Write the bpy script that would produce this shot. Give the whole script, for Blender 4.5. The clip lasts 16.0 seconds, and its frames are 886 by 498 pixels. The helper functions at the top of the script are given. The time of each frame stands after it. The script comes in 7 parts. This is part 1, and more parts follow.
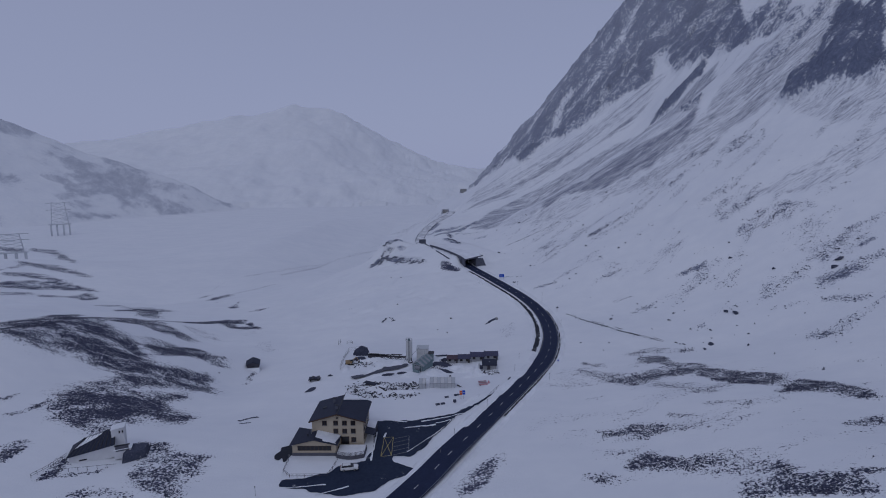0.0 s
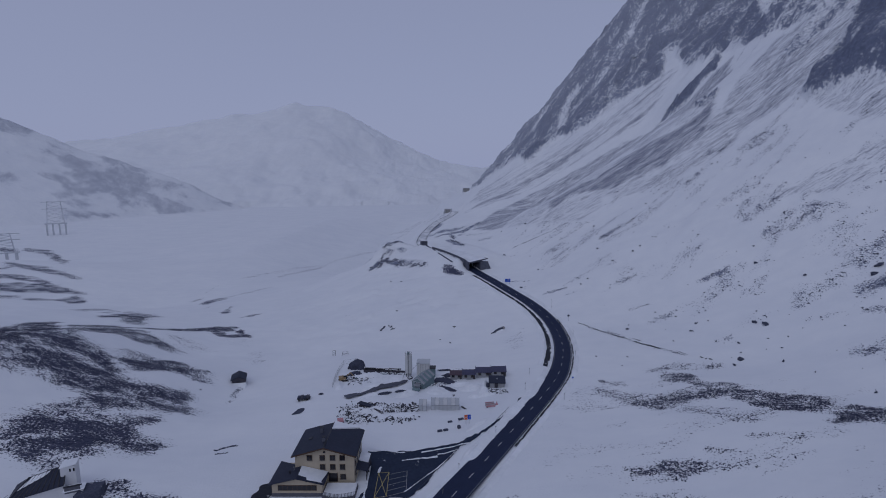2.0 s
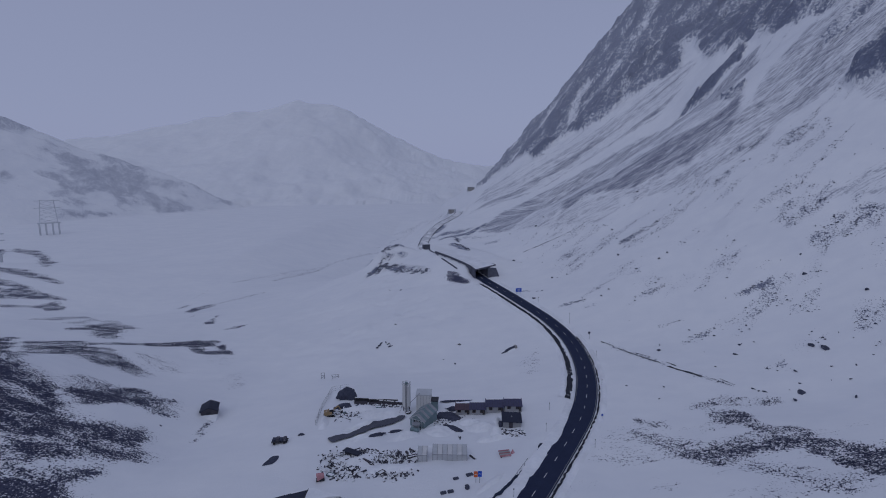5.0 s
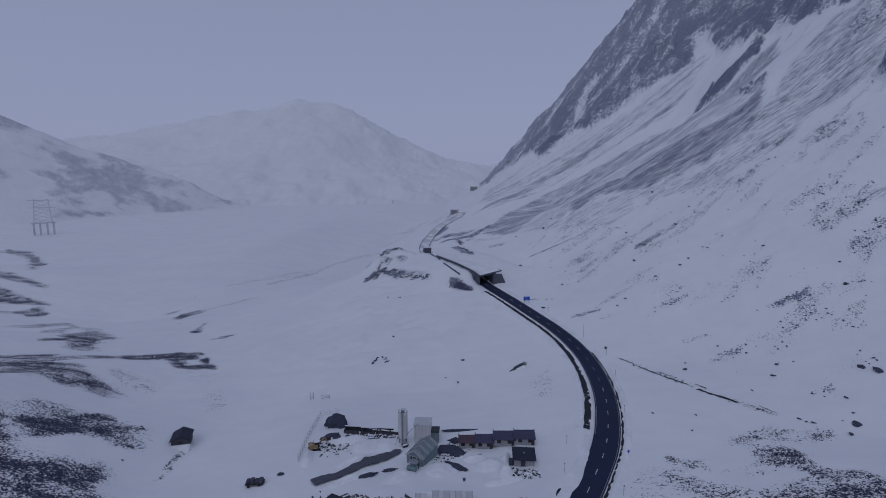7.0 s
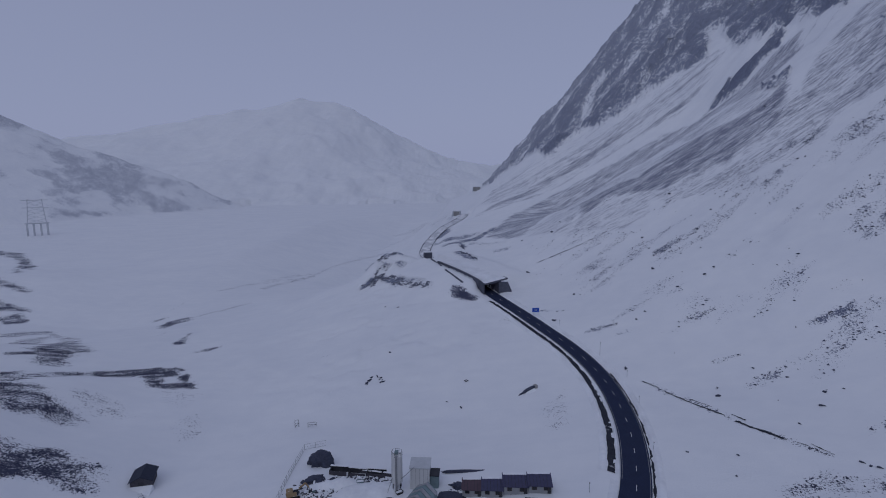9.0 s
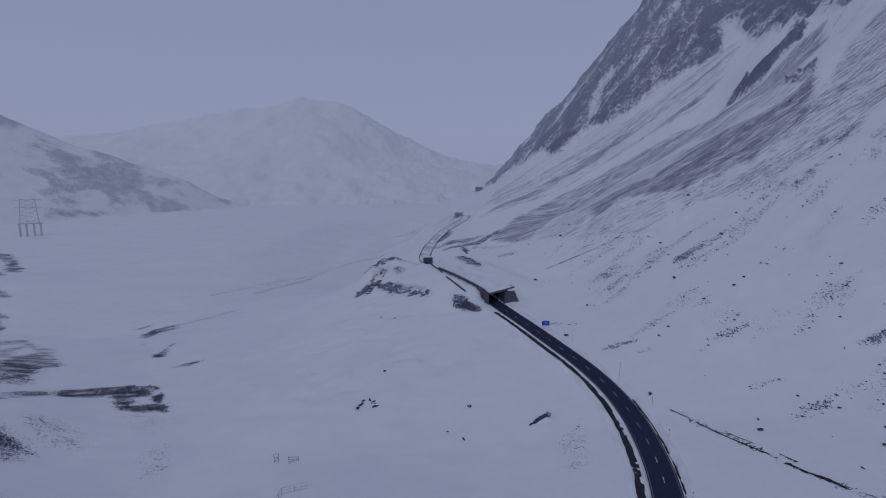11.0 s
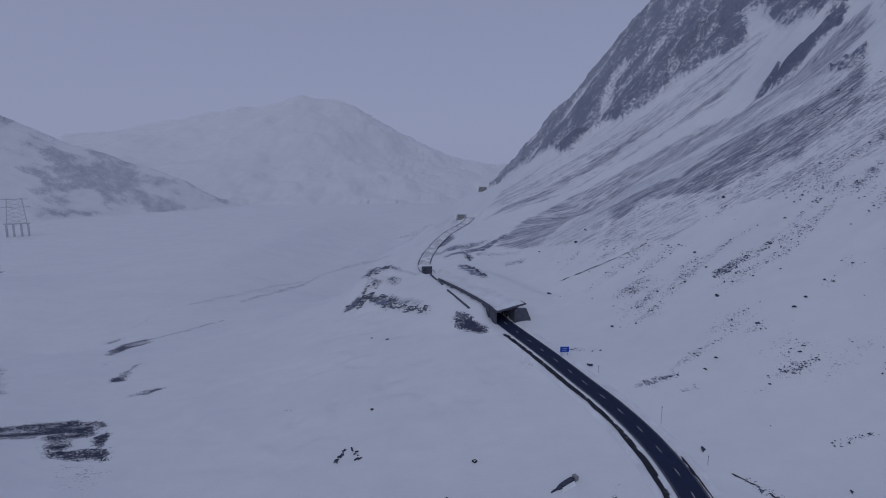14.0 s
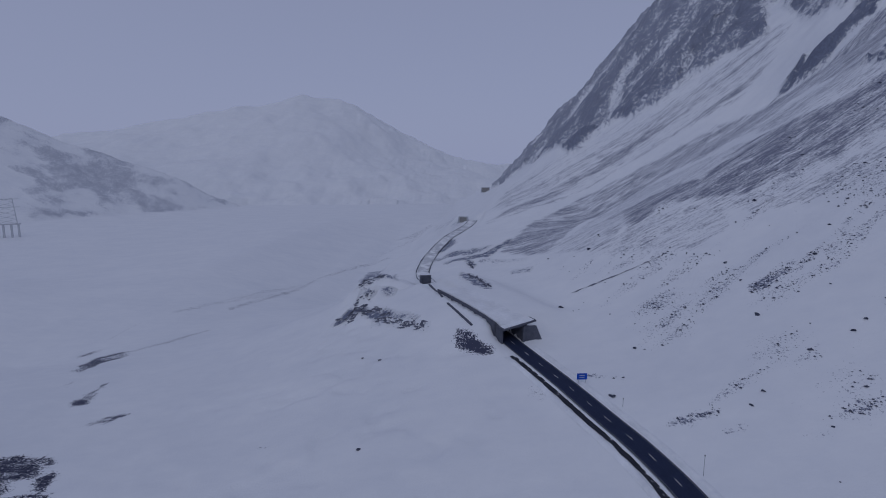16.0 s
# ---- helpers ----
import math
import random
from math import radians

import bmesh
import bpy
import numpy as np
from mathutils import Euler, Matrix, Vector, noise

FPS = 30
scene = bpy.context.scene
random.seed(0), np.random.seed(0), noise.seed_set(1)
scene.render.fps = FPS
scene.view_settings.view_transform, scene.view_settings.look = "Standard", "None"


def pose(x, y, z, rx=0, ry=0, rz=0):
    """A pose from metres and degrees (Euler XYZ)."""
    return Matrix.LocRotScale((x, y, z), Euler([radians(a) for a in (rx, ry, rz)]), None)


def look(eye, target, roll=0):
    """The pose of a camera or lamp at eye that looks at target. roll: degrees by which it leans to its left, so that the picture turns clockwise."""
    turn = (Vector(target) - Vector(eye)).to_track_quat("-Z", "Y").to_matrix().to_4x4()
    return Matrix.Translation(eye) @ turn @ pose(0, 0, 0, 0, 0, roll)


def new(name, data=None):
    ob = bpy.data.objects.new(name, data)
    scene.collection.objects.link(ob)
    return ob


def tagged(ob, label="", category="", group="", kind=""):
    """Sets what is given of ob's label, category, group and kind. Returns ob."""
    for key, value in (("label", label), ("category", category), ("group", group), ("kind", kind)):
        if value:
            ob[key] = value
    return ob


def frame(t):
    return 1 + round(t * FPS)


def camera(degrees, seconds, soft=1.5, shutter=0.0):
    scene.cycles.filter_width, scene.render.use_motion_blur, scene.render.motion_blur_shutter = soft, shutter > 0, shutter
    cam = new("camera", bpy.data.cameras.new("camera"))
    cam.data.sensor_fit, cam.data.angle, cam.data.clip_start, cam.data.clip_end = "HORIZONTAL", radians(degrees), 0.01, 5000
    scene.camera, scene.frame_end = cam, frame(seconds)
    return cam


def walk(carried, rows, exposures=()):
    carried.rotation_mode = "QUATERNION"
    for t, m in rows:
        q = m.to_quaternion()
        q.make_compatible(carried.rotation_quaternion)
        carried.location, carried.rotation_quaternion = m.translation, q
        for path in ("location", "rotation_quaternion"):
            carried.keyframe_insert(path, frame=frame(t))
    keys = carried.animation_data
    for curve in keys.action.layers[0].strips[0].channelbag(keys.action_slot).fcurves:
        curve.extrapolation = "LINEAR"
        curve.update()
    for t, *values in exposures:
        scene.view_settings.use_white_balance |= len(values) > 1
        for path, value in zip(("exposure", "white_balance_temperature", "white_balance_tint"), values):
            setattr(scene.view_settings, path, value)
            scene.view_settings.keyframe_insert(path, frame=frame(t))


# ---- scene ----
cam = camera(82.12, 16.0, soft=1.0)
PATH = [
    (0.0, pose(0.01, 0.04, 48.17, 81.689, 0.221, -0.000)),
    (1.5, pose(-0.19, 14.13, 47.76, 81.615, 0.177, 0.188)),
    (3.5, pose(-0.53, 33.88, 47.55, 81.513, 0.126, 0.458)),
    (7.0, pose(-0.84, 69.77, 47.16, 81.362, 0.082, 0.904)),
    (9.0, pose(-0.97, 91.02, 47.22, 81.333, 0.016, 1.141)),
    (12.5, pose(-1.01, 128.92, 46.57, 81.293, -0.127, 1.511)),
    (14.5, pose(-0.94, 152.04, 46.14, 81.277, -0.208, 1.704)),
    (16.0, pose(-0.90, 169.97, 46.10, 81.281, -0.287, 1.858)),
]
walk(cam, PATH, exposures=[(0.0, 0.0), (8.0, -0.05), (16.0, -0.09)])

import collections

# ---- world and light: overcast winter day ----
world = bpy.data.worlds.new("overcast_sky")
scene.world = world
world.use_nodes = True
wn, wl = world.node_tree.nodes, world.node_tree.links
sky = wn.new("ShaderNodeTexSky")
sky.sky_type = "NISHITA"
sky.sun_disc = False
sky.sun_elevation, sky.sun_rotation = radians(38), radians(200)
sky.dust_density = 4.0
dim = wn.new("ShaderNodeVectorMath")
dim.operation = "SCALE"
dim.inputs["Scale"].default_value = 0.06
wl.new(sky.outputs[0], dim.inputs[0])
cloud = wn.new("ShaderNodeMix")
cloud.data_type = "RGBA"
cloud.inputs["Factor"].default_value = 0.92
cloud.inputs["B"].default_value = (0.257, 0.291, 0.442, 1)
wl.new(dim.outputs[0], cloud.inputs["A"])
wl.new(cloud.outputs["Result"], wn["Background"].inputs["Color"])
# the sky is a little brighter low down, a gradient for haze behind the far massif
aim = wn.new("ShaderNodeSeparateXYZ")
wl.new(wn.new("ShaderNodeTexCoord").outputs["Generated"], aim.inputs[0])
low = wn.new("ShaderNodeMapRange")
low.inputs["From Min"].default_value, low.inputs["From Max"].default_value = 0.02, 0.34
low.inputs["To Min"].default_value, low.inputs["To Max"].default_value = 1.13, 1.00
wl.new(aim.outputs["Z"], low.inputs["Value"])
wl.new(low.outputs[0], wn["Background"].inputs["Strength"])

sun = new("sun", bpy.data.lights.new("sun", "SUN"))
sun.data.energy = 0.36
sun.data.angle = radians(40)
sun.data.color = (0.82, 0.89, 1.0)
sun.matrix_world = look((-60, -160, 200), (0, 0, 0))


# ---- materials ----
def nodes_of(name, rough):
    m = bpy.data.materials.new(name)
    m.use_nodes = True
    nt = m.node_tree
    b = nt.nodes["Principled BSDF"]
    b.inputs["Roughness"].default_value = rough
    return m, nt.nodes, nt.links, b


def noise_node(n, l, coord, scale, detail=4.0, rough=0.6, stretch=None):
    if stretch:
        mp = n.new("ShaderNodeMapping")
        mp.inputs["Scale"].default_value = stretch
        l.new(coord, mp.inputs["Vector"])
        coord = mp.outputs[0]
    t = n.new("ShaderNodeTexNoise")
    t.inputs["Scale"].default_value, t.inputs["Detail"].default_value, t.inputs["Roughness"].default_value = scale, detail, rough
    l.new(coord, t.inputs["Vector"])
    return t.outputs["Fac"]


def calc(n, l, op, a, b=0.0, c=0.0, clamp=False):
    t = n.new("ShaderNodeMath")
    t.operation, t.use_clamp = op, clamp
    for k, v in enumerate((a, b, c)):
        if isinstance(v, (int, float)):
            t.inputs[k].default_value = v
        else:
            l.new(v, t.inputs[k])
    return t.outputs[0]


def blend(n, l, fac, a, b):
    t = n.new("ShaderNodeMix")
    t.data_type = "RGBA"
    for k, v in (("Factor", fac), ("A", a), ("B", b)):
        if isinstance(v, tuple):
            t.inputs[k].default_value = (*v, 1)
        elif isinstance(v, (int, float)):
            t.inputs[k].default_value = v
        else:
            l.new(v, t.inputs[k])
    return t.outputs["Result"]


def bump(n, l, b, h, strength, distance):
    t = n.new("ShaderNodeBump")
    t.inputs["Strength"].default_value, t.inputs["Distance"].default_value = strength, distance
    l.new(h, t.inputs["Height"])
    l.new(t.outputs[0], b.inputs["Normal"])


def surface(name, c1, c2, scale, rough=0.8, metal=0.0, relief=0.0, stretch=None, fleck=None):
    """Two-tone grain over coarse staining, with a little relief; fleck: (colour, amount) of snow or dirt lying on it."""
    m, n, l, b = nodes_of(name, rough)
    co = n.new("ShaderNodeTexCoord").outputs["Object"]
    fine = noise_node(n, l, co, scale, 5, 0.65, stretch)
    coarse = noise_node(n, l, co, scale * 0.17, 3, 0.5, stretch)
    f = calc(n, l, "MULTIPLY_ADD", fine, 1.5, -0.25, True)
    col = blend(n, l, f, c1, c2)
    dark = calc(n, l, "MULTIPLY_ADD", coarse, 0.5, 0.75)
    mul = n.new("ShaderNodeMix")
    mul.data_type, mul.blend_type = "RGBA", "MULTIPLY"
    mul.inputs["Factor"].default_value = 0.8
    l.new(col, mul.inputs["A"])
    l.new(dark, mul.inputs["B"])
    col = mul.outputs["Result"]
    if fleck:
        patch = noise_node(n, l, co, scale * 0.3, 6, 0.7)
        k = calc(n, l, "MULTIPLY_ADD", patch, 9.0, -9.0 * (1 - fleck[1]), True)
        col = blend(n, l, k, col, fleck[0])
    l.new(col, b.inputs["Base Color"])
    b.inputs["Specular IOR Level"].default_value = 0.18 if rough > 0.3 else 0.5
    b.inputs["Metallic"].default_value = metal
    if relief:
        bump(n, l, b, fine, 0.6, relief)
    return m


def ground_material():
    """Snow with heath, stones and rock showing through, by cover of each; far rock and scree are paled for haze."""
    m, n, l, b = nodes_of("snow_ground", 0.75)
    co = n.new("ShaderNodeNewGeometry").outputs["Position"]
    at = {}
    for k in ("heath", "stone", "rock", "haze", "scree"):
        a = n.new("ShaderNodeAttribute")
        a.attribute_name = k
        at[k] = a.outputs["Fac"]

    def mixed(a, ka, b_, kb):
        return calc(n, l, "ADD", calc(n, l, "MULTIPLY", a, ka), calc(n, l, "MULTIPLY", b_, kb))

    tuft = mixed(noise_node(n, l, co, 1.7, 4, 0.72, (0.9, 1.1, 1)), 0.72, noise_node(n, l, co, 0.42, 4, 0.65, (0.45, 1.5, 1)), 0.28)
    speck = mixed(noise_node(n, l, co, 1.3, 4, 0.75), 0.72, noise_node(n, l, co, 0.13, 5, 0.6), 0.28)
    crag = noise_node(n, l, co, 0.055, 9, 0.72, (1, 1, 0.55))
    chip = noise_node(n, l, co, 0.42, 6, 0.80, (1, 1, 0.6))
    face = mixed(crag, 0.30, chip, 0.70)
    comb = mixed(noise_node(n, l, co, 1.0, 4, 0.7, (0.11, 0.95, 0.14)), 0.6, noise_node(n, l, co, 1.1, 4, 0.75), 0.4)
    drift = mixed(noise_node(n, l, co, 0.03, 6, 0.55, (0.8, 1.0, 1)), 0.55, noise_node(n, l, co, 0.16, 5, 0.6, (0.6, 1.1, 1)), 0.45)
    grain = noise_node(n, l, co, 3.0, 3, 0.6)
    white = blend(n, l, calc(n, l, "MULTIPLY_ADD", drift, 2.0, -0.5, True), (0.67, 0.692, 0.735), (0.785, 0.797, 0.815))
    turf = blend(n, l, grain, (0.024, 0.030, 0.062), (0.078, 0.082, 0.132))
    pebble = blend(n, l, grain, (0.075, 0.090, 0.148), (0.20, 0.22, 0.30))
    gravel = blend(n, l, grain, (0.095, 0.105, 0.155), (0.27, 0.285, 0.36))
    # distance haze is mixed into the scree and cliff colours
    gravel = blend(n, l, calc(n, l, "MULTIPLY", at["haze"], 0.75, 0, True), gravel, (0.74, 0.76, 0.80))
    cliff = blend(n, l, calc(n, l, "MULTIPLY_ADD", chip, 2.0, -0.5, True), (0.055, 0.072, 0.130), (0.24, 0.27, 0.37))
    cliff = blend(n, l, calc(n, l, "MULTIPLY", at["haze"], 0.75, 0, True), cliff, (0.74, 0.76, 0.80))

    def cover(key, noise, spread, sharp):
        v = calc(n, l, "MULTIPLY_ADD", noise, spread, -0.5 * spread)
        v = calc(n, l, "ADD", v, at[key])
        v = calc(n, l, "MULTIPLY_ADD", v, sharp, 0.5 - 0.5 * sharp, True)
        gate = calc(n, l, "MULTIPLY", at[key], 8.0, 0, True)
        return calc(n, l, "MULTIPLY", v, gate)

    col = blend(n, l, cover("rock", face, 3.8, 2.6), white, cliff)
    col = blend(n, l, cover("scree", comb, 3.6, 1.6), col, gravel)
    col = blend(n, l, cover("stone", speck, 3.2, 4.0), col, pebble)
    col = blend(n, l, cover("heath", tuft, 3.8, 5.5), col, turf)
    l.new(col, b.inputs["Base Color"])
    b.inputs["Specular IOR Level"].default_value = 0.25
    h = calc(n, l, "ADD", calc(n, l, "MULTIPLY", crag, calc(n, l, "MULTIPLY_ADD", at["rock"], 4.0, 0.15)), calc(n, l, "MULTIPLY", tuft, 0.12))
    h = calc(n, l, "ADD", h, calc(n, l, "MULTIPLY", drift, 0.14))
    bump(n, l, b, h, 0.8, 1.6)
    return m


WHITE = (0.82, 0.83, 0.85)
M_GROUND = ground_material()
M_ASPHALT = surface("wet_asphalt", (0.010, 0.016, 0.042), (0.026, 0.036, 0.078), 2.5, 0.8, 0, 0.01)
M_SHOULDER = surface("bare_shoulder", (0.011, 0.014, 0.024), (0.040, 0.042, 0.055), 1.5, 0.75, 0, 0.03, fleck=(WHITE, 0.38))
M_LOT = surface("lot_asphalt", (0.010, 0.017, 0.038), (0.029, 0.041, 0.074), 1.2, 0.8, 0, 0.01, fleck=(WHITE, 0.36))
M_OLDROAD = surface("snowy_road", (0.40, 0.415, 0.45), (0.60, 0.61, 0.64), 0.6, 0.7, fleck=(WHITE, 0.55))
M_LINE = surface("road_paint", (0.46, 0.46, 0.47), (0.66, 0.66, 0.67), 3, 0.6)
M_WORNLINE = surface("worn_edge_paint", (0.16, 0.165, 0.18), (0.34, 0.34, 0.35), 1.5, 0.7)
M_YELLOW = surface("yellow_paint", (0.30, 0.25, 0.11), (0.44, 0.37, 0.15), 3, 0.6)
M_SNOW = surface("lying_snow", (0.64, 0.665, 0.715), (0.80, 0.81, 0.825), 0.8, 0.75, 0, 0.06)
M_CONCRETE = surface("concrete", (0.20, 0.20, 0.205), (0.36, 0.355, 0.35), 0.7, 0.85, 0, 0.02, (1, 1, 0.4))
# darker copy of the concrete, with shade put into its colour
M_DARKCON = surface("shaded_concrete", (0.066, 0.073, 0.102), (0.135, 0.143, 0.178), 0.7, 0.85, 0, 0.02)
M_ROCK = surface("boulder_rock", (0.024, 0.030, 0.052), (0.10, 0.108, 0.15), 1.8, 0.9, 0, 0.1, fleck=(WHITE, 0.40))
# paler than the boulders: the crags' distance is mixed into the colour
M_CRAG = surface("crag_rock", (0.055, 0.064, 0.098), (0.19, 0.20, 0.25), 1.2, 0.9, 0, 0.1, fleck=(WHITE, 0.46))
M_STONE = surface("scree_stone", (0.050, 0.058, 0.090), (0.145, 0.152, 0.20), 0.7, 0.9)
M_HEATH = surface("heather", (0.022, 0.027, 0.050), (0.070, 0.072, 0.108), 1.1, 0.95)
M_PLASTER = surface("cream_plaster", (0.38, 0.33, 0.26), (0.47, 0.405, 0.31), 0.9, 0.85, 0, 0.01)
M_WHITEWALL = surface("white_plaster", (0.54, 0.55, 0.58), (0.66, 0.665, 0.68), 0.8, 0.85, 0, 0.01)
M_STONEWALL = surface("grey_stone_base", (0.06, 0.065, 0.085), (0.14, 0.14, 0.165), 1.3, 0.9, 0, 0.03)
M_ROOF = surface("dark_slate_roof", (0.015, 0.019, 0.036), (0.032, 0.038, 0.064), 1.6, 0.6, 0, 0.01)
M_PURPLE = surface("plum_metal_roof", (0.048, 0.050, 0.098), (0.080, 0.078, 0.140), 1.0, 0.5, 0.2)
M_REDROOF = surface("rusty_red_roof", (0.070, 0.050, 0.066), (0.115, 0.076, 0.094), 1.0, 0.6, 0.1)
M_GLASS = surface("window_glass", (0.012, 0.012, 0.016), (0.03, 0.03, 0.036), 0.9, 0.12)
M_FRAME = surface("brown_frame", (0.06, 0.035, 0.025), (0.10, 0.06, 0.04), 2, 0.6)
M_WOOD = surface("weathered_wood", (0.036, 0.036, 0.048), (0.102, 0.097, 0.116), 2.2, 0.85, 0, 0.01, (1, 1, 6))
M_STEEL = surface("galvanised_steel", (0.24, 0.25, 0.27), (0.40, 0.41, 0.43), 1.2, 0.45, 0.6)
M_DARKSTEEL = surface("dark_steel", (0.03, 0.032, 0.04), (0.07, 0.07, 0.08), 1.5, 0.5, 0.5)
M_SILO = surface("silo_paint", (0.50, 0.51, 0.52), (0.64, 0.645, 0.65), 0.6, 0.5, 0.1, 0, (1, 1, 0.2))
M_TEAL = surface("teal_cladding", (0.12, 0.18, 0.20), (0.22, 0.29, 0.31), 0.9, 0.5, 0.1)
M_SHEET = surface("white_tarpaulin", (0.40, 0.42, 0.45), (0.52, 0.54, 0.57), 0.7, 0.6)
M_BLUE = surface("blue_sign_face", (0.01, 0.07, 0.42), (0.015, 0.09, 0.50), 1.5, 0.4)
M_REDSIGN = surface("orange_red_sign_face", (0.50, 0.10, 0.04), (0.62, 0.15, 0.06), 1.5, 0.45)
M_PINK = surface("faded_red_paint", (0.36, 0.15, 0.18), (0.54, 0.30, 0.33), 2.0, 0.6, fleck=(WHITE, 0.40))
M_MACHINE = surface("machine_yellow", (0.22, 0.155, 0.09), (0.33, 0.235, 0.13), 1.4, 0.6, fleck=(WHITE, 0.46))
M_CARPAINT = surface("white_car_paint", (0.70, 0.71, 0.72), (0.78, 0.785, 0.79), 0.5, 0.25)
M_TYRE = surface("tyre_rubber", (0.012, 0.012, 0.012), (0.03, 0.03, 0.03), 3, 0.85)
M_GRAVEL = surface("dark_gravel", (0.027, 0.033, 0.058), (0.085, 0.092, 0.130), 2.2, 0.95, 0, 0.06, fleck=(WHITE, 0.30))
M_RUST = surface("rusty_scrap", (0.026, 0.028, 0.042), (0.12, 0.118, 0.145), 2.0, 0.85, fleck=(WHITE, 0.40))
M_RAMP = surface("bare_gravel", (0.055, 0.060, 0.082), (0.12, 0.125, 0.155), 1.6, 0.95, 0, 0.04, fleck=(WHITE, 0.27))

# ---- the lie of the land ----
XS = np.array([-450., -250, -150, -115, -80, -40, 0, 40, 90])
YS = np.array([60., 130, 165, 200, 250, 310, 370, 430, 520, 650])
VALLEY = np.array([
    [-18.5, -28.6, -33.1, -36.3, -37.5, -38.2, -39.3, -39, -36.9, -62.8],
    [-19.1, -12.5, -12, -15.5, -19.9, -30.1, -51.5, -62.9, -55.7, -48],
    [-23.6, -13.7, -4.3, -9.1, -26, -42.7, -46.4, -51.6, -57.9, -70.7],
    [-23.4, -19.6, -19.7, -23, -36.9, -41.5, -43.1, -44.1, -55.6, -79.1],
    [-23.8, -24.1, -29.9, -36.2, -40.1, -38.6, -34.3, -31.4, -44.9, -76.6],
    [-26.8, -26.8, -27.1, -29.2, -35.7, -29.8, -21.4, -12.2, -12.2, -46.7],
    [-27.1, -25.8, -26.5, -29.4, -34.4, -21.9, -10.7, -10.1, 1, -4.3],
    [-18.6, -22.5, -25.5, -26.6, -26.7, -18.9, -14.5, -11.4, -7.4, 16.3],
    [-2.9, -12.4, -18.6, -23.6, -24.2, -12.8, -13.2, -4.6, -25.1, 29.5],
])
FOOT_Y = [0, 130, 215, 296, 325, 375, 420, 500, 600, 800, 1000, 1150, 1500]
FOOT_X = [150, 135, 110, 75, 60, 40, 22, 6, 2, 22, 62, 130, 430]
ROAD = [(-95, -32), (-61, 24), (-27, 80), (-6.4, 113.5), (1.7, 127.4), (9.5, 140.3), (17.5, 154.3), (25.8, 169.2), (34.2, 184.6), (41.0, 198.3), (46.3, 213.6), (50.2, 229.8), (52.2, 247),
        (52.0, 261.4), (49.5, 274.5), (44.8, 288.6), (39.2, 301.5), (31.4, 321.5), (22.6, 340.5), (14.5, 355), (5, 371), (-6, 390)]
FAR_ROAD = [(-14, 415), (-20, 440), (-21, 462), (-18, 490), (-9, 528), (6, 578), (11, 606)]

rng = np.random.default_rng(7)
TABLE = rng.random(4096)
PERM = rng.permutation(4096)


def smooth(e0, e1, x):
    t = np.clip((x - e0) / (e1 - e0), 0, 1)
    return t * t * (3 - 2 * t)


def vnoise(x, y, seed=0):
    xi, yi = np.floor(x).astype(int), np.floor(y).astype(int)
    u, v = x - xi, y - yi
    u, v = u * u * (3 - 2 * u), v * v * (3 - 2 * v)

    def at(i, j):
        return TABLE[(PERM[(i + 31 * seed) & 4095] + j) & 4095]
    return (at(xi, yi) * (1 - u) + at(xi + 1, yi) * u) * (1 - v) + (at(xi, yi + 1) * (1 - u) + at(xi + 1, yi + 1) * u) * v


def fbm(x, y, octaves=4, seed=0, gain=0.5):
    s, a, w = 0, 1, 0
    for k in range(octaves):
        s = s + a * vnoise(x * 2 ** k + 17 * k, y * 2 ** k - 9 * k, seed + k)
        w += a
        a *= gain
    return s / w


def lattice(x, y):
    def w(v, K):
        v = np.clip(v, K[0], K[-1] - 1e-6)
        i = np.clip(np.searchsorted(K, v, side="right") - 1, 0, len(K) - 2)
        t = (v - K[i]) / (K[i + 1] - K[i])
        return i, t * t * (3 - 2 * t) * .5 + t * .5
    (i, a), (j, b) = w(x, XS), w(y, YS)
    V = VALLEY
    return (V[i, j] * (1 - a) + V[i + 1, j] * a) * (1 - b) + (V[i, j + 1] * (1 - a) + V[i + 1, j + 1] * a) * b


CLIFF_Y = [200, 283, 350, 395, 440, 500, 570, 600, 646, 750, 846, 1000, 1150]
CLIFF_X = [300, 248, 238, 282, 272, 214, 214, 198, 146, 92, 64, 58, 110]


def mountain(x, y):
    """The mountainside: an apron of scree from its foot, then the steeper cliffs; also the distance up from the foot."""
    f = np.interp(y, FOOT_Y, FOOT_X)
    d = x - f
    s = np.maximum(0.5 * (d + np.sqrt(d * d + 400)) - 3, 0)
    edge = np.maximum(np.interp(y, CLIFF_Y, CLIFF_X) - f + 40 * (fbm(y / 45, x / 140, 3, 71) - 0.5), 0)
    low = np.minimum(s, edge)
    wall = np.interp(y, [300, 540, 590, 640, 720, 800, 1000], [1.15, 1.3, 0.80, 0.80, 1.4, 1.2, 1.0])
    return 0.40 * low + 0.00105 * low * low + wall * (s - low), s


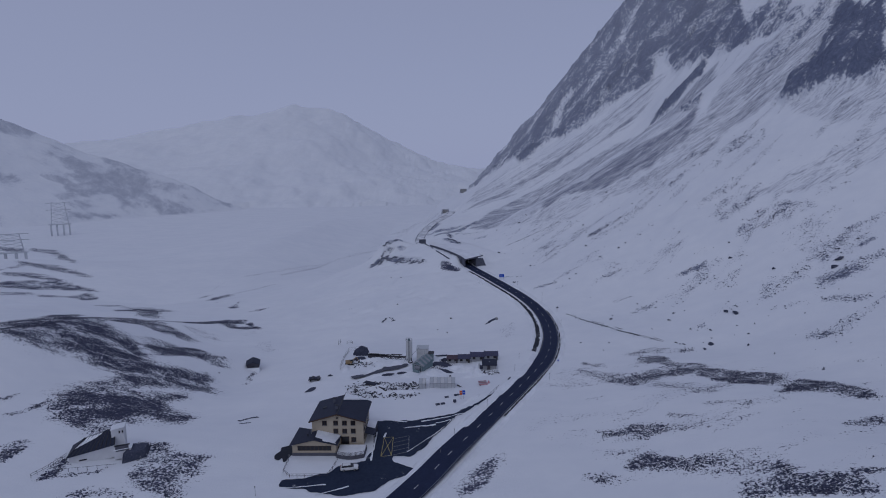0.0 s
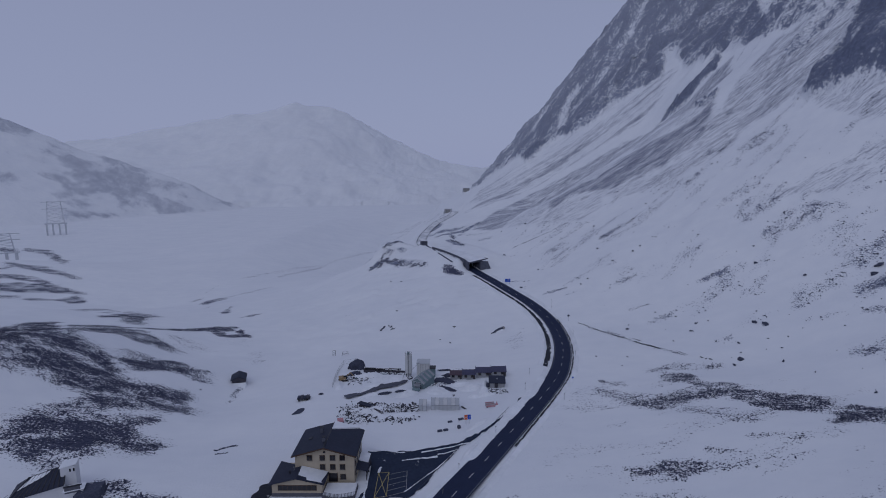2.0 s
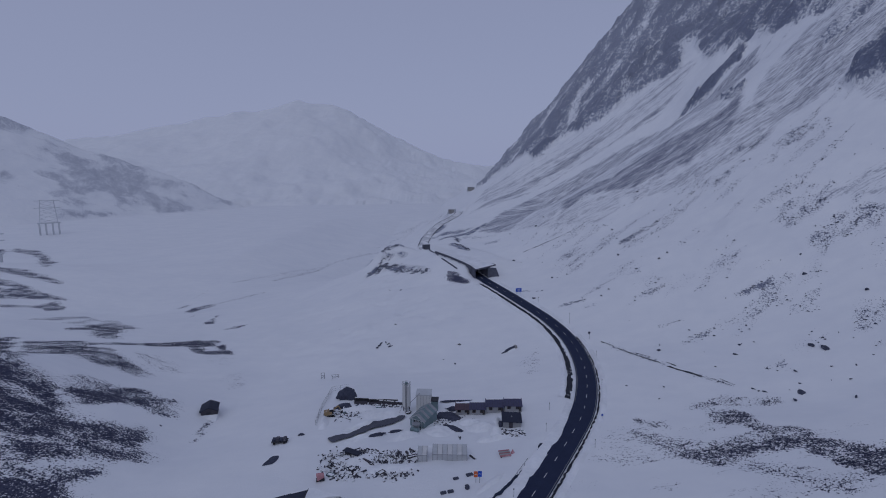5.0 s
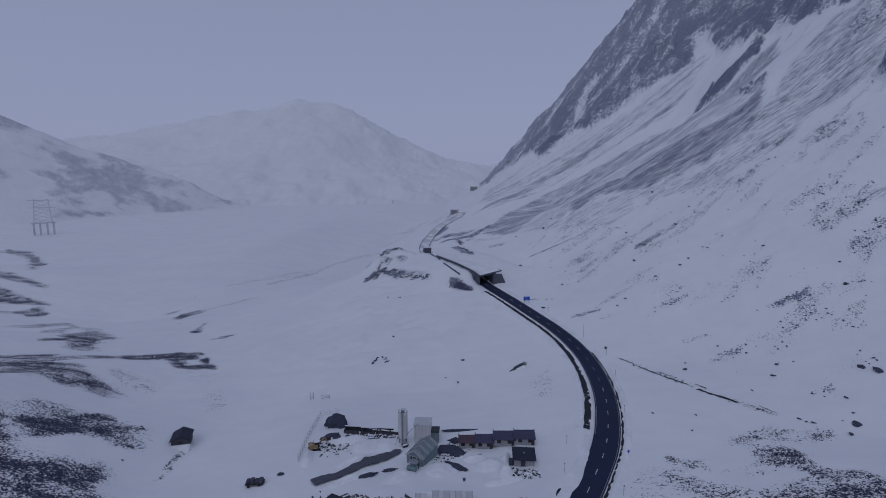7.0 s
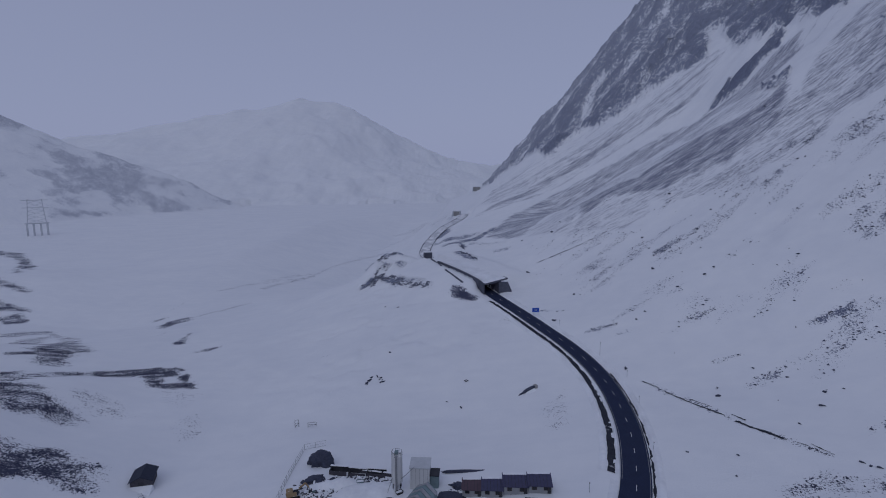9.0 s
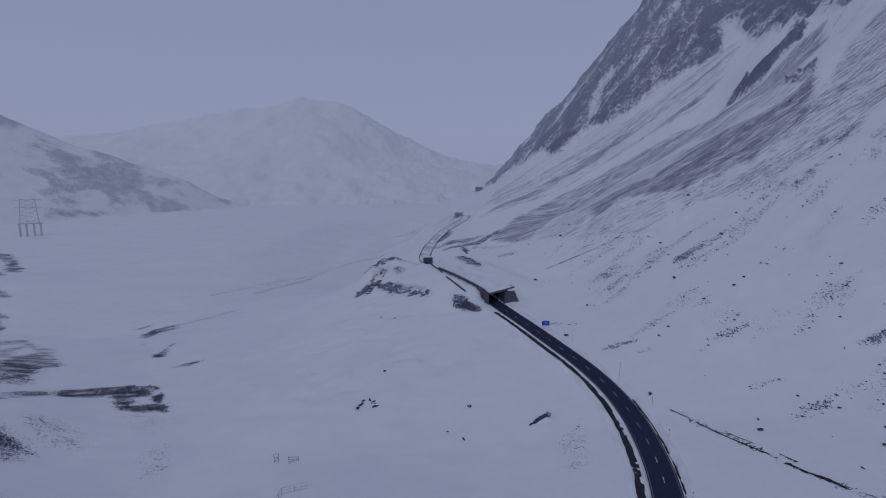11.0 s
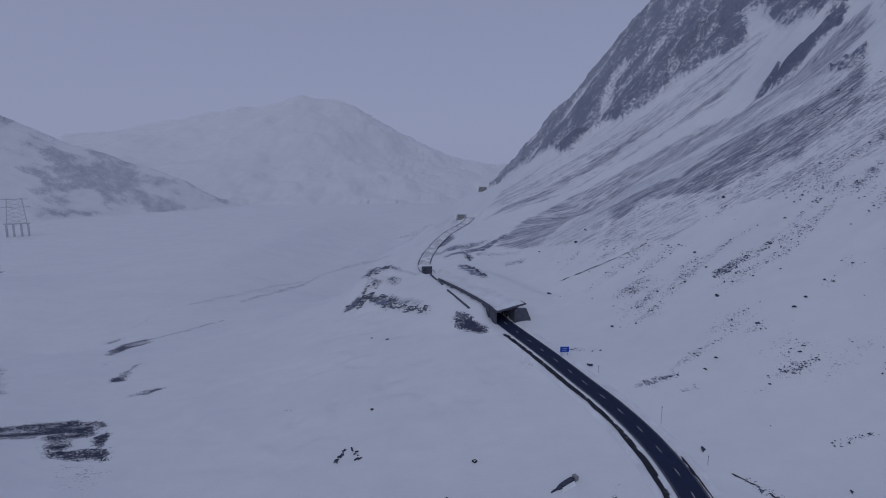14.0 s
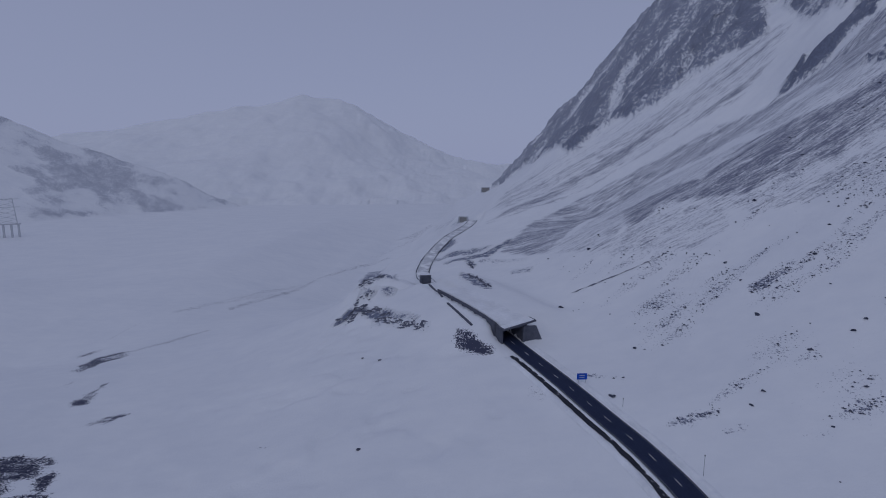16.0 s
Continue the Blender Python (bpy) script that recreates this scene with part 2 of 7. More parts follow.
def far_ranges(x, y):
    """Mountains beyond the frozen lake: a spur to the west and a massif behind."""
    d1 = -(0.88 * (x + 650) - 0.47 * (y - 1650))
    d2 = 0.2 * (-650 - x) + 0.98 * (1650 - y)
    w = fbm(x / 260, y / 260, 5, 40)
    spur = np.maximum(np.minimum(d1, d2) + 60 * (w - 0.5), 0)
    spur = 0.75 * np.where(spur < 420, spur, 420 + 0.4 * (spur - 420))
    d3 = 0.22 * (x + 560) * -1 + 0.975 * (y - 1780)
    back = np.maximum(d3 + 150 * (w - 0.5), 0)
    hump = 0.16 + 0.45 * np.exp(-((x + 700) / 520) ** 2) + 0.22 * np.exp(-((x + 1500) / 500) ** 2)
    back = np.minimum(back, 900) * hump * 0.8
    return spur, back


def carve(x, y, h, line, z, half):
    """Bed the ground under a road that runs along line."""
    best = np.full(x.shape, 1e9)
    zr = np.zeros(x.shape)
    for (a, b), (za, zb) in zip(zip(line[:-1], line[1:]), zip(z[:-1], z[1:])):
        ux, uy = b[0] - a[0], b[1] - a[1]
        t = np.clip(((x - a[0]) * ux + (y - a[1]) * uy) / (ux * ux + uy * uy), 0, 1)
        d = np.hypot(x - a[0] - t * ux, y - a[1] - t * uy)
        k = d < best
        best, zr = np.where(k, d, best), np.where(k, za + t * (zb - za), zr)
    w = 1 - smooth(half + 1.5, half + 9, best)
    return h * (1 - w) + (zr - 0.25 * (best < half + 1.2)) * w, best


def raw(x, y):
    m, s = mountain(x, y)
    base = lattice(x, y)
    east = smooth(1050, 1350, y)
    base = base * (1 - east) - 62 * east
    knoll = np.exp(-((x + 40) / 20) ** 2 - ((y - 409) / 13) ** 2)
    knoll = 11 * knoll + 5 * np.exp(-((x + 38) / 22) ** 2 - ((y - 396) / 20) ** 2) * (np.abs(2 * fbm(x / 9, y / 7, 3, 99) - 1) - 0.25)
    spur, back = far_ranges(x, y)
    return base + m + knoll, s, spur, back


ROAD_Z = [float(raw(np.array(p[0] * 1.0), np.array(p[1] * 1.0))[0]) for p in ROAD]
ROAD_Z = [sum(ROAD_Z[max(0, i - 1):i + 2]) / len(ROAD_Z[max(0, i - 1):i + 2]) for i in range(len(ROAD_Z))]
FAR_Z = [float(raw(np.array(p[0] * 1.0), np.array(p[1] * 1.0))[0]) for p in FAR_ROAD]

# ---- what the wind has laid bare: shares of cover, and outlines traced from the camera's view ----
HEATH_WEST_A = [
    (0.8, (-172, 191), (-206, 237), (-205, 256), (-204, 272), (-145, 203), (-135, 200), (-126, 198), (-117.2, 191.8), (-113.6, 182.8), (-117.7, 174.4), (-119.7, 173.1), (-128.9, 178.1), (-134.4, 169.6), (-139.4, 166.5), (-144.6, 167.3), (-157, 174)),
    (0.6, (-187, 262), (-180, 286), (-158, 250), (-145, 209)),
    (0.72, (-172, 256), (-164, 262), (-150, 258), (-138.9, 254.7), (-130.7, 249.5), (-125.2, 240.9), (-128.8, 240.6), (-133.5, 241.8), (-142.6, 238.7), (-152.6, 235.1)),
    (0.85, (-125.5, 204.8), (-119.4, 212.3), (-112.9, 219.0), (-106.7, 219.9), (-100.4, 216.8), (-97.0, 213.6), (-94.1, 206.1), (-97.6, 206.3), (-102.2, 207.5), (-107.6, 205.2), (-112.1, 199.5), (-117.5, 195.5)),
]
HEATH_WEST_B = [
    (0.45, (-130.0, 209.9), (-129.4, 216.6), (-122.5, 218.2), (-114.4, 220.9), (-111.9, 217.5), (-124.7, 203.7)),
    (0.8, (-117.4, 172.4), (-109.1, 178.6), (-104.0, 188.3), (-97.0, 191.3), (-89.6, 186.9), (-86.8, 178.5), (-91.1, 174.7), (-97.6, 172.1), (-102.4, 166.9), (-104.6, 161.0), (-111.9, 165.3)),
]
HEATH_FIELD = [
    (0.82, (-153.3, 204.4), (-145.0, 208.2), (-134.5, 204.2), (-122.6, 196.5), (-115.4, 185.3), (-105.3, 188.0), (-95.8, 189.9), (-86.8, 183.1), (-88.4, 177.3), (-95.4, 172.7), (-105.9, 170.1), (-118.6, 172.5), (-126.1, 172.4)),
    (0.85, (-115.1, 159.3), (-106.8, 159.6), (-99.6, 161.3), (-90.2, 167.0), (-90.6, 159.0), (-85.2, 155.9), (-81.6, 149.4), (-84.1, 145.5), (-98.8, 140.3)),
]
HEATH_MOUND = [
    (0.8, (-117.1, 153.9), (-114.1, 164.3), (-108.7, 160.2), (-105.8, 155.5), (-98.1, 159.2), (-90.8, 166.3), (-92.0, 161.4), (-85.3, 152.2), (-82.4, 146.7), (-88.8, 142.9), (-96.0, 138.7), (-93.5, 133.6), (-96.8, 132.7), (-106.9, 136.0), (-111.6, 138.1), (-108.0, 144.5), (-114.6, 142.2), (-119.6, 148.9)),
    (0.7, (-124.4, 134.3), (-120.8, 135.7), (-119.2, 139.8), (-118.3, 147.3), (-118.9, 147.8), (-120.7, 141.3), (-121.8, 136.8), (-125.3, 135.3)),
    (0.6, (-129.1, 140.1), (-127.1, 144.6), (-127.7, 145.2), (-130.1, 141.1)),
    (0.85, (-129.0, 171.2), (-129.2, 175.7), (-126.5, 175.5), (-127.6, 170.6)),
]
HEATH_CHAPEL = [
    (0.68, (-81.9, 128.4), (-76.3, 129.4), (-70.1, 126.3), (-63.9, 124.2), (-64.2, 121.6), (-62.7, 117.1), (-65.3, 118.1), (-62.3, 113.6), (-64.3, 112.1), (-62.4, 109.0), (-65.8, 107.6), (-69.4, 111.6), (-73.9, 113.7), (-75.0, 116.7), (-76.3, 121.8)),
    (0.6, (-90.2, 112.8), (-83.7, 116.3), (-84.5, 117.3), (-91.1, 113.8)),
    (0.7, (-86.8, 106.2), (-83.7, 109.2), (-76.2, 109.6), (-71.3, 107.1)),
    (0.8, (-95.5, 110.9), (-96.9, 120.0), (-94.3, 118.4), (-93.3, 112.4)),
    (0.6, (-113.5, 121.4), (-109.5, 124.3), (-107.7, 121.3), (-107.8, 116.2), (-108.7, 115.7)),
]
HEATH_MEADOW_A = [
    (0.75, (-232, 363), (-227, 373), (-183, 331), (-186, 319), (-178, 309), (-183, 305), (-195, 312)),
    (0.55, (-285, 379), (-270, 387), (-263, 403), (-216, 362), (-182, 330), (-186, 335), (-227, 379), (-274, 417), (-282, 401), (-290, 384)),
    (0.6, (-228, 338), (-247, 386), (-255, 396), (-260, 375)),
    (0.75, (-205, 309), (-196, 317), (-200, 322), (-208, 313)),
    (0.5, (-167, 251), (-164, 262), (-163, 281), (-157, 296), (-159, 300), (-171, 291), (-170, 268), (-170, 253)),
    (0.8, (-156, 295), (-144, 296), (-134, 303), (-121, 301), (-123, 304), (-139, 312), (-152, 309), (-160, 301)),
]
HEATH_MEADOW_B = [
    (0.3, (-140, 265), (-129, 266), (-112.2, 257.6), (-123.8, 252.2), (-130.0, 255.4)),
    (0.2, (-119, 280), (-99.9, 278.3), (-101.3, 264.2)),
    (0.22, (-96.6, 254.6), (-92.3, 261.7), (-85.4, 246.6), (-89.8, 243.0)),
    (0.6, (-79.7, 196.2), (-81.0, 204.1), (-81.9, 214.2), (-83.1, 215.2), (-82.8, 205.2), (-80.9, 197.1)),
]
HEATH_SHORE_A = [
    (0.85, (-393, 442), (-374, 455), (-353, 462), (-316, 449), (-333, 447), (-361, 432), (-383, 430)),
    (0.75, (-405, 463), (-381, 464), (-353, 461), (-357, 468), (-390, 477), (-411, 470)),
    (0.85, (-676, 767), (-617, 736), (-646, 773), (-707, 803)),
    (0.8, (-621, 758), (-560, 721), (-518, 680), (-393, 531), (-494, 669), (-543, 718), (-591, 764), (-643, 785)),
    (0.7, (-428, 503), (-382, 493), (-344, 482), (-348, 489), (-392, 508), (-436, 513)),
    (0.85, (-325, 429), (-315, 443), (-303, 434), (-306, 423)),
    (0.65, (-338, 415), (-320, 426), (-324, 431), (-343, 421)),
]
HEATH_SHORE_B = [
    (0.6, (-420, 474), (-416, 496), (-421, 501), (-425, 479)),
    (0.6, (-361, 405), (-346, 419), (-352, 427), (-369, 413)),
    (0.24, (28.4, 247.2), (36.7, 255.9), (34.4, 238.0), (31.5, 232.3), (29.0, 232.7)),
    (0.3, (20.7, 317.5), (22.5, 318.7), (24.2, 313.1), (23.0, 310.4), (20.6, 312.8)),
]
HEATH_NOSE_A = [
    (0.85, (-185, 400), (-188, 415), (-185, 431), (-190, 437), (-201, 431), (-193, 409)),
    (0.45, (-187, 435), (-169, 450), (-160, 477), (-162, 480), (-172, 455), (-188, 437)),
    (0.5, (-214, 438), (-208, 446), (-210, 449), (-217, 442)),
    (0.35, (-218, 463), (-216, 498), (-217, 500), (-219, 465)),
    (0.9, (-152, 352), (-148, 354), (-151, 365), (-154, 368), (-154, 361), (-155, 356)),
    (0.7, (-154, 371), (-155, 378), (-157, 380), (-156, 373)),
    (0.7, (-130.7, 333.1), (-124.7, 335.3), (-121.1, 339.5), (-122.6, 341.5), (-127.8, 339.2), (-132.3, 335.0)),
    (0.4, (-60.7, 304.1), (-55.3, 306.0), (-55.6, 306.5), (-61.2, 305.1)),
]
HEATH_NOSE_B = [
    (0.5, (-171, 373), (-173, 380), (-175, 383), (-173, 375)),
]
HEATH_RILLS = [
    (0.35, (-207, 518), (-187, 556), (-176, 611), (-161, 661), (-163, 666), (-180, 619), (-191, 563), (-209, 520)),
    (0.3, (-205, 529), (-182, 564), (-164, 619), (-166, 624), (-185, 571), (-206, 532)),
    (0.4, (-173, 535), (-166, 574), (-153, 695), (-155, 700), (-171, 582), (-176, 540)),
    (0.35, (-153, 695), (-126, 810), (-100, 890), (-102, 899), (-129, 820), (-155, 700)),
    (0.3, (-115, 1075), (-55, 1113), (-9, 755), (-9, 779), (-61, 1197), (-117, 1087)),
    (0.25, (-124, 883), (-89, 1024), (-69, 1086), (-73, 1116), (-93, 1051), (-125, 889)),
]
HEATH_BANK = [
    (0.9, (-144.0, 307.4), (-134.7, 309.3), (-126.7, 308.0), (-123.9, 304.6), (-126.7, 300.1), (-125.9, 296.1), (-119.7, 287.3), (-117.6, 289.3), (-111.3, 289.5), (-107.0, 286.2), (-103.9, 283.8), (-113.0, 284.0), (-115.5, 283.4), (-123.3, 285.3)),
    (0.95, (-129.5, 311.5), (-125.1, 310.6), (-121.7, 307.2), (-124.7, 307.1)),
    (0.95, (-119.0, 303.8), (-114.7, 297.4), (-113.3, 293.0), (-116.8, 293.9), (-119.7, 298.8)),
]
HEATH_EAST_A = [
    (0.6, (51.7, 178.4), (54.8, 171.9), (62.4, 164.6), (71.3, 162.3), (79.8, 166.5), (89.3, 168.6), (92.4, 175.1), (83.9, 177.0), (74.4, 171.3), (65.3, 172.7), (58.3, 181.5), (53.5, 183.4)),
    (0.75, (87.6, 162.1), (90.5, 150.9), (98.8, 151.3), (105.3, 151.9), (109.7, 158.3), (106.7, 163.7), (98.8, 164.7), (91.0, 168.1)),
    (0.8, (96.6, 138.6), (103.7, 139.6), (107.9, 134.7), (116.5, 131.8), (120.0, 135.8), (116.2, 145.1), (112.1, 151.4), (101.3, 146.0)),
    (0.4, (67.8, 159.3), (73.6, 152.0), (77.4, 143.7), (85.9, 145.4), (88.2, 149.8), (81.0, 150.7), (77.1, 159.0), (69.3, 162.8)),
    (0.4, (73.5, 195.2), (83.0, 196.3), (100.8, 195.9), (102.8, 200.0), (85.5, 202.9), (74.8, 199.2)),
]
HEATH_EAST_B = [
    (0.6, (73.8, 184.2), (80.1, 181.9), (83.3, 175.5), (86.5, 181.5), (85.2, 193.3), (75.8, 189.8)),
    (0.45, (53.7, 188.9), (61.2, 185.0), (62.2, 188.0), (54.6, 191.9)),
    (0.4, (73.3, 134.2), (83.2, 130.0), (84.4, 132.1), (74.6, 136.7)),
]
HEATH_EAST_LOW_A = [
    (0.25, (44.2, 141.8), (56.3, 138.6), (57.0, 140.6), (44.9, 144.3)),
    (0.55, (42.0, 128.7), (52.0, 127.0), (59.9, 124.7), (67.7, 124.5), (68.8, 127.1), (61.6, 129.3), (53.4, 131.5), (42.7, 131.7)),
    (0.42, (45.5, 125.8), (53.5, 123.5), (54.2, 125.5), (46.1, 127.8)),
    (0.38, (61.7, 132.8), (68.9, 127.1), (70.0, 129.1), (62.9, 135.3)),
    (0.18, (32.4, 130.1), (39.5, 130.7), (40.2, 133.7), (33.0, 133.1)),
    (0.65, (44.0, 113.2), (49.5, 110.9), (52.7, 106.4), (57.1, 104.6), (60.9, 102.8), (65.7, 99.0), (70.5, 95.8), (72.4, 98.3), (68.8, 103.7), (63.7, 107.9), (59.7, 110.2), (55.4, 111.6), (52.3, 116.9), (45.1, 116.7)),
]
HEATH_EAST_LOW_B = [
    (0.42, (64.2, 108.9), (68.9, 104.2), (73.1, 101.4), (74.2, 102.9), (71.2, 107.7), (65.4, 111.0)),
    (0.32, (38.0, 120.6), (48.2, 117.3), (49.0, 119.3), (38.6, 122.7)),
]
HEATH_EAST_EDGE_A = [
    (0.8, (60.0, 94.8), (63.6, 91.5), (68.8, 89.8), (71.7, 87.0), (78.2, 83.8), (80.0, 85.8), (75.3, 91.6), (71.8, 94.4), (66.2, 96.1), (61.4, 97.4)),
    (0.6, (67.2, 95.6), (73.4, 92.0), (74.2, 93.0), (68.1, 97.2)),
    (0.48, (33.2, 109.1), (36.3, 106.6), (41.4, 106.1), (42.2, 108.2), (37.9, 110.6), (34.0, 111.1)),
    (0.45, (94.5, 111.8), (104.5, 113.3), (108.3, 117.7), (97.6, 115.8)),
    (0.65, (78.8, 90.7), (82.8, 88.4), (84.5, 90.4), (80.5, 92.8)),
    (0.4, (84.0, 94.4), (87.2, 93.5), (88.4, 95.0), (84.7, 95.4)),
    (0.35, (134.1, 159.4), (140.8, 156.7), (141.6, 157.7), (134.9, 160.5)),
]
HEATH_EAST_EDGE_B = [
    (0.85, (4.1, 109.0), (10.0, 113.1), (15.1, 120.8), (13.9, 124.3), (7.8, 119.6), (2.8, 112.0)),
    (0.15, (22.2, 132.0), (29.3, 140.1), (29.0, 143.1), (21.8, 134.5)),
    (0.2, (87.7, 122.2), (93.1, 122.7), (94.5, 124.7), (89.0, 124.1)),
]
STONES_HIGH_A = [
    (0.5, (161, 273), (172, 270), (193, 268), (194, 273), (174, 280), (162, 278)),
    (0.35, (173, 256), (183, 255), (192, 260), (192, 263), (184, 261), (174, 259)),
    (0.42, (146, 225), (154, 225), (165, 229), (167, 234), (156, 235), (147, 230)),
    (0.5, (175, 231), (189, 235), (205, 237), (207, 241), (192, 242), (176, 235)),
    (0.62, (164, 216), (170, 215), (179, 212), (189, 214), (191, 218), (183, 219), (174, 222), (165, 220)),
    (0.4, (141, 214), (153, 207), (154, 210), (142, 216)),
    (0.48, (158, 205), (167, 195), (170, 198), (160, 208)),
]
STONES_HIGH_B = [
    (0.45, (135.0, 184.0), (141.1, 180.9), (149, 182), (151, 186), (145, 188), (137, 188)),
    (0.95, (188, 227), (193, 226), (194, 228), (189, 229)),
    (0.25, (196, 269), (211, 267), (213, 271), (197, 272)),
]
STONES_MID_A = [
    (0.45, (90.1, 262.7), (100.8, 263.4), (101.3, 265.0), (90.4, 264.3)),
    (0.65, (102.1, 249.2), (112.6, 254.2), (123.5, 252.9), (137.8, 257.4), (138, 259), (124.5, 256.2), (113.4, 257.4), (102.0, 250.8)),
    (0.65, (123.1, 266.2), (133, 265), (139, 266), (140, 268), (134, 268), (123.5, 267.9)),
    (0.45, (129, 266), (144, 261), (145, 263), (130, 268)),
    (0.5, (158, 291), (167, 290), (181, 291), (183, 297), (170, 301), (159, 297)),
    (0.4, (160, 275), (169, 274), (170, 279), (161, 279)),
    (0.35, (139, 275), (145, 275), (145, 277), (139, 277)),
    (0.4, (150, 259), (156, 257), (157, 259), (152, 262)),
]
STONES_MID_B = [
    (0.4, (138.2, 244.8), (143.2, 240.6), (145.2, 243.3), (140.1, 247.6)),
    (0.2, (118, 309), (133, 315), (134, 320), (118, 314)),
    (0.5, (93.2, 247.3), (107.0, 251.1), (107.9, 254.3), (94.5, 251.4)),
    (0.5, (108.8, 217.3), (116.6, 219.3), (117.7, 221.4), (110.2, 219.9)),
    (0.35, (113.8, 215.5), (121.5, 215.5), (122.1, 216.6), (114.7, 217.1)),
    (0.65, (177, 373), (184, 367), (192, 366), (194, 371), (188, 376), (178, 377)),
    (0.42, (152, 353), (164, 351), (174, 356), (175, 361), (167, 360), (154, 359)),
    (0.5, (190, 351), (200, 345), (211, 342), (213, 346), (204, 354), (191, 355)),
]
STONES_MID_C = [
    (0.35, (142, 375), (158, 369), (171, 372), (172, 379), (161, 381), (143, 382)),
]
STONES_LOW_A = [
    (0.38, (61.3, 346.7), (70.5, 362.7), (77.2, 363.4), (84.2, 354.2), (75.3, 336.6), (65.5, 335.6)),
    (0.58, (99.2, 339.1), (105.4, 338.7), (114.7, 346.6), (115.2, 350.8), (106.8, 346.6), (100.5, 343.9)),
    (0.7, (116.0, 343.6), (119.2, 342.9), (119.9, 344.6), (116.6, 345.2)),
    (0.4, (66.7, 298.9), (76.5, 303.4), (84.7, 305.3), (85.1, 306.9), (76.7, 306.0), (66.7, 300.4)),
    (0.58, (53.1, 295.3), (59.1, 295.2), (68.3, 296.4), (68.6, 297.5), (59.7, 297.9), (53.2, 296.3)),
    (0.4, (65.1, 289.3), (69.9, 289.1), (70.6, 290.7), (65.7, 290.9)),
    (0.52, (87.2, 286.8), (93.7, 286.3), (104.8, 286.3), (105.2, 287.4), (94.8, 289.0), (87.5, 287.9)),
]
STONES_LOW_B = [
    (0.42, (100.4, 292.9), (107.1, 290.8), (107.8, 292.0), (101.4, 294.5)),
    (0.4, (80.4, 284.6), (85.7, 282.4), (86.4, 283.5), (81.1, 285.8)),
    (0.38, (116.3, 313.7), (120.6, 308.9), (122.9, 311.7), (118.9, 317.1)),
    (0.5, (39.0, 324.4), (51.0, 318.9), (51.4, 320.0), (39.3, 325.5)),
]
SCREE_UPPER_A = [
    (0.55, (38, 497), (52, 529), (89, 552), (121, 547), (176, 536), (198, 509), (211, 502), (228, 494), (241, 495), (250, 485), (241, 471), (200, 440), (200, 464), (194, 474), (170, 469), (150, 478), (142, 516), (121, 521), (82, 500), (47, 447), (24, 473)),
    (0.3, (69, 462), (121, 521), (142, 460), (148, 444), (122, 429), (101, 432), (81, 426), (69, 408), (47, 447)),
    (0.46, (226, 425), (262, 443), (277, 426), (294, 420), (297, 406), (268, 384), (251, 384), (239, 374), (219, 370), (207, 376), (182, 382), (170, 392), (204, 405)),
]
SCREE_UPPER_B = [
    (0.3, (108, 416), (155, 408), (182, 382), (207, 376), (189, 364), (161, 369), (126, 384)),
]
SCREE_LOWER = [
    (0.66, (118, 426), (148, 444), (167, 428), (180, 420), (194, 418), (205, 423), (186, 395), (178, 395), (170, 392), (158, 395), (147, 397), (136, 403), (125, 400), (115, 411), (98, 424), (82, 416), (90, 455), (108, 452)),
    (0.28, (69, 408), (82, 419), (118, 406), (109, 386), (97, 384)),
    (0.35, (161, 474), (186, 460), (206, 451), (217, 440), (208, 427), (189, 422), (173, 429), (157, 444)),
]
RILL_GREY = [
    (0.42, (40, 576), (63, 578), (108, 581), (143, 581), (172, 578), (206, 580), (241, 578), (222, 560), (194, 552), (166, 560), (126, 564), (96, 563), (60, 560), (21, 559)),
]
RILL_FAN = [
    (0.24, (28, 601), (48, 639), (75, 632), (107, 615), (138, 625), (157, 598), (179, 611), (219, 592), (245, 585), (206, 580), (172, 578), (143, 581), (108, 581), (63, 578), (40, 576)),
]
SCREE_DUST = [
    (0.3, (234, 353), (252, 327), (261, 312), (247, 293), (232, 307), (231, 335)),
    (0.26, (178, 295), (204, 292), (242, 285), (232, 272), (202, 275)),
]
GULLIES = [
    (0.6, (131, 632), (157, 692), (166, 698), (174, 700), (173, 705), (162, 706), (152, 701), (127, 634)),
    (0.6, (332, 607), (280, 496), (276, 481), (295, 503)),
    (0.45, (174, 700), (189, 695), (189, 700), (173, 702)),
    (0.95, (219, 553), (236, 552), (250, 586), (259, 622), (252, 626), (240, 598)),
]
CLIFF_RIBS = [
    (0.8, (250, 569), (252, 532), (260, 529), (261, 486), (268, 462), (277, 481), (298, 539), (288, 674), (277, 662), (264, 611)),
    (0.95, (199, 510), (214, 525), (224, 526), (228, 511), (237, 510), (256, 524), (249, 501), (242, 498), (234, 505), (227, 505), (217, 502), (210, 509), (206, 513)),
    (0.8, (200, 440), (206, 433), (214, 435), (207, 425), (200, 425)),
]
CLIFF_EAST = [
    (0.92, (236, 365), (246, 373), (270, 382), (287, 393), (299, 403), (287, 350), (262, 314), (260, 322), (253, 330), (244, 347), (240, 351), (234, 354)),
    (0.7, (258, 499), (267, 461), (280, 452), (294, 454), (293, 484), (271, 477)),
    (0.75, (253, 416), (275, 422), (294, 419), (296, 411), (276, 410), (253, 405)),
    (0.7, (288, 674), (279, 633), (258, 531), (263, 479), (274, 442), (286, 413), (289, 394), (275, 333), (287, 350)),
]
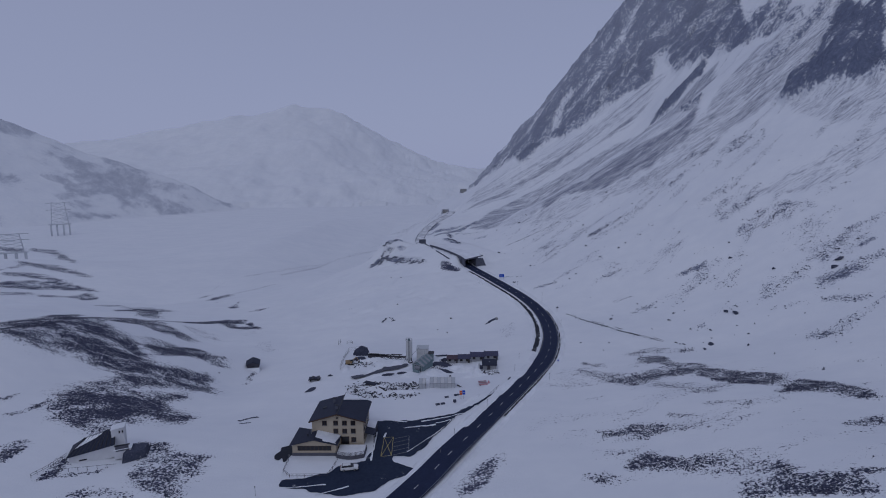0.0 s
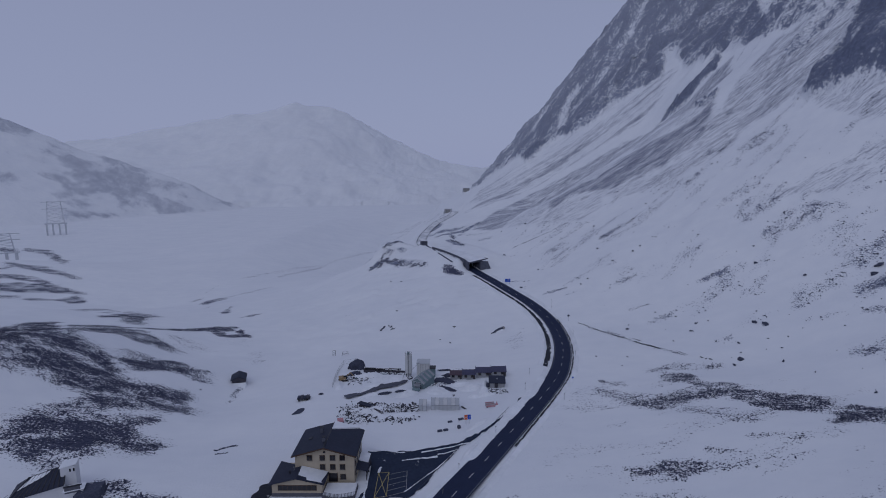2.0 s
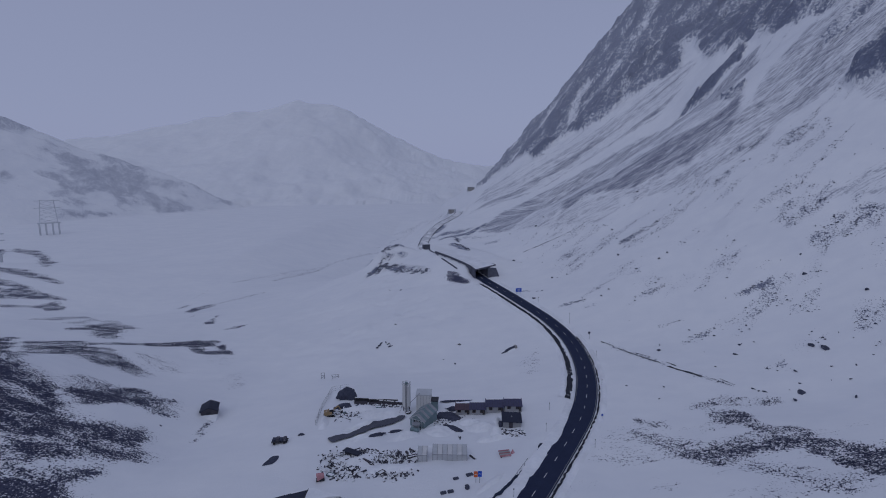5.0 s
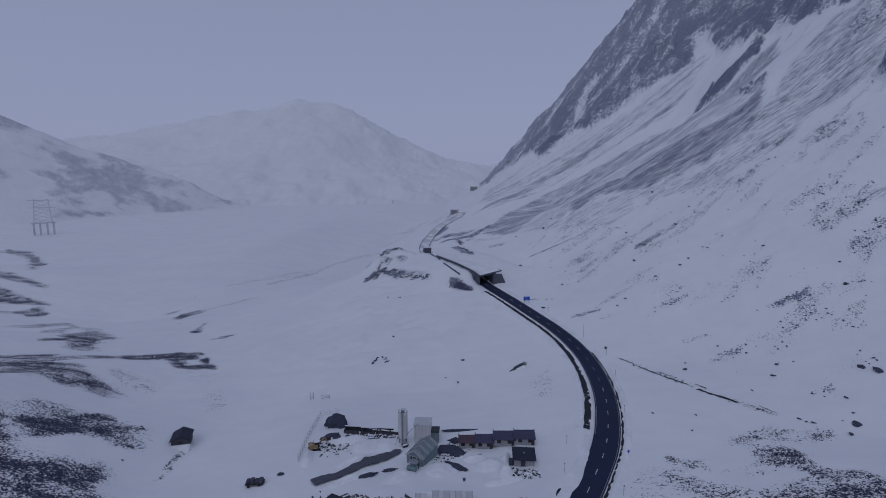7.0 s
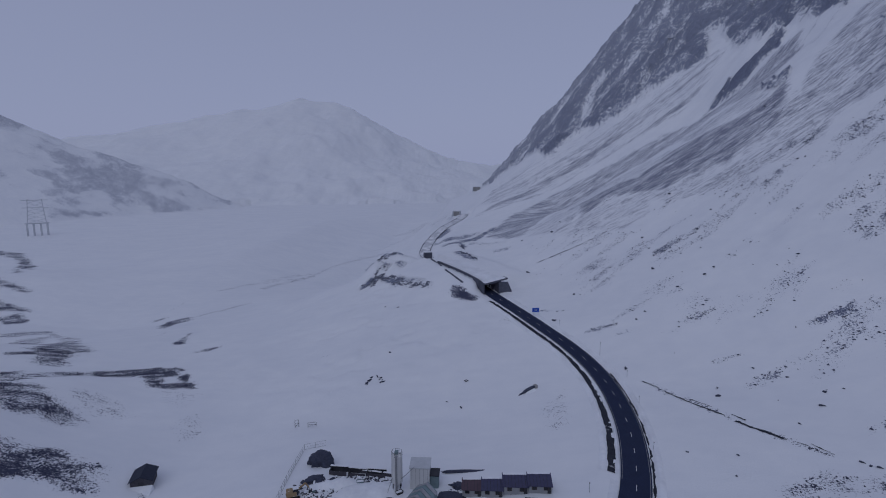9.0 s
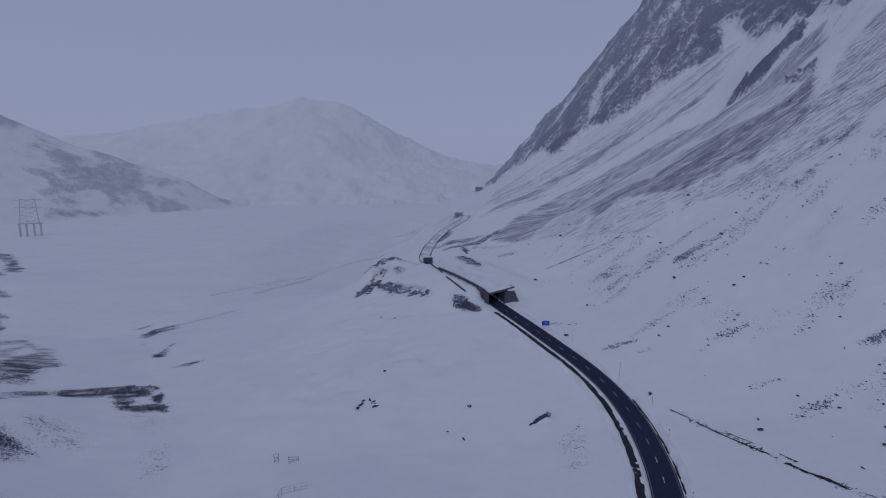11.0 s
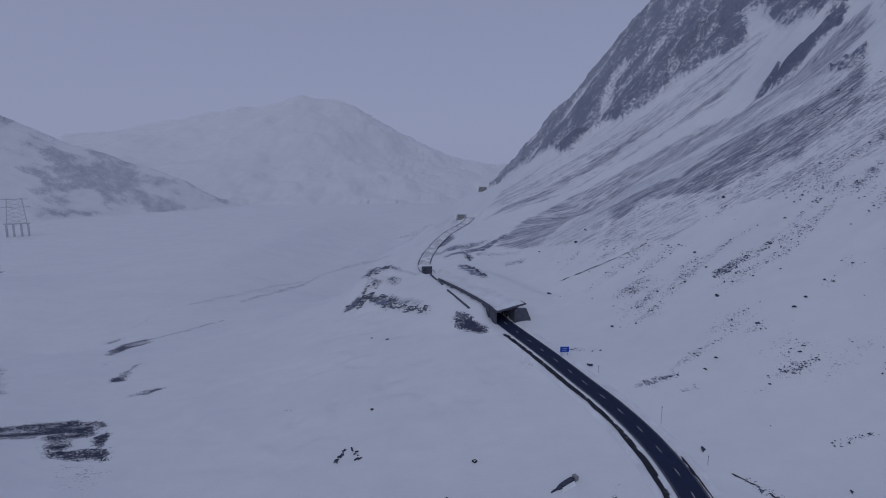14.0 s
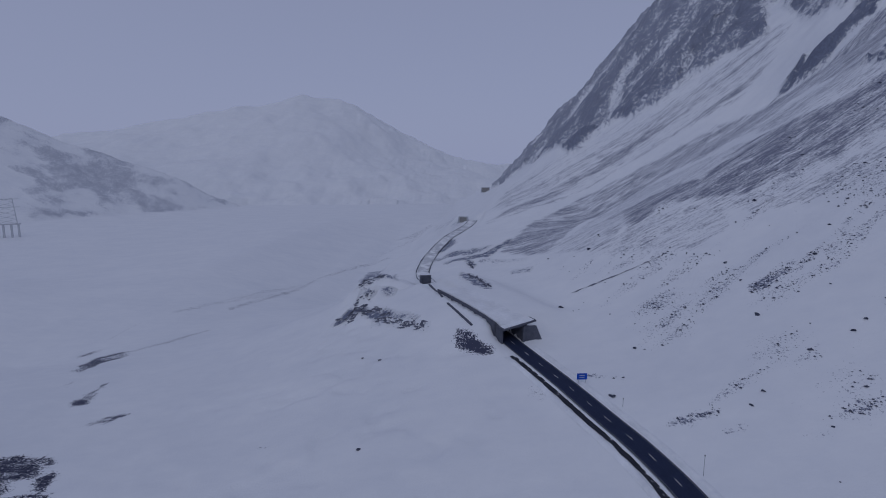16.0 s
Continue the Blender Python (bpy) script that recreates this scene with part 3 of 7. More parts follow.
LEDGES_A = [
    (0.75, (-46, 403), (-43, 407), (-39, 409), (-98, 792), (-112, 789), (-111, 732)),
    (0.6, (-39, 408), (-32, 410), (-38, 452), (-40, 411)),
    (0.7, (-48, 400), (-42, 399), (-38, 401), (-39, 402), (-43, 401), (-48, 401)),
    (0.6, (-37, 399), (-31, 399), (-31, 402), (-37, 402)),
    (0.75, (-56, 392), (-49, 391), (-44, 391), (-39, 386), (-28.6, 376.9), (-21.8, 372.4), (-22.0, 374.5), (-29, 380), (-39, 390), (-44, 394), (-51, 396), (-57, 394)),
    (0.8, (-35, 387), (-29, 379), (-29, 381), (-35, 389)),
]
LEDGES_B = [
    (0.4, (-36, 378), (-22.7, 368.1), (-12.5, 356.9), (-12.2, 358.5), (-22.9, 372.8), (-37, 382)),
    (0.6, (-24.5, 374.2), (-16.5, 367.6), (-16.5, 368.7), (-24.6, 375.8)),
]
HEATH_GALLERY = [
    (1.15, (-2.3, 347.7), (-0.4, 352.0), (3.5, 346.9), (10.9, 342.2), (11.8, 339.1), (7.6, 339.5), (0.3, 342.4)),
]
LEDGES_ROAD = [
    (0.7, (-13, 474), (3, 473), (17, 482), (17, 486), (2, 480), (-14, 479)),
    (0.8, (-8, 460), (17, 468), (32, 490), (32, 494), (16, 474), (-8, 463)),
    (0.8, (-16, 494), (-8, 497), (-4, 499), (-6, 521), (-10, 519), (-17, 502)),
    (0.8, (3, 464), (6, 449), (8, 453), (4, 468)),
    (0.65, (0, 409), (4, 399), (12, 388), (13, 393), (5, 410), (1, 442)),
    (0.35, (11, 459), (34, 445), (35, 450), (11, 464)),
    (0.35, (28, 429), (35, 427), (36, 432), (28, 435)),
    (0.4, (-7, 670), (4, 598), (4, 679), (-8, 713)),
]


def shape_of(poly):
    """Corners of an outline, its box, and about half its width."""
    p = np.array(poly, float)
    q = np.roll(p, -1, 0)
    area = abs((p[:, 0] * q[:, 1] - q[:, 0] * p[:, 1]).sum()) / 2
    return p, p.min(0), p.max(0), max(area / np.hypot(*(q - p).T).sum(), 0.35)


def outlines(*lists):
    return [(d, *shape_of(poly)) for rows in lists for d, *poly in rows]


def bared(x, y, shapes, fray=1.0, seed=60):
    """The largest share that the outlines give at each place, with frayed, fading edges."""
    out = np.zeros(x.shape)
    for d, p, lo, hi, r in shapes:
        warp, soft = min(4.0, 1.1 * r) * fray, min(5.0, 0.85 * r) * fray
        m = warp + soft
        near = (x > lo[0] - m) & (x < hi[0] + m) & (y > lo[1] - m) & (y < hi[1] + m)
        if not near.any():
            continue
        px, py = x[near], y[near]
        cell = max(2.2 * warp, 1.5)
        px = px + 2 * warp * (fbm(px / cell, py / cell, 3, seed) - 0.5)
        py = py + 2 * warp * (fbm(px / cell, py / cell, 3, seed + 10) - 0.5)
        best, odd = np.full(px.shape, 1e9), np.zeros(px.shape, bool)
        for (ax, ay), (bx, by) in zip(p, np.roll(p, -1, 0)):
            ux, uy = bx - ax, by - ay
            t = np.clip(((px - ax) * ux + (py - ay) * uy) / (ux * ux + uy * uy + 1e-9), 0, 1)
            best = np.minimum(best, np.hypot(px - ax - t * ux, py - ay - t * uy))
            if ay != by:
                odd ^= ((ay > py) != (by > py)) & (px < ux * (py - ay) / uy + ax)
        v = d * smooth(-soft, soft * 0.8, np.where(odd, best, -best) + 0.35 * min(r, 4.0))
        out[near] = np.maximum(out[near], v)
    return out


def patches(x, y, rows, grow=1.0, warp=5.0):
    """How much of the ground each of the rows (centre, half length, half width, turn) lays bare."""
    out = np.zeros(x.shape)
    wx = x + warp * (fbm(x / 9, y / 9, 3, 60) - 0.5)
    wy = y + warp * (fbm(x / 9, y / 9, 3, 70) - 0.5)
    for cx, cy, ln, wd, turn in rows:
        c, s_ = math.cos(radians(turn)), math.sin(radians(turn))
        u = ((wx - cx) * c + (wy - cy) * s_) / (ln * 1.1 * grow)
        v = (-(wx - cx) * s_ + (wy - cy) * c) / (wd * 1.1 * grow)
        out = np.maximum(out, 1 - (u * u + v * v))
    return np.clip(out, 0, 1)


TRENCH = [
    (74, 244, 18, 1.3, -60),
    (88, 219, 13, 1.0, -56),
]
HEATHS = outlines(HEATH_WEST_A, HEATH_WEST_B, HEATH_FIELD, HEATH_MOUND, HEATH_CHAPEL, HEATH_MEADOW_A, HEATH_MEADOW_B, HEATH_SHORE_A, HEATH_SHORE_B, HEATH_NOSE_A, HEATH_NOSE_B, HEATH_RILLS, HEATH_BANK, HEATH_EAST_A, HEATH_EAST_B, HEATH_EAST_LOW_A, HEATH_EAST_LOW_B, HEATH_EAST_EDGE_A, HEATH_EAST_EDGE_B, HEATH_GALLERY)
STONES = outlines(STONES_HIGH_A, STONES_HIGH_B, STONES_MID_A, STONES_MID_B, STONES_MID_C, STONES_LOW_A, STONES_LOW_B)
SCREES = outlines(SCREE_UPPER_A, SCREE_UPPER_B, SCREE_LOWER, SCREE_DUST)
RILLS = outlines(RILL_GREY, RILL_FAN)
RIBS = outlines(CLIFF_RIBS, CLIFF_EAST)
LEDGE_ROCKS = outlines(LEDGES_A, LEDGES_B, LEDGES_ROAD)
CHUTES = outlines(GULLIES)
# foot of the bare cliffs
CRAG_X = [40, 62, 72, 82, 93, 105, 113, 126, 138, 144, 159, 167, 176, 184, 199, 212, 220, 238, 246, 264, 280, 300, 400]
CRAG_Y = [1000, 800, 800, 735, 620, 620, 624, 627, 627, 614, 606, 606, 611, 611, 604, 604, 593, 593, 590, 586, 568, 548, 480]


def gallery_bank(x, y, h):
    """Snow heaped against both sides of the avalanche gallery."""
    line, z = ROAD[-5:], ROAD_Z[-5:]
    best, off, zr, run = np.full(x.shape, 1e9), np.zeros(x.shape), np.zeros(x.shape), np.zeros(x.shape)
    for k in range(len(line) - 1):
        a, b = line[k], line[k + 1]
        ux, uy = b[0] - a[0], b[1] - a[1]
        q = ((x - a[0]) * ux + (y - a[1]) * uy) / (ux * ux + uy * uy)
        if k == len(line) - 2:
            t = np.clip(q, 0, 2.2)
        else:
            t = np.clip(q, 0, 1)
        dx, dy = x - a[0] - t * ux, y - a[1] - t * uy
        d = np.hypot(dx, dy)
        m = d < best
        best = np.where(m, d, best)
        off = np.where(m, (dx * uy - dy * ux) / math.hypot(ux, uy), off)
        zr, run = np.where(m, z[k] + t * (z[k + 1] - z[k]), zr), np.where(m, a[1] + t * uy, run)
    along = smooth(347.5, 356, run) * (1 - smooth(404, 412, run))
    left = zr + 5.3 - 0.40 * np.maximum(-off - 4.7, 0)
    right = zr + 6.0 + 0.10 * np.maximum(off - 5, 0)
    bank = np.where(off < -4.5, left, np.where(off > 5.2, right, -999))
    bank = np.where((run > 390) & (np.abs(off) <= 5.2), zr + 4.2, bank)
    k = along * (1 - smooth(18, 40, np.abs(off)))
    return np.where(bank > h, h + (bank - h) * k, h)


def land(x, y):
    """Height of the ground and the shares of rock, stone and heath that show through its snow."""
    h, s, spur, back = raw(x, y)
    fall = 0.91 * y - 0.41 * x
    climb = 0.41 * y + 0.91 * x
    wob = fbm(x / 55, y / 55, 4, 3)
    # cliffs, cut by snow chutes down the fall line
    up = y - np.interp(x, CRAG_X, CRAG_Y) + 10 * (fbm(y / 40, x / 16, 3, 71) - 0.5) + 8 * (fbm(x / 7, y / 7, 3, 12) - 0.5)
    gully = y - 0.30 * (x - 240) + 16 * (fbm(x / 50, y / 50, 3, 5) - 0.5)
    rock = smooth(-5, 6, up) * (s > 5)
    chute = bared(x, y, CHUTES, 0.8, 64)
    for c0, wd, a in ((700, 6, 0.35), (815, 9, 0.6), (905, 8, 0.7)):
        chute = np.maximum(chute, a * np.exp(-((gully - c0) / wd) ** 2) * (y > 660))
    ribs = bared(x, y, RIBS, 0.7, 66)
    rock = np.maximum(rock * 0.95, ribs) * (1 - chute)
    butt = 1 - np.abs(2 * fbm(gully / 17 + 3 * wob, h / 75, 4, 24, 0.55) - 1)
    dust = 0.5 * fbm(gully / 7, h / 26, 5, 22, 0.6) + 0.5 * fbm(x / 11, gully / 11, 4, 23, 0.6)
    bare = smooth(0, 0.9, rock) * (y < 1100)
    rock = rock * np.minimum(0.44 + 0.20 * smooth(0.40, 0.85, butt) + 0.34 * smooth(0.36, 0.62, dust) + 0.16 * smooth(0.7, 0.9, ribs), 1)
    # far ranges
    far = np.maximum(spur, back)
    run = 0.47 * x + 0.88 * y
    bend = spur + 0.16 * run + 30 * (wob - 0.5)
    dip = 0.75 * spur + 0.42 * x + 25 * (wob - 0.5)
    along = 0.75 * spur - 0.42 * x
    streak = 0.62 * fbm(dip / 26, along / 110, 5, 33, 0.6) + 0.38 * fbm(dip / 8, along / 26, 4, 34, 0.65)
    rfar = smooth(0.42, 0.60, streak) * (far > 3)
    # relief
    h = h + spur + back
    h = h + rock * (26 * (fbm(y / 34, x / 70, 5, 8, 0.55) - 0.45) + 7 * (fbm(x / 9, y / 9, 3, 15) - 0.5))
    h = h + bare * (15 * (butt - 0.7) + 5 * np.abs(fbm(gully / 6, h / 14, 3, 27) - 0.5))
    slope_k = smooth(10, 80, s)
    h = h + slope_k * (5 * (fbm(fall / 26, climb / 90, 4, 6) - 0.5) + 1.2 * (fbm(x / 8, y / 8, 3, 16) - 0.5))
    near = 1 - smooth(330, 520, np.hypot(x, y - 100)) * (s < 30)
    h = h + 0.9 * (0.3 + 0.7 * near) * (fbm(x / 30, y / 30, 4, 1) - 0.5) + 0.3 * near * (fbm(x / 5, y / 7, 3, 2) - 0.5)
    h = h + 0.02 * far * (fbm(x / 60, y / 60, 4, 50) - 0.5) + np.where(far > 1, np.where(back > spur, 70, 26) * (fbm(x / 130, y / 130, 5, 51) - 0.5), 0)
    hollow = np.exp(-((x + 35) / 60) ** 2 - ((y - 320) / 55) ** 2)
    h = h - 1.1 * hollow * smooth(0.55, 0.66, fbm(x / 13, y / 9, 3, 101))
    # what shows through the snow
    lay = 0.55 * fbm((x + 0.35 * y) / 10, (y - 0.35 * x) / 3.4, 4, 61) + 0.45 * fbm(x / 4, y / 4, 3, 62)
    heath = bared(x, y, HEATHS) * (0.54 + 0.44 * smooth(0.36, 0.64, lay))
    heath = np.maximum(heath, smooth(0, 0.7, patches(x, y, TRENCH, 1.0, 1.5)) * 0.50)
    thin = 0.20 * smooth(0.52, 0.68, fbm((x + 0.3 * y) / 16, (y - 0.3 * x) / 5, 4, 63)) * smooth(0, 0.6, patches(x, y, [(85, 140, 70, 50, -30)]))
    heath = np.maximum(heath, thin)
    # stones lie in strings down the slope
    streaks = 0.6 * fbm(fall / 4.5, climb / 26, 4, 80) + 0.4 * fbm(x / 3.5, y / 3.5, 3, 81)
    stone = bared(x, y, STONES, 1.3, 67) * (0.36 + 0.60 * smooth(0.38, 0.60, streaks))
    loose = smooth(0.54, 0.72, fbm(fall / 7, climb / 26, 4, 90)) * smooth(5, 35, s) * 0.28 * (y < 480)
    stone = np.maximum(stone, loose) * (1 - smooth(0.2, 0.6, rock))
    # belts of scree, combed down the fall line, and fine rills on the fans above them
    comb = 0.6 * fbm((y + 0.06 * x) / 5.5, x / 60, 4, 83, 0.6) + 0.4 * fbm(x / 13, y / 4, 4, 84, 0.6)
    scree = bared(x, y, SCREES, 0.55, 68) * (0.62 + 0.50 * smooth(0.34, 0.62, comb))
    rills = bared(x, y, RILLS, 1.0, 69) * (0.40 + 1.2 * smooth(0.40, 0.64, fbm((y + 0.03 * x) / 4.2, x / 110, 4, 95, 0.62)))
    scree = np.maximum(scree, rills) * (1 - smooth(0.15, 0.5, rock)) * (s > 5)
    rock = np.maximum(rock, bared(x, y, LEDGE_ROCKS, 0.9, 65) * (0.55 + 0.6 * fbm(x / 3, y / 3, 3, 44)))
    # little rock on the back massif, so it fades as if in haze
    rock = np.maximum(rock, rfar * np.where(spur > back, 0.62, 0.17))
    # share of painted haze, growing with distance from the start
    haze = smooth(380, 1200, np.hypot(x, y)) * 0.60 + 0.6 * smooth(1850, 2200, np.hypot(x, y))
    # beds of the roads and the flat round the inn
    h, dist = carve(x, y, h, ROAD, ROAD_Z, 3.6)
    h = h + 0.45 * np.exp(-((dist - 8.6) / 1.6) ** 2) * (fbm(x / 4, y / 4, 2, 77) + 0.3)
    h, dist2 = carve(x, y, h, FAR_ROAD, FAR_Z, 3.2)
    h = gallery_bank(x, y, h)
    flat = 1 - smooth(0.75, 1.25, np.hypot((x + 18) / 26, (y - 128) / 22))
    h = h * (1 - flat) - 26.9 * flat
    yard = 1 - smooth(0.8, 1.2, np.hypot((x + 10) / 34, (y - 194) / 26))
    h = h * (1 - 0.7 * yard) + 0.7 * yard * lattice(x, y) + yard * (1.3 * (fbm(x / 6, y / 5, 3, 97) - 0.5) + 0.7 * np.abs(fbm(x / 3.2, y / 2.6, 2, 98) - 0.5))
    keep = smooth(4, 10, dist) * (1 - flat)
    return h, rock * keep, stone * keep, heath * smooth(4, 7, dist) * (1 - flat), haze, scree * keep


def gz(x, y):
    """Height of the ground at one place."""
    return float(land(np.array([float(x)]), np.array([float(y)]))[0][0])


# ---- building helpers ----
def part(name, bm, material, parent=None, label=""):
    me = bpy.data.meshes.new(name)
    bm.to_mesh(me)
    bm.free()
    me.materials.append(material)
    ob = new(name, me)
    ob.parent = parent
    if label:
        tagged(ob, label)
    return ob


def thing(name, label, category, x, y, z, turn=0.0, group="", kind=""):
    ob = new(name)
    ob.matrix_world = pose(x, y, z, 0, 0, turn)
    ob.empty_display_size = 0.3
    return tagged(ob, label, category, group, kind)


def box(bm, x0, x1, y0, y1, z0, z1, m=None):
    mm = Matrix.Translation(((x0 + x1) / 2, (y0 + y1) / 2, (z0 + z1) / 2)) @ Matrix.Diagonal((abs(x1 - x0), abs(y1 - y0), abs(z1 - z0), 1))
    bmesh.ops.create_cube(bm, size=1, matrix=(m @ mm) if m else mm)
    return bm


def boxed(x0, x1, y0, y1, z0, z1, soft=0.0):
    bm = box(bmesh.new(), x0, x1, y0, y1, z0, z1)
    if soft:
        bmesh.ops.bevel(bm, geom=bm.edges[:], offset=soft, segments=2, affect="EDGES", profile=0.5)
    return bm


def rod(bm, a, b, r, sides=8, r2=None):
    a, b = Vector(a), Vector(b)
    m = Matrix.Translation((a + b) / 2) @ (b - a).to_track_quat("Z", "Y").to_matrix().to_4x4()
    bmesh.ops.create_cone(bm, cap_ends=True, segments=sides, radius1=r, radius2=r if r2 is None else r2, depth=(b - a).length, matrix=m)
    return bm


def rodded(a, b, r, sides=8, r2=None):
    return rod(bmesh.new(), a, b, r, sides, r2)


def solid(points, faces):
    bm = bmesh.new()
    v = [bm.verts.new(p) for p in points]
    for f in faces:
        bm.faces.new([v[i] for i in f])
    bmesh.ops.recalc_face_normals(bm, faces=bm.faces)
    return bm


def slab(p, thick):
    """A four-cornered slab whose top has the corners p."""
    q = [(a, b, c - thick) for a, b, c in p]
    return solid(list(p) + q, [(0, 1, 2, 3), (7, 6, 5, 4), (0, 4, 5, 1), (1, 5, 6, 2), (2, 6, 7, 3), (3, 7, 4, 0)])


def gable_prism(x0, x1, y0, y1, z0, ze, zr, xr=None):
    """A house body with its ridge along y."""
    xr = (x0 + x1) / 2 if xr is None else xr
    p = []
    for y in (y0, y1):
        p += [(x0, y, z0), (x1, y, z0), (x1, y, ze), (xr, y, zr), (x0, y, ze)]
    return solid(p, [(0, 1, 2, 3, 4), (9, 8, 7, 6, 5), (0, 5, 6, 1), (1, 6, 7, 2), (2, 7, 8, 3), (3, 8, 9, 4), (4, 9, 5, 0)])


def mesh_from(name, verts, faces, material, label="", category="", kind="structure", parent=None):
    me = bpy.data.meshes.new(name)
    me.from_pydata(verts, [], faces)
    me.materials.append(material)
    ob = new(name, me)
    ob.parent = parent
    return tagged(ob, label, category, "", kind) if label else ob


def resample(line, z, step):
    p = np.array([(a, b, c) for (a, b), c in zip(line, z)])
    d = np.r_[0, np.cumsum(np.hypot(*np.diff(p[:, :2], axis=0).T))]
    s = np.arange(0, d[-1], step)
    # smooth through the points (Catmull-Rom)
    out = []
    for q in s:
        i = min(np.searchsorted(d, q, side="right") - 1, len(p) - 2)
        t = (q - d[i]) / (d[i + 1] - d[i])
        p0, p1, p2, p3 = p[max(i - 1, 0)], p[i], p[i + 1], p[min(i + 2, len(p) - 1)]
        out.append(0.5 * (2 * p1 + (p2 - p0) * t + (2 * p0 - 5 * p1 + 4 * p2 - p3) * t * t + (3 * p1 - p0 - 3 * p2 + p3) * t ** 3))
    return np.array(out)


def ribbon(c, left, right, up, ragged=0.0, seed=0):
    """Vertices and faces of a strip along c between two offsets to the right of its course."""
    t = np.gradient(c[:, :2], axis=0)
    t /= np.hypot(*t.T)[:, None]
    side = np.c_[t[:, 1], -t[:, 0]]
    s = np.arange(len(c)) * 1.0
    jl = ragged * (fbm(s / 3, s * 0 + seed, 3, 9) - 0.5) * 2
    jr = ragged * (fbm(s / 3, s * 0 + seed + 40, 3, 9) - 0.5) * 2
    v = []
    for k in range(len(c)):
        for o in (left + jl[k], (left + right) / 2, right + jr[k]):
            v.append((c[k, 0] + side[k, 0] * o, c[k, 1] + side[k, 1] * o, c[k, 2] + up))
    f = []
    for k in range(len(c) - 1):
        for j in (0, 1):
            f.append((3 * k + j, 3 * k + j + 1, 3 * k + 4 + j, 3 * k + 3 + j))
    return v, f


# ---- ground ----
def graded(lo, f0, f1, hi, fine, ratio):
    mid = list(np.arange(f0, f1 + fine, fine))
    a, st = [], fine
    q = mid[0]
    while q > lo:
        st *= ratio
        q -= st
        a.append(q)
    b, st, q = [], fine, mid[-1]
    while q < hi:
        st *= ratio
        q += st
        b.append(q)
    return np.array(a[::-1] + mid + b)


GX = graded(-4200, -160, 290, 3200, 1.5, 1.013)
GY = graded(-500, 84, 650, 4300, 1.5, 1.012)
X, Y = np.meshgrid(GX, GY, indexing="ij")
H, ROCK, STONE, HEATH, HAZE, SCREE = land(X, Y)
nx, ny = X.shape
STEEP = np.hypot(np.gradient(H, GX, axis=0), np.gradient(H, GY, axis=1))
ROCK = np.where(X > 90, ROCK * (0.82 + 0.25 * smooth(0.7, 1.5, STEEP)), ROCK)
me = bpy.data.meshes.new("ground")
idx = np.arange(nx * ny).reshape(nx, ny)
quads = np.stack([idx[:-1, :-1], idx[1:, :-1], idx[1:, 1:], idx[:-1, 1:]], -1).reshape(-1, 4)
me.vertices.add(nx * ny)
me.vertices.foreach_set("co", np.stack([X, Y, H], -1).ravel())
me.loops.add(quads.size)
me.loops.foreach_set("vertex_index", quads.ravel())
me.polygons.add(len(quads))
me.polygons.foreach_set("loop_start", np.arange(0, quads.size, 4))
me.polygons.foreach_set("use_smooth", np.ones(len(quads), dtype=bool))
me.update(calc_edges=True)
for key, val in (("heath", HEATH), ("stone", STONE), ("rock", ROCK), ("haze", HAZE), ("scree", SCREE)):
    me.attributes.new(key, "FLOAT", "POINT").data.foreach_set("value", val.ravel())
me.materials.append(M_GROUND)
ground = tagged(new("ground", me), "snow-covered alpine valley and mountainside with heath and rock showing", "ground", kind="structure")

# ---- road ----
CL = resample(ROAD, ROAD_Z, 1.0)
v, f = ribbon(CL, -3.7, 3.5, 0.0)
road = mesh_from("road", v, f, M_ASPHALT, "dark wet asphalt mountain road cleared of snow", "road")


def draped_ribbon(c, left, right, up, ragged=0.0, seed=0):
    v, f = ribbon(c, left, right, 0, ragged, seed)
    v = np.array(v)
    v[:, 2] = land(v[:, 0], v[:, 1])[0] + up
    return v.tolist(), f


def inside(px, py, poly):
    hit = np.zeros(px.shape, dtype=bool)
    for (ax, ay), (bx, by) in zip(poly, poly[1:] + poly[:1]):
        with np.errstate(divide="ignore", invalid="ignore"):
            cross = ((ay > py) != (by > py)) & (px < (bx - ax) * (py - ay) / (by - ay + 1e-12) + ax)
        hit ^= cross
    return hit


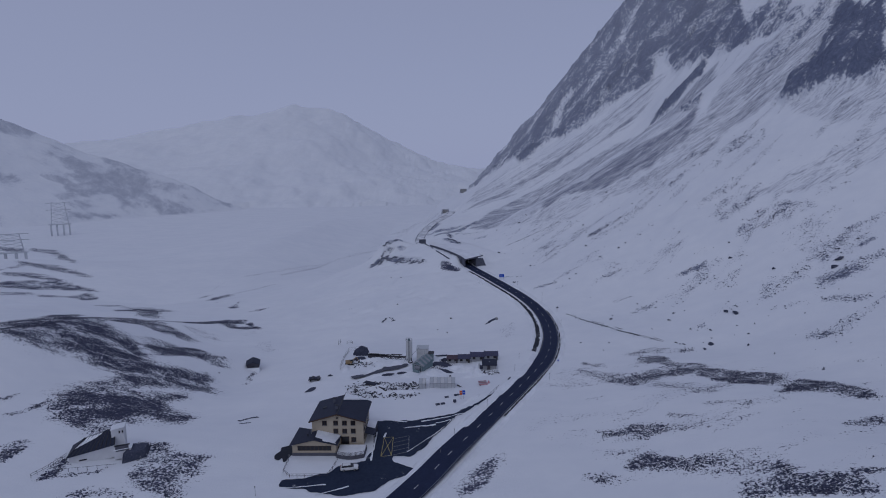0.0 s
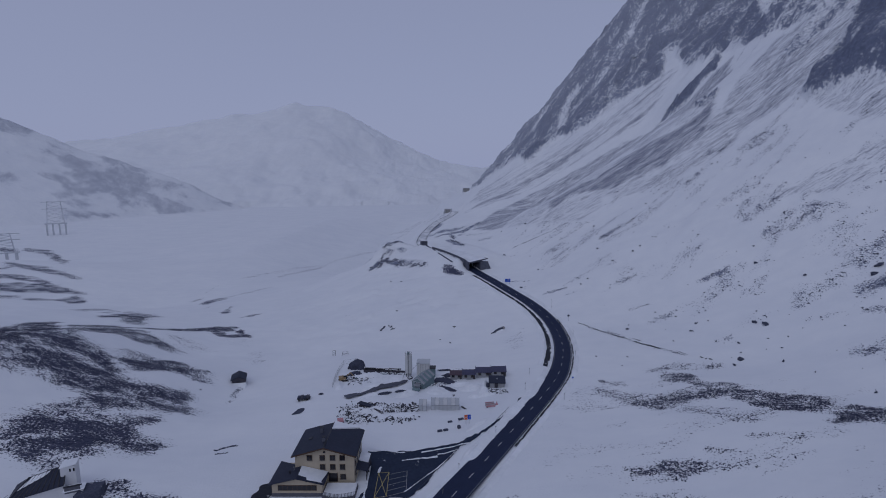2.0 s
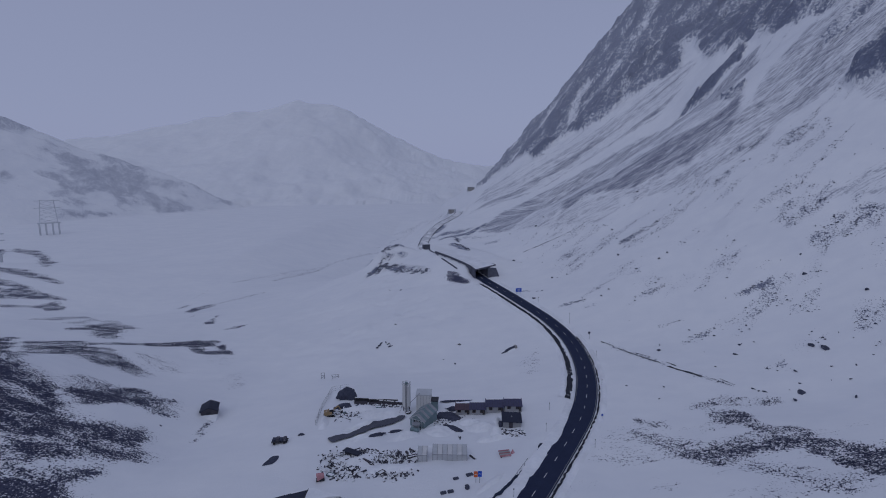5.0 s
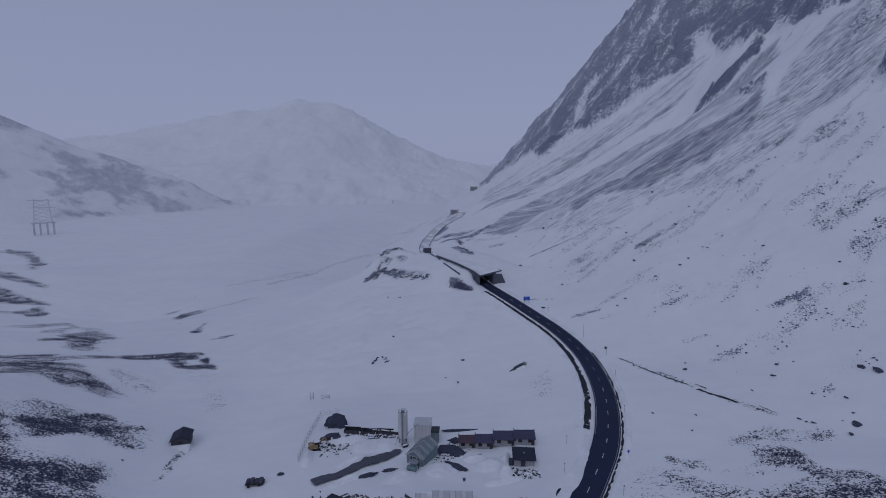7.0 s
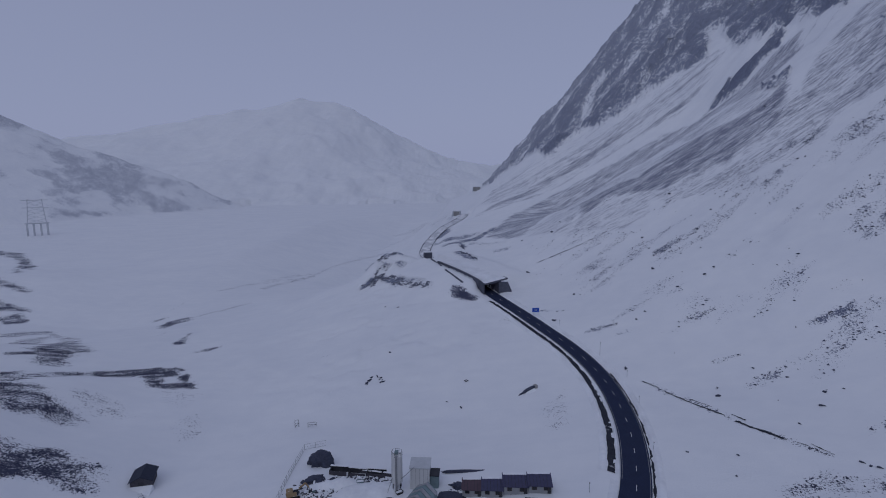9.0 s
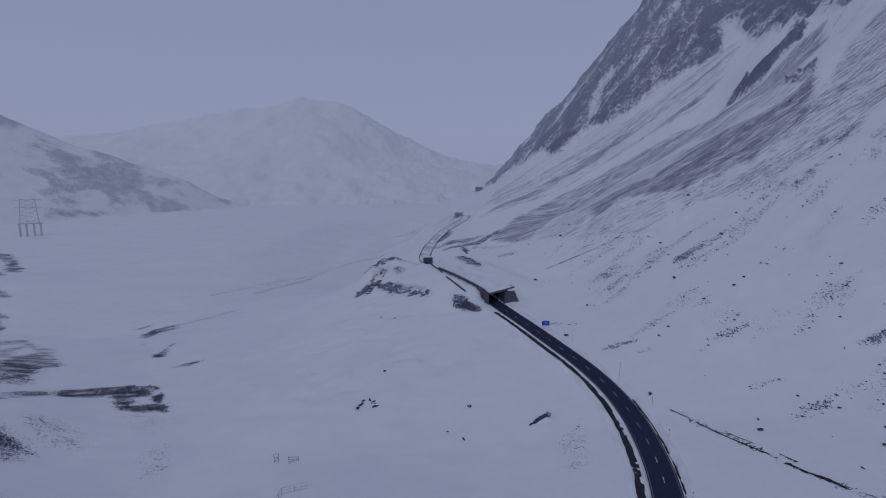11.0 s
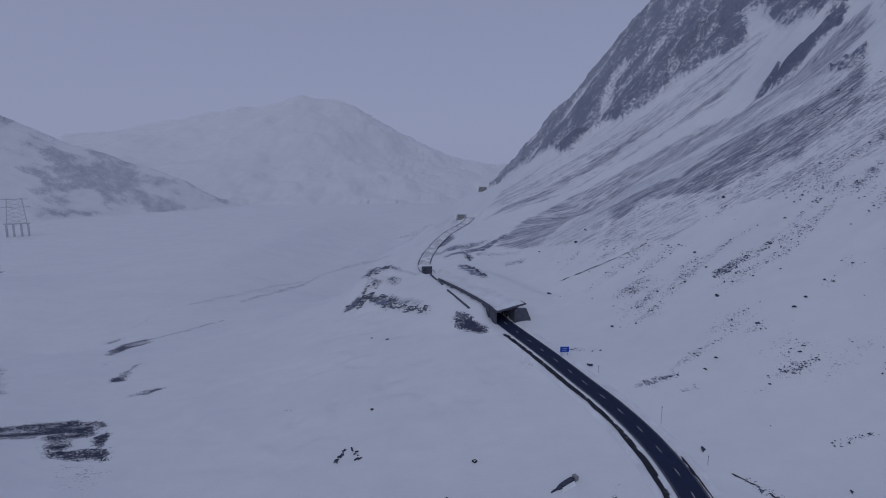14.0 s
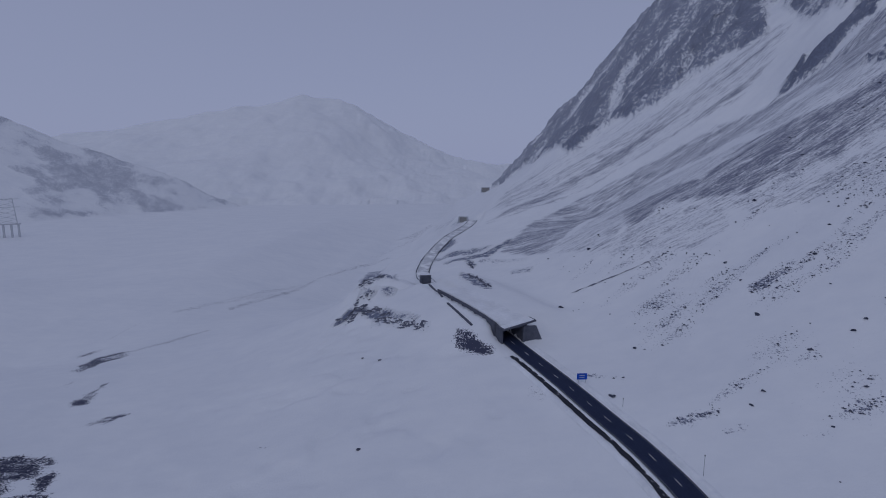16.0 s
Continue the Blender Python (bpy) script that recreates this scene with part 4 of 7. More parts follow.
def draped(name, poly, step, up, material, label, category, rough=1.0, parent=None, kind="structure"):
    """A sheet over the ground inside poly, with a frayed edge."""
    xs = np.arange(min(p[0] for p in poly) - 2, max(p[0] for p in poly) + 2, step)
    ys = np.arange(min(p[1] for p in poly) - 2, max(p[1] for p in poly) + 2, step)
    gx, gy = np.meshgrid(xs, ys, indexing="ij")
    gh = land(gx, gy)[0] + up
    wx = gx + rough * 2 * (fbm(gx / 2.5, gy / 2.5, 3, 21) - 0.5)
    wy = gy + rough * 2 * (fbm(gx / 2.5, gy / 2.5, 3, 25) - 0.5)
    ok = inside(wx, wy, poly)
    num = -np.ones(gx.shape, dtype=int)
    verts, faces = [], []
    for i in range(len(xs) - 1):
        for j in range(len(ys) - 1):
            if ok[i, j]:
                q = []
                for a, b in ((i, j), (i + 1, j), (i + 1, j + 1), (i, j + 1)):
                    if num[a, b] < 0:
                        num[a, b] = len(verts)
                        verts.append((gx[a, b], gy[a, b], gh[a, b]))
                    q.append(int(num[a, b]))
                faces.append(q)
    # soften the stepped rim
    seen = collections.Counter()
    for q in faces:
        for a, b in zip(q, q[1:] + q[:1]):
            seen[(min(a, b), max(a, b))] += 1
    near = collections.defaultdict(list)
    for (a, b), c in seen.items():
        if c == 1:
            near[a].append(b)
            near[b].append(a)
    vv = np.array(verts)
    for _ in range(3):
        old = vv.copy()
        for a, bs in near.items():
            vv[a, :2] = 0.4 * old[a, :2] + 0.6 * old[bs, :2].mean(axis=0)
    vv[:, 2] = land(vv[:, 0], vv[:, 1])[0] + up
    verts = vv.tolist()
    return mesh_from(name, verts, faces, material, label, category, kind, parent)


# edge lines, lane dashes and bare strips along the road
v, f = ribbon(CL[CL[:, 1] > 204], -3.4, -3.28, 0.012)
mesh_from("edge_line", v, f, M_WORNLINE, parent=road)
v, f = ribbon(CL, 3.05, 3.17, 0.012)
mesh_from("edge_line", v, f, M_WORNLINE, parent=road)
fine = resample(ROAD, ROAD_Z, 0.5)
for k in range(13, len(fine) - 40, 17):
    v, f = ribbon(fine[k:k + 6], -0.075, 0.075, 0.014)
    mesh_from("lane_dash", v, f, M_LINE, parent=road)
left_bank = CL[(CL[:, 1] > 206) & (CL[:, 1] < 340)]
v, f = draped_ribbon(left_bank, -6.9, -4.9, 0.10, 0.5, 3)
mesh_from("road_shoulder", v, f, M_SHOULDER, "dark bare shoulder beside the road, edged with snow", "shoulder")
right_bank = CL[(CL[:, 1] > 150) & (CL[:, 1] < 268)]
v, f = draped_ribbon(resample(right_bank[:, :2].tolist(), right_bank[:, 2].tolist(), 0.45), 3.75, 4.35, 0.10, 0.3, 8)
mesh_from("road_shoulder", v, f, M_SHOULDER, "narrow dark verge showing through roadside snow", "shoulder")
FL = resample(FAR_ROAD, FAR_Z, 2.0)
v, f = draped_ribbon(FL, -2.9, 2.9, 0.25, 0.3, 5)
mesh_from("road_far", v, f, M_OLDROAD, "snow-dusted road curving along the mountain foot", "road")
for o, nm in ((-3.6, 2), (3.6, 4)):
    v, f = draped_ribbon(FL[4:], o - 0.22, o + 0.22, 0.3, 0.4, nm)
    mesh_from("road_shoulder", v, f, M_DARKCON, "dark kerb and verge beside the snowy road", "shoulder")

# an old ditch across the meadow, its dark bank blown free of snow
DITCH = [[(64.1, 258.5), (68.2, 254.0)], [(69.1, 251.9), (72.0, 246.5), (75.8, 239.5), (79.6, 233.5)], [(74.5, 245.5), (78.4, 239.1)], [(81.5, 234.1), (83.5, 230.1)],
         [(80.8, 230.5), (83.0, 226.0), (85.4, 222.6), (87.9, 218.6)], [(89.4, 217.1), (91.4, 215.2)], [(92.4, 216.2), (94.7, 210.7)]]
for k, run_ in enumerate(DITCH):
    wide = (0.16, 0.20, 0.10, 0.20, 0.34, 0.14, 0.13)[k]
    v, f = draped_ribbon(resample(run_, [0] * len(run_), 0.4), -wide, wide, 0.12, 1.4 * wide, 14 + k)
    mesh_from("ditch_bank", v, f, M_SHOULDER, "thin dark bank of an old ditch in the snow", "bank")

# ploughed banks of snow along the road
def berm(c, inner, outer, h, seed, label, ease=None):
    t = np.gradient(c[:, :2], axis=0)
    t /= np.hypot(*t.T)[:, None]
    side = np.c_[t[:, 1], -t[:, 0]]
    k = np.arange(len(c)) * 1.0
    v = []
    for j, (u, e) in enumerate(((0, -0.05), (0.25, 0.75), (0.5, 1.0), (0.75, 0.55), (1, -0.15))):
        lead = inner if ease is None else inner + (ease - inner) * smooth(len(c) - 26, len(c) - 2, k)
        o = lead + (outer - lead) * u + 0.25 * (fbm(k / 2.5, k * 0 + j, 3, seed) - 0.5)
        x, y = c[:, 0] + side[:, 0] * o, c[:, 1] + side[:, 1] * o
        v.append(np.stack([x, y, land(x, y)[0] + 0.05 + e * h * smooth(-1, 9, k) * smooth(-1, 9, len(c) - 1 - k) * (0.3 + 1.3 * fbm(k / 3, k * 0 + 3 * j, 3, seed + 9))], -1))
    v = np.stack(v, 1).reshape(-1, 3).tolist()
    f = [(5 * a + b, 5 * a + b + 1, 5 * a + b + 6, 5 * a + b + 5) for a in range(len(c) - 1) for b in range(4)]
    ob = mesh_from("snow_bank", v, f, M_SNOW, label, "snow bank")
    for q in ob.data.polygons:
        q.use_smooth = True


berm(left_bank, -3.85, -4.95, 0.45, 31, "narrow ploughed snow bank between road and shoulder")
berm(CL[(CL[:, 1] > 60) & (CL[:, 1] < 204)], -2.05, -6.0, 0.5, 32, "ploughed snow bank along the road by the inn", -3.85)
berm(CL[(CL[:, 1] > 90) & (CL[:, 1] < 344)], 4.4, 6.6, 0.55, 33, "ploughed snow bank along the mountain side of the road")
berm(left_bank, -6.9, -9.0, 0.6, 34, "ploughed snow bank beyond the road shoulder")
PATH_LINE = [(48.7, 388.9), (64.8, 388.1), (85.1, 386.9)]
v, f = draped_ribbon(resample(PATH_LINE, [0] * len(PATH_LINE), 0.8), -0.2, 0.2, 0.15, 0.6, 21)
mesh_from("path_edge", v, f, M_CRAG, "faint stony edge of a path crossing the slope", "path")

# forecourt of the inn and its lane to the road
LOT = [(-22, 147.5), (-8, 147), (-2.7, 148.6), (3.4, 150.6), (9.3, 154.7), (13.0, 160.3), (17.4, 165.6), (22.0, 172.8), (24.3, 178.9), (25.2, 178.8), (22, 172), (17.2, 164.4),
       (13.2, 159), (8, 151.6), (3.4, 147.3), (-2.6, 138.5), (-7.8, 128.4), (-9, 127.2), (-14, 127.8), (-13.4, 124.6), (-8, 121.8), (-9, 118.8), (-13, 117), (-17, 112.5), (-24, 110),
       (-33, 112.5), (-40, 114), (-40.5, 116.5), (-33, 118.0), (-29, 120.2), (-27.4, 123.2), (-21.4, 125), (-19.5, 131), (-20.3, 140)]
forecourt = draped("forecourt", LOT, 0.35, 0.10, M_LOT, "wet dark tarmac forecourt with patches of trodden snow", "forecourt", 0.85)
LZ = -26.76
# snow left between the wheel tracks
TRACKS = [((-11.8, 143.0), (-2.5, 144.5), 0.5), ((-6.9, 146.5), (6.3, 149.2), 0.35), ((-2.5, 145.3), (3.0, 145.9), 0.3), ((-38.4, 113.4), (-29.0, 114.9), 0.25), ((-30.6, 110.8), (-23.2, 114.1), 0.3), ((-21.0, 148.5), (-11.3, 146.5), 0.35), ((-10.1, 129.6), (2.2, 145.4), 0.25), ((-17.4, 137.4), (-16.7, 139.9), 0.5), ((-19.4, 125.3), (-19.6, 140.4), 0.35)]
for k, (a, b, w) in enumerate(TRACKS):
    n = max(int(math.dist(a, b) / 0.5), 4)
    t = np.linspace(0, 1, n)
    v, f = draped_ribbon(np.c_[a[0] + (b[0] - a[0]) * t, a[1] + (b[1] - a[1]) * t, 0 * t], -0.65 * w, 0.65 * w, 0.16, 0.8 * w, k)
    mesh_from("snow_strip", v, f, M_SNOW, parent=forecourt)


def marking(a, b, w=0.14, mat=M_YELLOW):
    a, b = Vector((*a, 0)), Vector((*b, 0))
    n = (b - a).normalized().cross(Vector((0, 0, 1))) * w / 2
    q = [a - n, a + n, b + n, b - n]
    mesh_from("marking", [(p.x, p.y, max(gz(p.x, p.y) + 0.125, LZ)) for p in q], [(0, 1, 2, 3)], mat, parent=forecourt)


A, B, C_, D = (-17, 127.4), (-14.2, 127.8), (-14.6, 137.6), (-17.2, 137.3)
for a, b in ((A, B), (B, C_), (C_, D), (D, A), (A, C_), (B, D)):
    marking(a, b)
for k in range(5):
    t = k / 4
    marking((-14.3 + 0.1 * t, 127.8 + 8.9 * t), (-9.7 - 0.4 * t, 129.8 + 8.4 * t), 0.13, M_WORNLINE)
marking((-9.7, 129.8), (-10.1, 138.2), 0.13, M_WORNLINE)


# ---- the inn ----
def window_unit(parent, x, y, z, w, h, across=True, bars=1):
    """A window in a wall that faces -y (across) or +x."""
    m = Matrix.Translation((x, y, z)) @ (Matrix() if across else Matrix.Rotation(radians(90), 4, "Z"))
    win = part("window", box(bmesh.new(), -w / 2 - 0.09, w / 2 + 0.09, -0.05, 0.04, -h / 2 - 0.09, h / 2 + 0.09, m), M_FRAME, parent)
    for k in range(bars + 1):
        ww = w / (bars + 1)
        a = -w / 2 + k * ww
        part("pane", box(bmesh.new(), a + 0.03, a + ww - 0.03, -0.075, -0.052, -h / 2, h / 2, m), M_GLASS, win)
    part("sill", box(bmesh.new(), -w / 2 - 0.16, w / 2 + 0.16, -0.16, -0.05, -h / 2 - 0.17, -h / 2 - 0.09, m), M_CONCRETE, win)
    return win


inn = thing("inn", "three-storey cream plastered mountain inn under a dark slate gable roof", "house", -29.5, 132.5, -26.9)
part("wall", gable_prism(-7.1, 7.1, 0, 11.0, 0, 7.75, 9.75), M_PLASTER, inn)
for sgn in (-1, 1):
    p = [(0, -0.9, 10.15), (0, 12.0, 10.15), (sgn * 7.75, 12.0, 7.95), (sgn * 7.75, -0.9, 7.95)]
    rf = part("roof", slab(p if sgn > 0 else p[::-1], 0.26), M_ROOF, inn)
    part("gutter", rodded((sgn * 7.8, -0.9, 7.72), (sgn * 7.8, 12.0, 7.72), 0.08), M_DARKSTEEL, rf)
    part("bargeboard", slab([(0, -0.96, 10.1), (0, -0.9, 10.1), (sgn * 7.75, -0.9, 7.9), (sgn * 7.75, -0.96, 7.9)], 0.3), M_FRAME, rf)
part("ridge_cap", boxed(-0.18, 0.18, -0.9, 12.0, 10.08, 10.2), M_DARKSTEEL, inn)
part("roof_snow", slab([(0.2, 8.2, 10.40), (0.2, 12.05, 10.46), (6.6, 12.05, 8.62), (4.2, 10.6, 9.26)], 0.34), M_SNOW, inn, "thin wedge of snow on the back of the roof")
part("roof_snow", slab([(-3.6, 11.8, 9.24), (-3.6, 12.05, 9.24), (-0.1, 12.05, 10.25), (-0.1, 11.6, 10.25)], 0.1), M_SNOW, inn, "thin wedge of snow on the back of the roof")
for x, y, z, s in ((-2.3, 7.6, 9.4, 1.5), (-0.6, 2.6, 9.8, 1.3)):
    ch = part("chimney", boxed(x - 0.35, x + 0.35, y - 0.35, y + 0.35, z - 0.6, z + s, 0.03), M_DARKCON, inn)
    part("cap", boxed(x - 0.45, x + 0.45, y - 0.45, y + 0.45, z + s, z + s + 0.12), M_DARKSTEEL, ch)
part("skylight", slab([(-5.2, 5.2, 8.85), (-4.3, 5.2, 9.1), (-4.3, 6.4, 9.1), (-5.2, 6.4, 8.85)], 0.1), M_DARKSTEEL, inn)
for x in (-3.6, -0.5, 1.95, 4.3):
    window_unit(inn, x, -0.02, 7.1, 1.15, 1.2)
for x in (-0.5, 1.95, 4.3):
    window_unit(inn, x, -0.02, 4.75, 1.15, 1.2)
window_unit(inn, 4.4, -0.02, 2.2, 1.25, 1.25)
door = part("door", boxed(1.0, 3.0, -0.07, 0.05, 0.95, 3.1), M_GLASS, inn, "dark glazed entrance door")
part("door_frame", boxed(0.88, 1.0, -0.1, 0.05, 0.95, 3.22), M_FRAME, door)
part("door_frame", boxed(3.0, 3.12, -0.1, 0.05, 0.95, 3.22), M_FRAME, door)
for y in (2, 4.6, 7.2, 8.9):
    for z in (2.3, 4.75, 6.9):
        window_unit(inn, 7.12, y, z, 1.1, 1.2, False)
part("lamp", boxed(-0.25, 0.25, -0.35, -0.02, 8.5, 8.8, 0.05), M_DARKSTEEL, inn)

annex = thing("restaurant_annex", "low cream plastered annex with window band and half-snowy roof", "house", -35.0, 128.0, -26.9)
part("wall", gable_prism(-5.9, 5.9, 0, 4.4, 0.9, 3.45, 4.75), M_PLASTER, annex)
part("base_wall", boxed(-6.0, 6.0, -0.06, 4.4, 0, 0.9), M_STONEWALL, annex, "grey stone base")
part("side_wing", boxed(-5.8, -1.6, 4.41, 9.0, 0, 3.1), M_PLASTER, annex)
part("roof", slab([(-6.5, -0.7, 3.45), (0, -0.7, 4.98), (0, 4.45, 4.98), (-6.5, 9.2, 3.45)], 0.2), M_ROOF, annex)
part("roof", slab([(0, -0.7, 4.98), (6.5, -0.7, 3.45), (6.5, 4.45, 3.45), (0, 4.45, 4.98)], 0.2), M_ROOF, annex)
part("roof_snow", slab([(0.2, 0.8, 5.05), (5.6, 0.2, 3.80), (6.3, 4.4, 3.62), (0.0, 4.42, 5.12)], 0.14), M_SNOW, annex, "thick patch of snow on the roof")
part("roof_snow", slab([(2.4, -0.3, 4.54), (5.9, -0.2, 3.71), (5.6, 0.35, 3.80), (2.0, 0.9, 4.65)], 0.12), M_SNOW, annex, "melting snow near the eave")
band = part("window_band", boxed(-4.5, 4.6, -0.06, 0.04, 1.55, 2.9), M_FRAME, annex, "long band of dark windows")
for k in range(8):
    x = -4.4 + k * 1.12
    part("pane", boxed(x, x + 1.03, -0.09, -0.062, 1.65, 2.8), M_GLASS, band)
part("vent", rodded((-2.2, 2.2, 4.3), (-2.2, 2.2, 5.2), 0.16), M_DARKSTEEL, annex)
part("vent", rodded((-1.5, 3.3, 4.4), (-1.5, 3.3, 5.5), 0.12), M_STEEL, annex)

terrace = thing("terrace", "raised terrace deep in snow behind a slatted rail", "terrace", -25.2, 128.9, -26.9)
tb = bmesh.new()
ring = [(-3.8, 2.85)] + [(-3.8 + 7.6 * t, -1.9 - 1.0 * math.sin(math.pi * t)) for t in np.linspace(0, 1, 9)] + [(3.8, 2.85)]
lo = [tb.verts.new((a, b, 0)) for a, b in ring]
hi = [tb.verts.new((a, b, 1.0)) for a, b in ring]
for k in range(len(ring)):
    j = (k + 1) % len(ring)
    tb.faces.new((lo[k], lo[j], hi[j], hi[k]))
tb.faces.new(hi)
part("base_wall", tb, M_STONEWALL, terrace)
sb = bmesh.new()
lo = [sb.verts.new((a * 0.96, b * 0.96, 1.0)) for a, b in ring]
hi = [sb.verts.new((a * 0.93, b * 0.93, 1.22)) for a, b in ring]
for k in range(len(ring)):
    j = (k + 1) % len(ring)
    sb.faces.new((lo[k], lo[j], hi[j], hi[k]))
sb.faces.new(hi)
part("snow_layer", sb, M_SNOW, terrace, "smooth deep snow")
for (ax, ay), (bx, by) in zip(ring[1:-2], ring[2:-1]):
    part("rail", rodded((ax, ay, 1.95), (bx, by, 1.95), 0.04, 6), M_WOOD, terrace)
    for t in (0, 0.34, 0.67):
        x, y = ax + (bx - ax) * t, ay + (by - ay) * t
        part("slat", boxed(x - 0.05, x + 0.05, y - 0.03, y + 0.03, 1.0, 2.0), M_WOOD, terrace)

porch = thing("side_porch", "dark timber lean-to porch on the inn's gable side", "porch", -22.35, 134.2, -26.9)
part("roof", slab([(0.05, -0.4, 3.5), (2.9, -0.4, 2.9), (2.9, 7.4, 2.9), (0.05, 7.4, 3.5)], 0.18), M_ROOF, porch)
for y in (0, 3.4, 6.9):
    part("post", boxed(2.5, 2.72, y, y + 0.22, 0, 2.9), M_WOOD, porch)
part("side_wall", boxed(0.1, 2.5, 6.6, 6.75, 0, 2.9), M_WOOD, porch)
part("snow_cap", slab([(0.2, 3.2, 3.62), (2.6, 3.0, 3.13), (2.7, 7.2, 3.11), (0.2, 7.2, 3.62)], 0.12), M_SNOW, porch)


def rail_fence(name, label, pts, high=1.0, gap=1.9, rails=2, group="fences", mat=None, r=0.05):
    mat = mat or M_WOOD
    x0, y0 = pts[0]
    ob = thing(name, label, "fence", x0, y0, 0, 0, group)
    for (ax, ay), (bx, by) in zip(pts, pts[1:]):
        n = max(1, round(math.hypot(bx - ax, by - ay) / gap))
        q = [(ax + (bx - ax) * k / n, ay + (by - ay) * k / n) for k in range(n + 1)]
        q = [(a, b, gz(a, b)) for a, b in q]
        for a, b, c in q[:-1]:
            part("post", rodded((a - x0, b - y0, c - 0.3), (a - x0, b - y0, c + high), r, 6), mat, ob)
        for (a, b, c), (d, e, g) in zip(q, q[1:]):
            for k in range(rails):
                h = high * (0.95 - 0.45 * k)
                part("rail", rodded((a - x0, b - y0, c + h), (d - x0, e - y0, g + h), r * 0.8, 6), mat, ob)
    return ob


rail_fence("garden_fence", "low wooden rail fence round the snowy inn garden", [(-41.2, 125.2), (-41.0, 120.0), (-38.8, 118.0), (-29.4, 118.2), (-28.7, 121.2), (-28.2, 125.5)])
rail_fence("forecourt_fence", "low wooden rail along the forecourt's snowy edge", [(-7.6, 128.6), (-2.4, 138.2), (4.6, 148.2)], 0.7, 2.4, 1)
rail_fence("verge_fence", "thin wooden markers beside the lane", [(14.8, 161.5), (19.5, 170)], 1.0, 2.4, 1)


def car():
    """A white estate car with its nose along +x."""
    ob = thing("car", "white estate car parked on the wet forecourt", "car", -24.3, 121.2, -26.70, 8)
    prof = [(-2.2, 0.32), (-2.25, 0.85), (-2.05, 1.05), (1.15, 1.02), (2.05, 0.86), (2.25, 0.6), (2.2, 0.32)]
    pts = [(a, s * 0.88, b) for s in (-1, 1) for a, b in prof]
    n = len(prof)
    fc = [tuple(range(n)), tuple(range(2 * n - 1, n - 1, -1))] + [(k, (k + 1) % n, n + (k + 1) % n, n + k) for k in range(n)]
    bm = solid(pts, fc)
    bmesh.ops.bevel(bm, geom=bm.edges[:], offset=0.06, segments=2, affect="EDGES", profile=0.5)
    part("body", bm, M_CARPAINT, ob)
    cab = solid([(-2.0, -0.82, 1.03), (1.1, -0.82, 1.0), (0.35, -0.66, 1.5), (-1.75, -0.66, 1.52), (-2.0, 0.82, 1.03), (1.1, 0.82, 1.0), (0.35, 0.66, 1.5), (-1.75, 0.66, 1.52)],
                [(0, 1, 2, 3), (7, 6, 5, 4), (0, 4, 5, 1), (1, 5, 6, 2), (2, 6, 7, 3), (3, 7, 4, 0)])
    part("window_band", cab, M_GLASS, ob, "dark tinted glass")
    part("roof", boxed(-1.7, 0.3, -0.67, 0.67, 1.5, 1.57, 0.03), M_CARPAINT, ob)
    for x in (-1.4, 1.35):
        for s in (-1, 1):
            w = part("wheel", rodded((x, s * 0.72, 0.32), (x, s * 0.9, 0.32), 0.32, 16), M_TYRE, ob)
            part("rim", rodded((x, s * 0.9, 0.32), (x, s * 0.915, 0.32), 0.19, 12), M_STEEL, w)
    for s in (-1, 1):
        part("headlight", boxed(2.12, 2.26, s * 0.6 - 0.16, s * 0.6 + 0.16, 0.62, 0.76), M_STEEL, ob)
        part("tail_light", boxed(-2.28, -2.2, s * 0.66 - 0.1, s * 0.66 + 0.1, 0.7, 0.95), M_REDSIGN, ob)
        part("mirror", boxed(0.75, 0.95, s * 0.98 - 0.1, s * 0.98 + 0.1, 1.0, 1.14), M_CARPAINT, ob)
    part("bumper", boxed(2.18, 2.3, -0.8, 0.8, 0.3, 0.5, 0.03), M_DARKSTEEL, ob)


car()

SLOPE = [(-45.7, 125.5), (-45.8, 129.3), (-44.9, 132.1), (-43.3, 133.6), (-41.2, 128.5), (-41.9, 125.8), (-42.6, 124.5), (-43.9, 126.8), (-44.3, 125.0)]
draped("bare_bank", SLOPE, 0.3, 0.12, M_SHOULDER, "bare dark bank beside the inn's annex", "bank", 1.0)

# ---- the chapel ----
chapel = thing("chapel", "small white plastered chapel with dark seamed roof and square tower", "chapel", -89.0, 120.3, gz(-89, 120) - 0.1, 24)
part("wall", solid([(-5.2, 0, 0), (4.6, 0, 0), (4.6, 6.2, 0), (-5.2, 6.2, 0), (-5.2, 0, 2.3), (4.6, 0, 3.5), (4.6, 3.3, 6.3), (-2.2, 3.3, 4.9), (4.6, 6.2, 3.5), (-5.2, 6.2, 2.3)],
     [(0, 1, 5, 4), (1, 2, 8, 6, 5), (2, 3, 9, 8), (3, 0, 4, 9), (4, 5, 6, 7), (8, 9, 7, 6), (9, 4, 7), (3, 2, 1, 0)]), M_WHITEWALL, chapel)
ROOFP = [((-5.6, -0.35, 2.35), (4.7, -0.35, 3.6), (4.7, 3.3, 6.62), (-2.2, 3.3, 5.2)), ((4.7, 6.6, 3.6), (-5.6, 6.6, 2.35), (-2.2, 3.3, 5.2), (4.7, 3.3, 6.62))]
rf = part("roof", slab(ROOFP[0], 0.16), M_ROOF, chapel)
part("roof", slab(ROOFP[1], 0.16), M_ROOF, chapel)
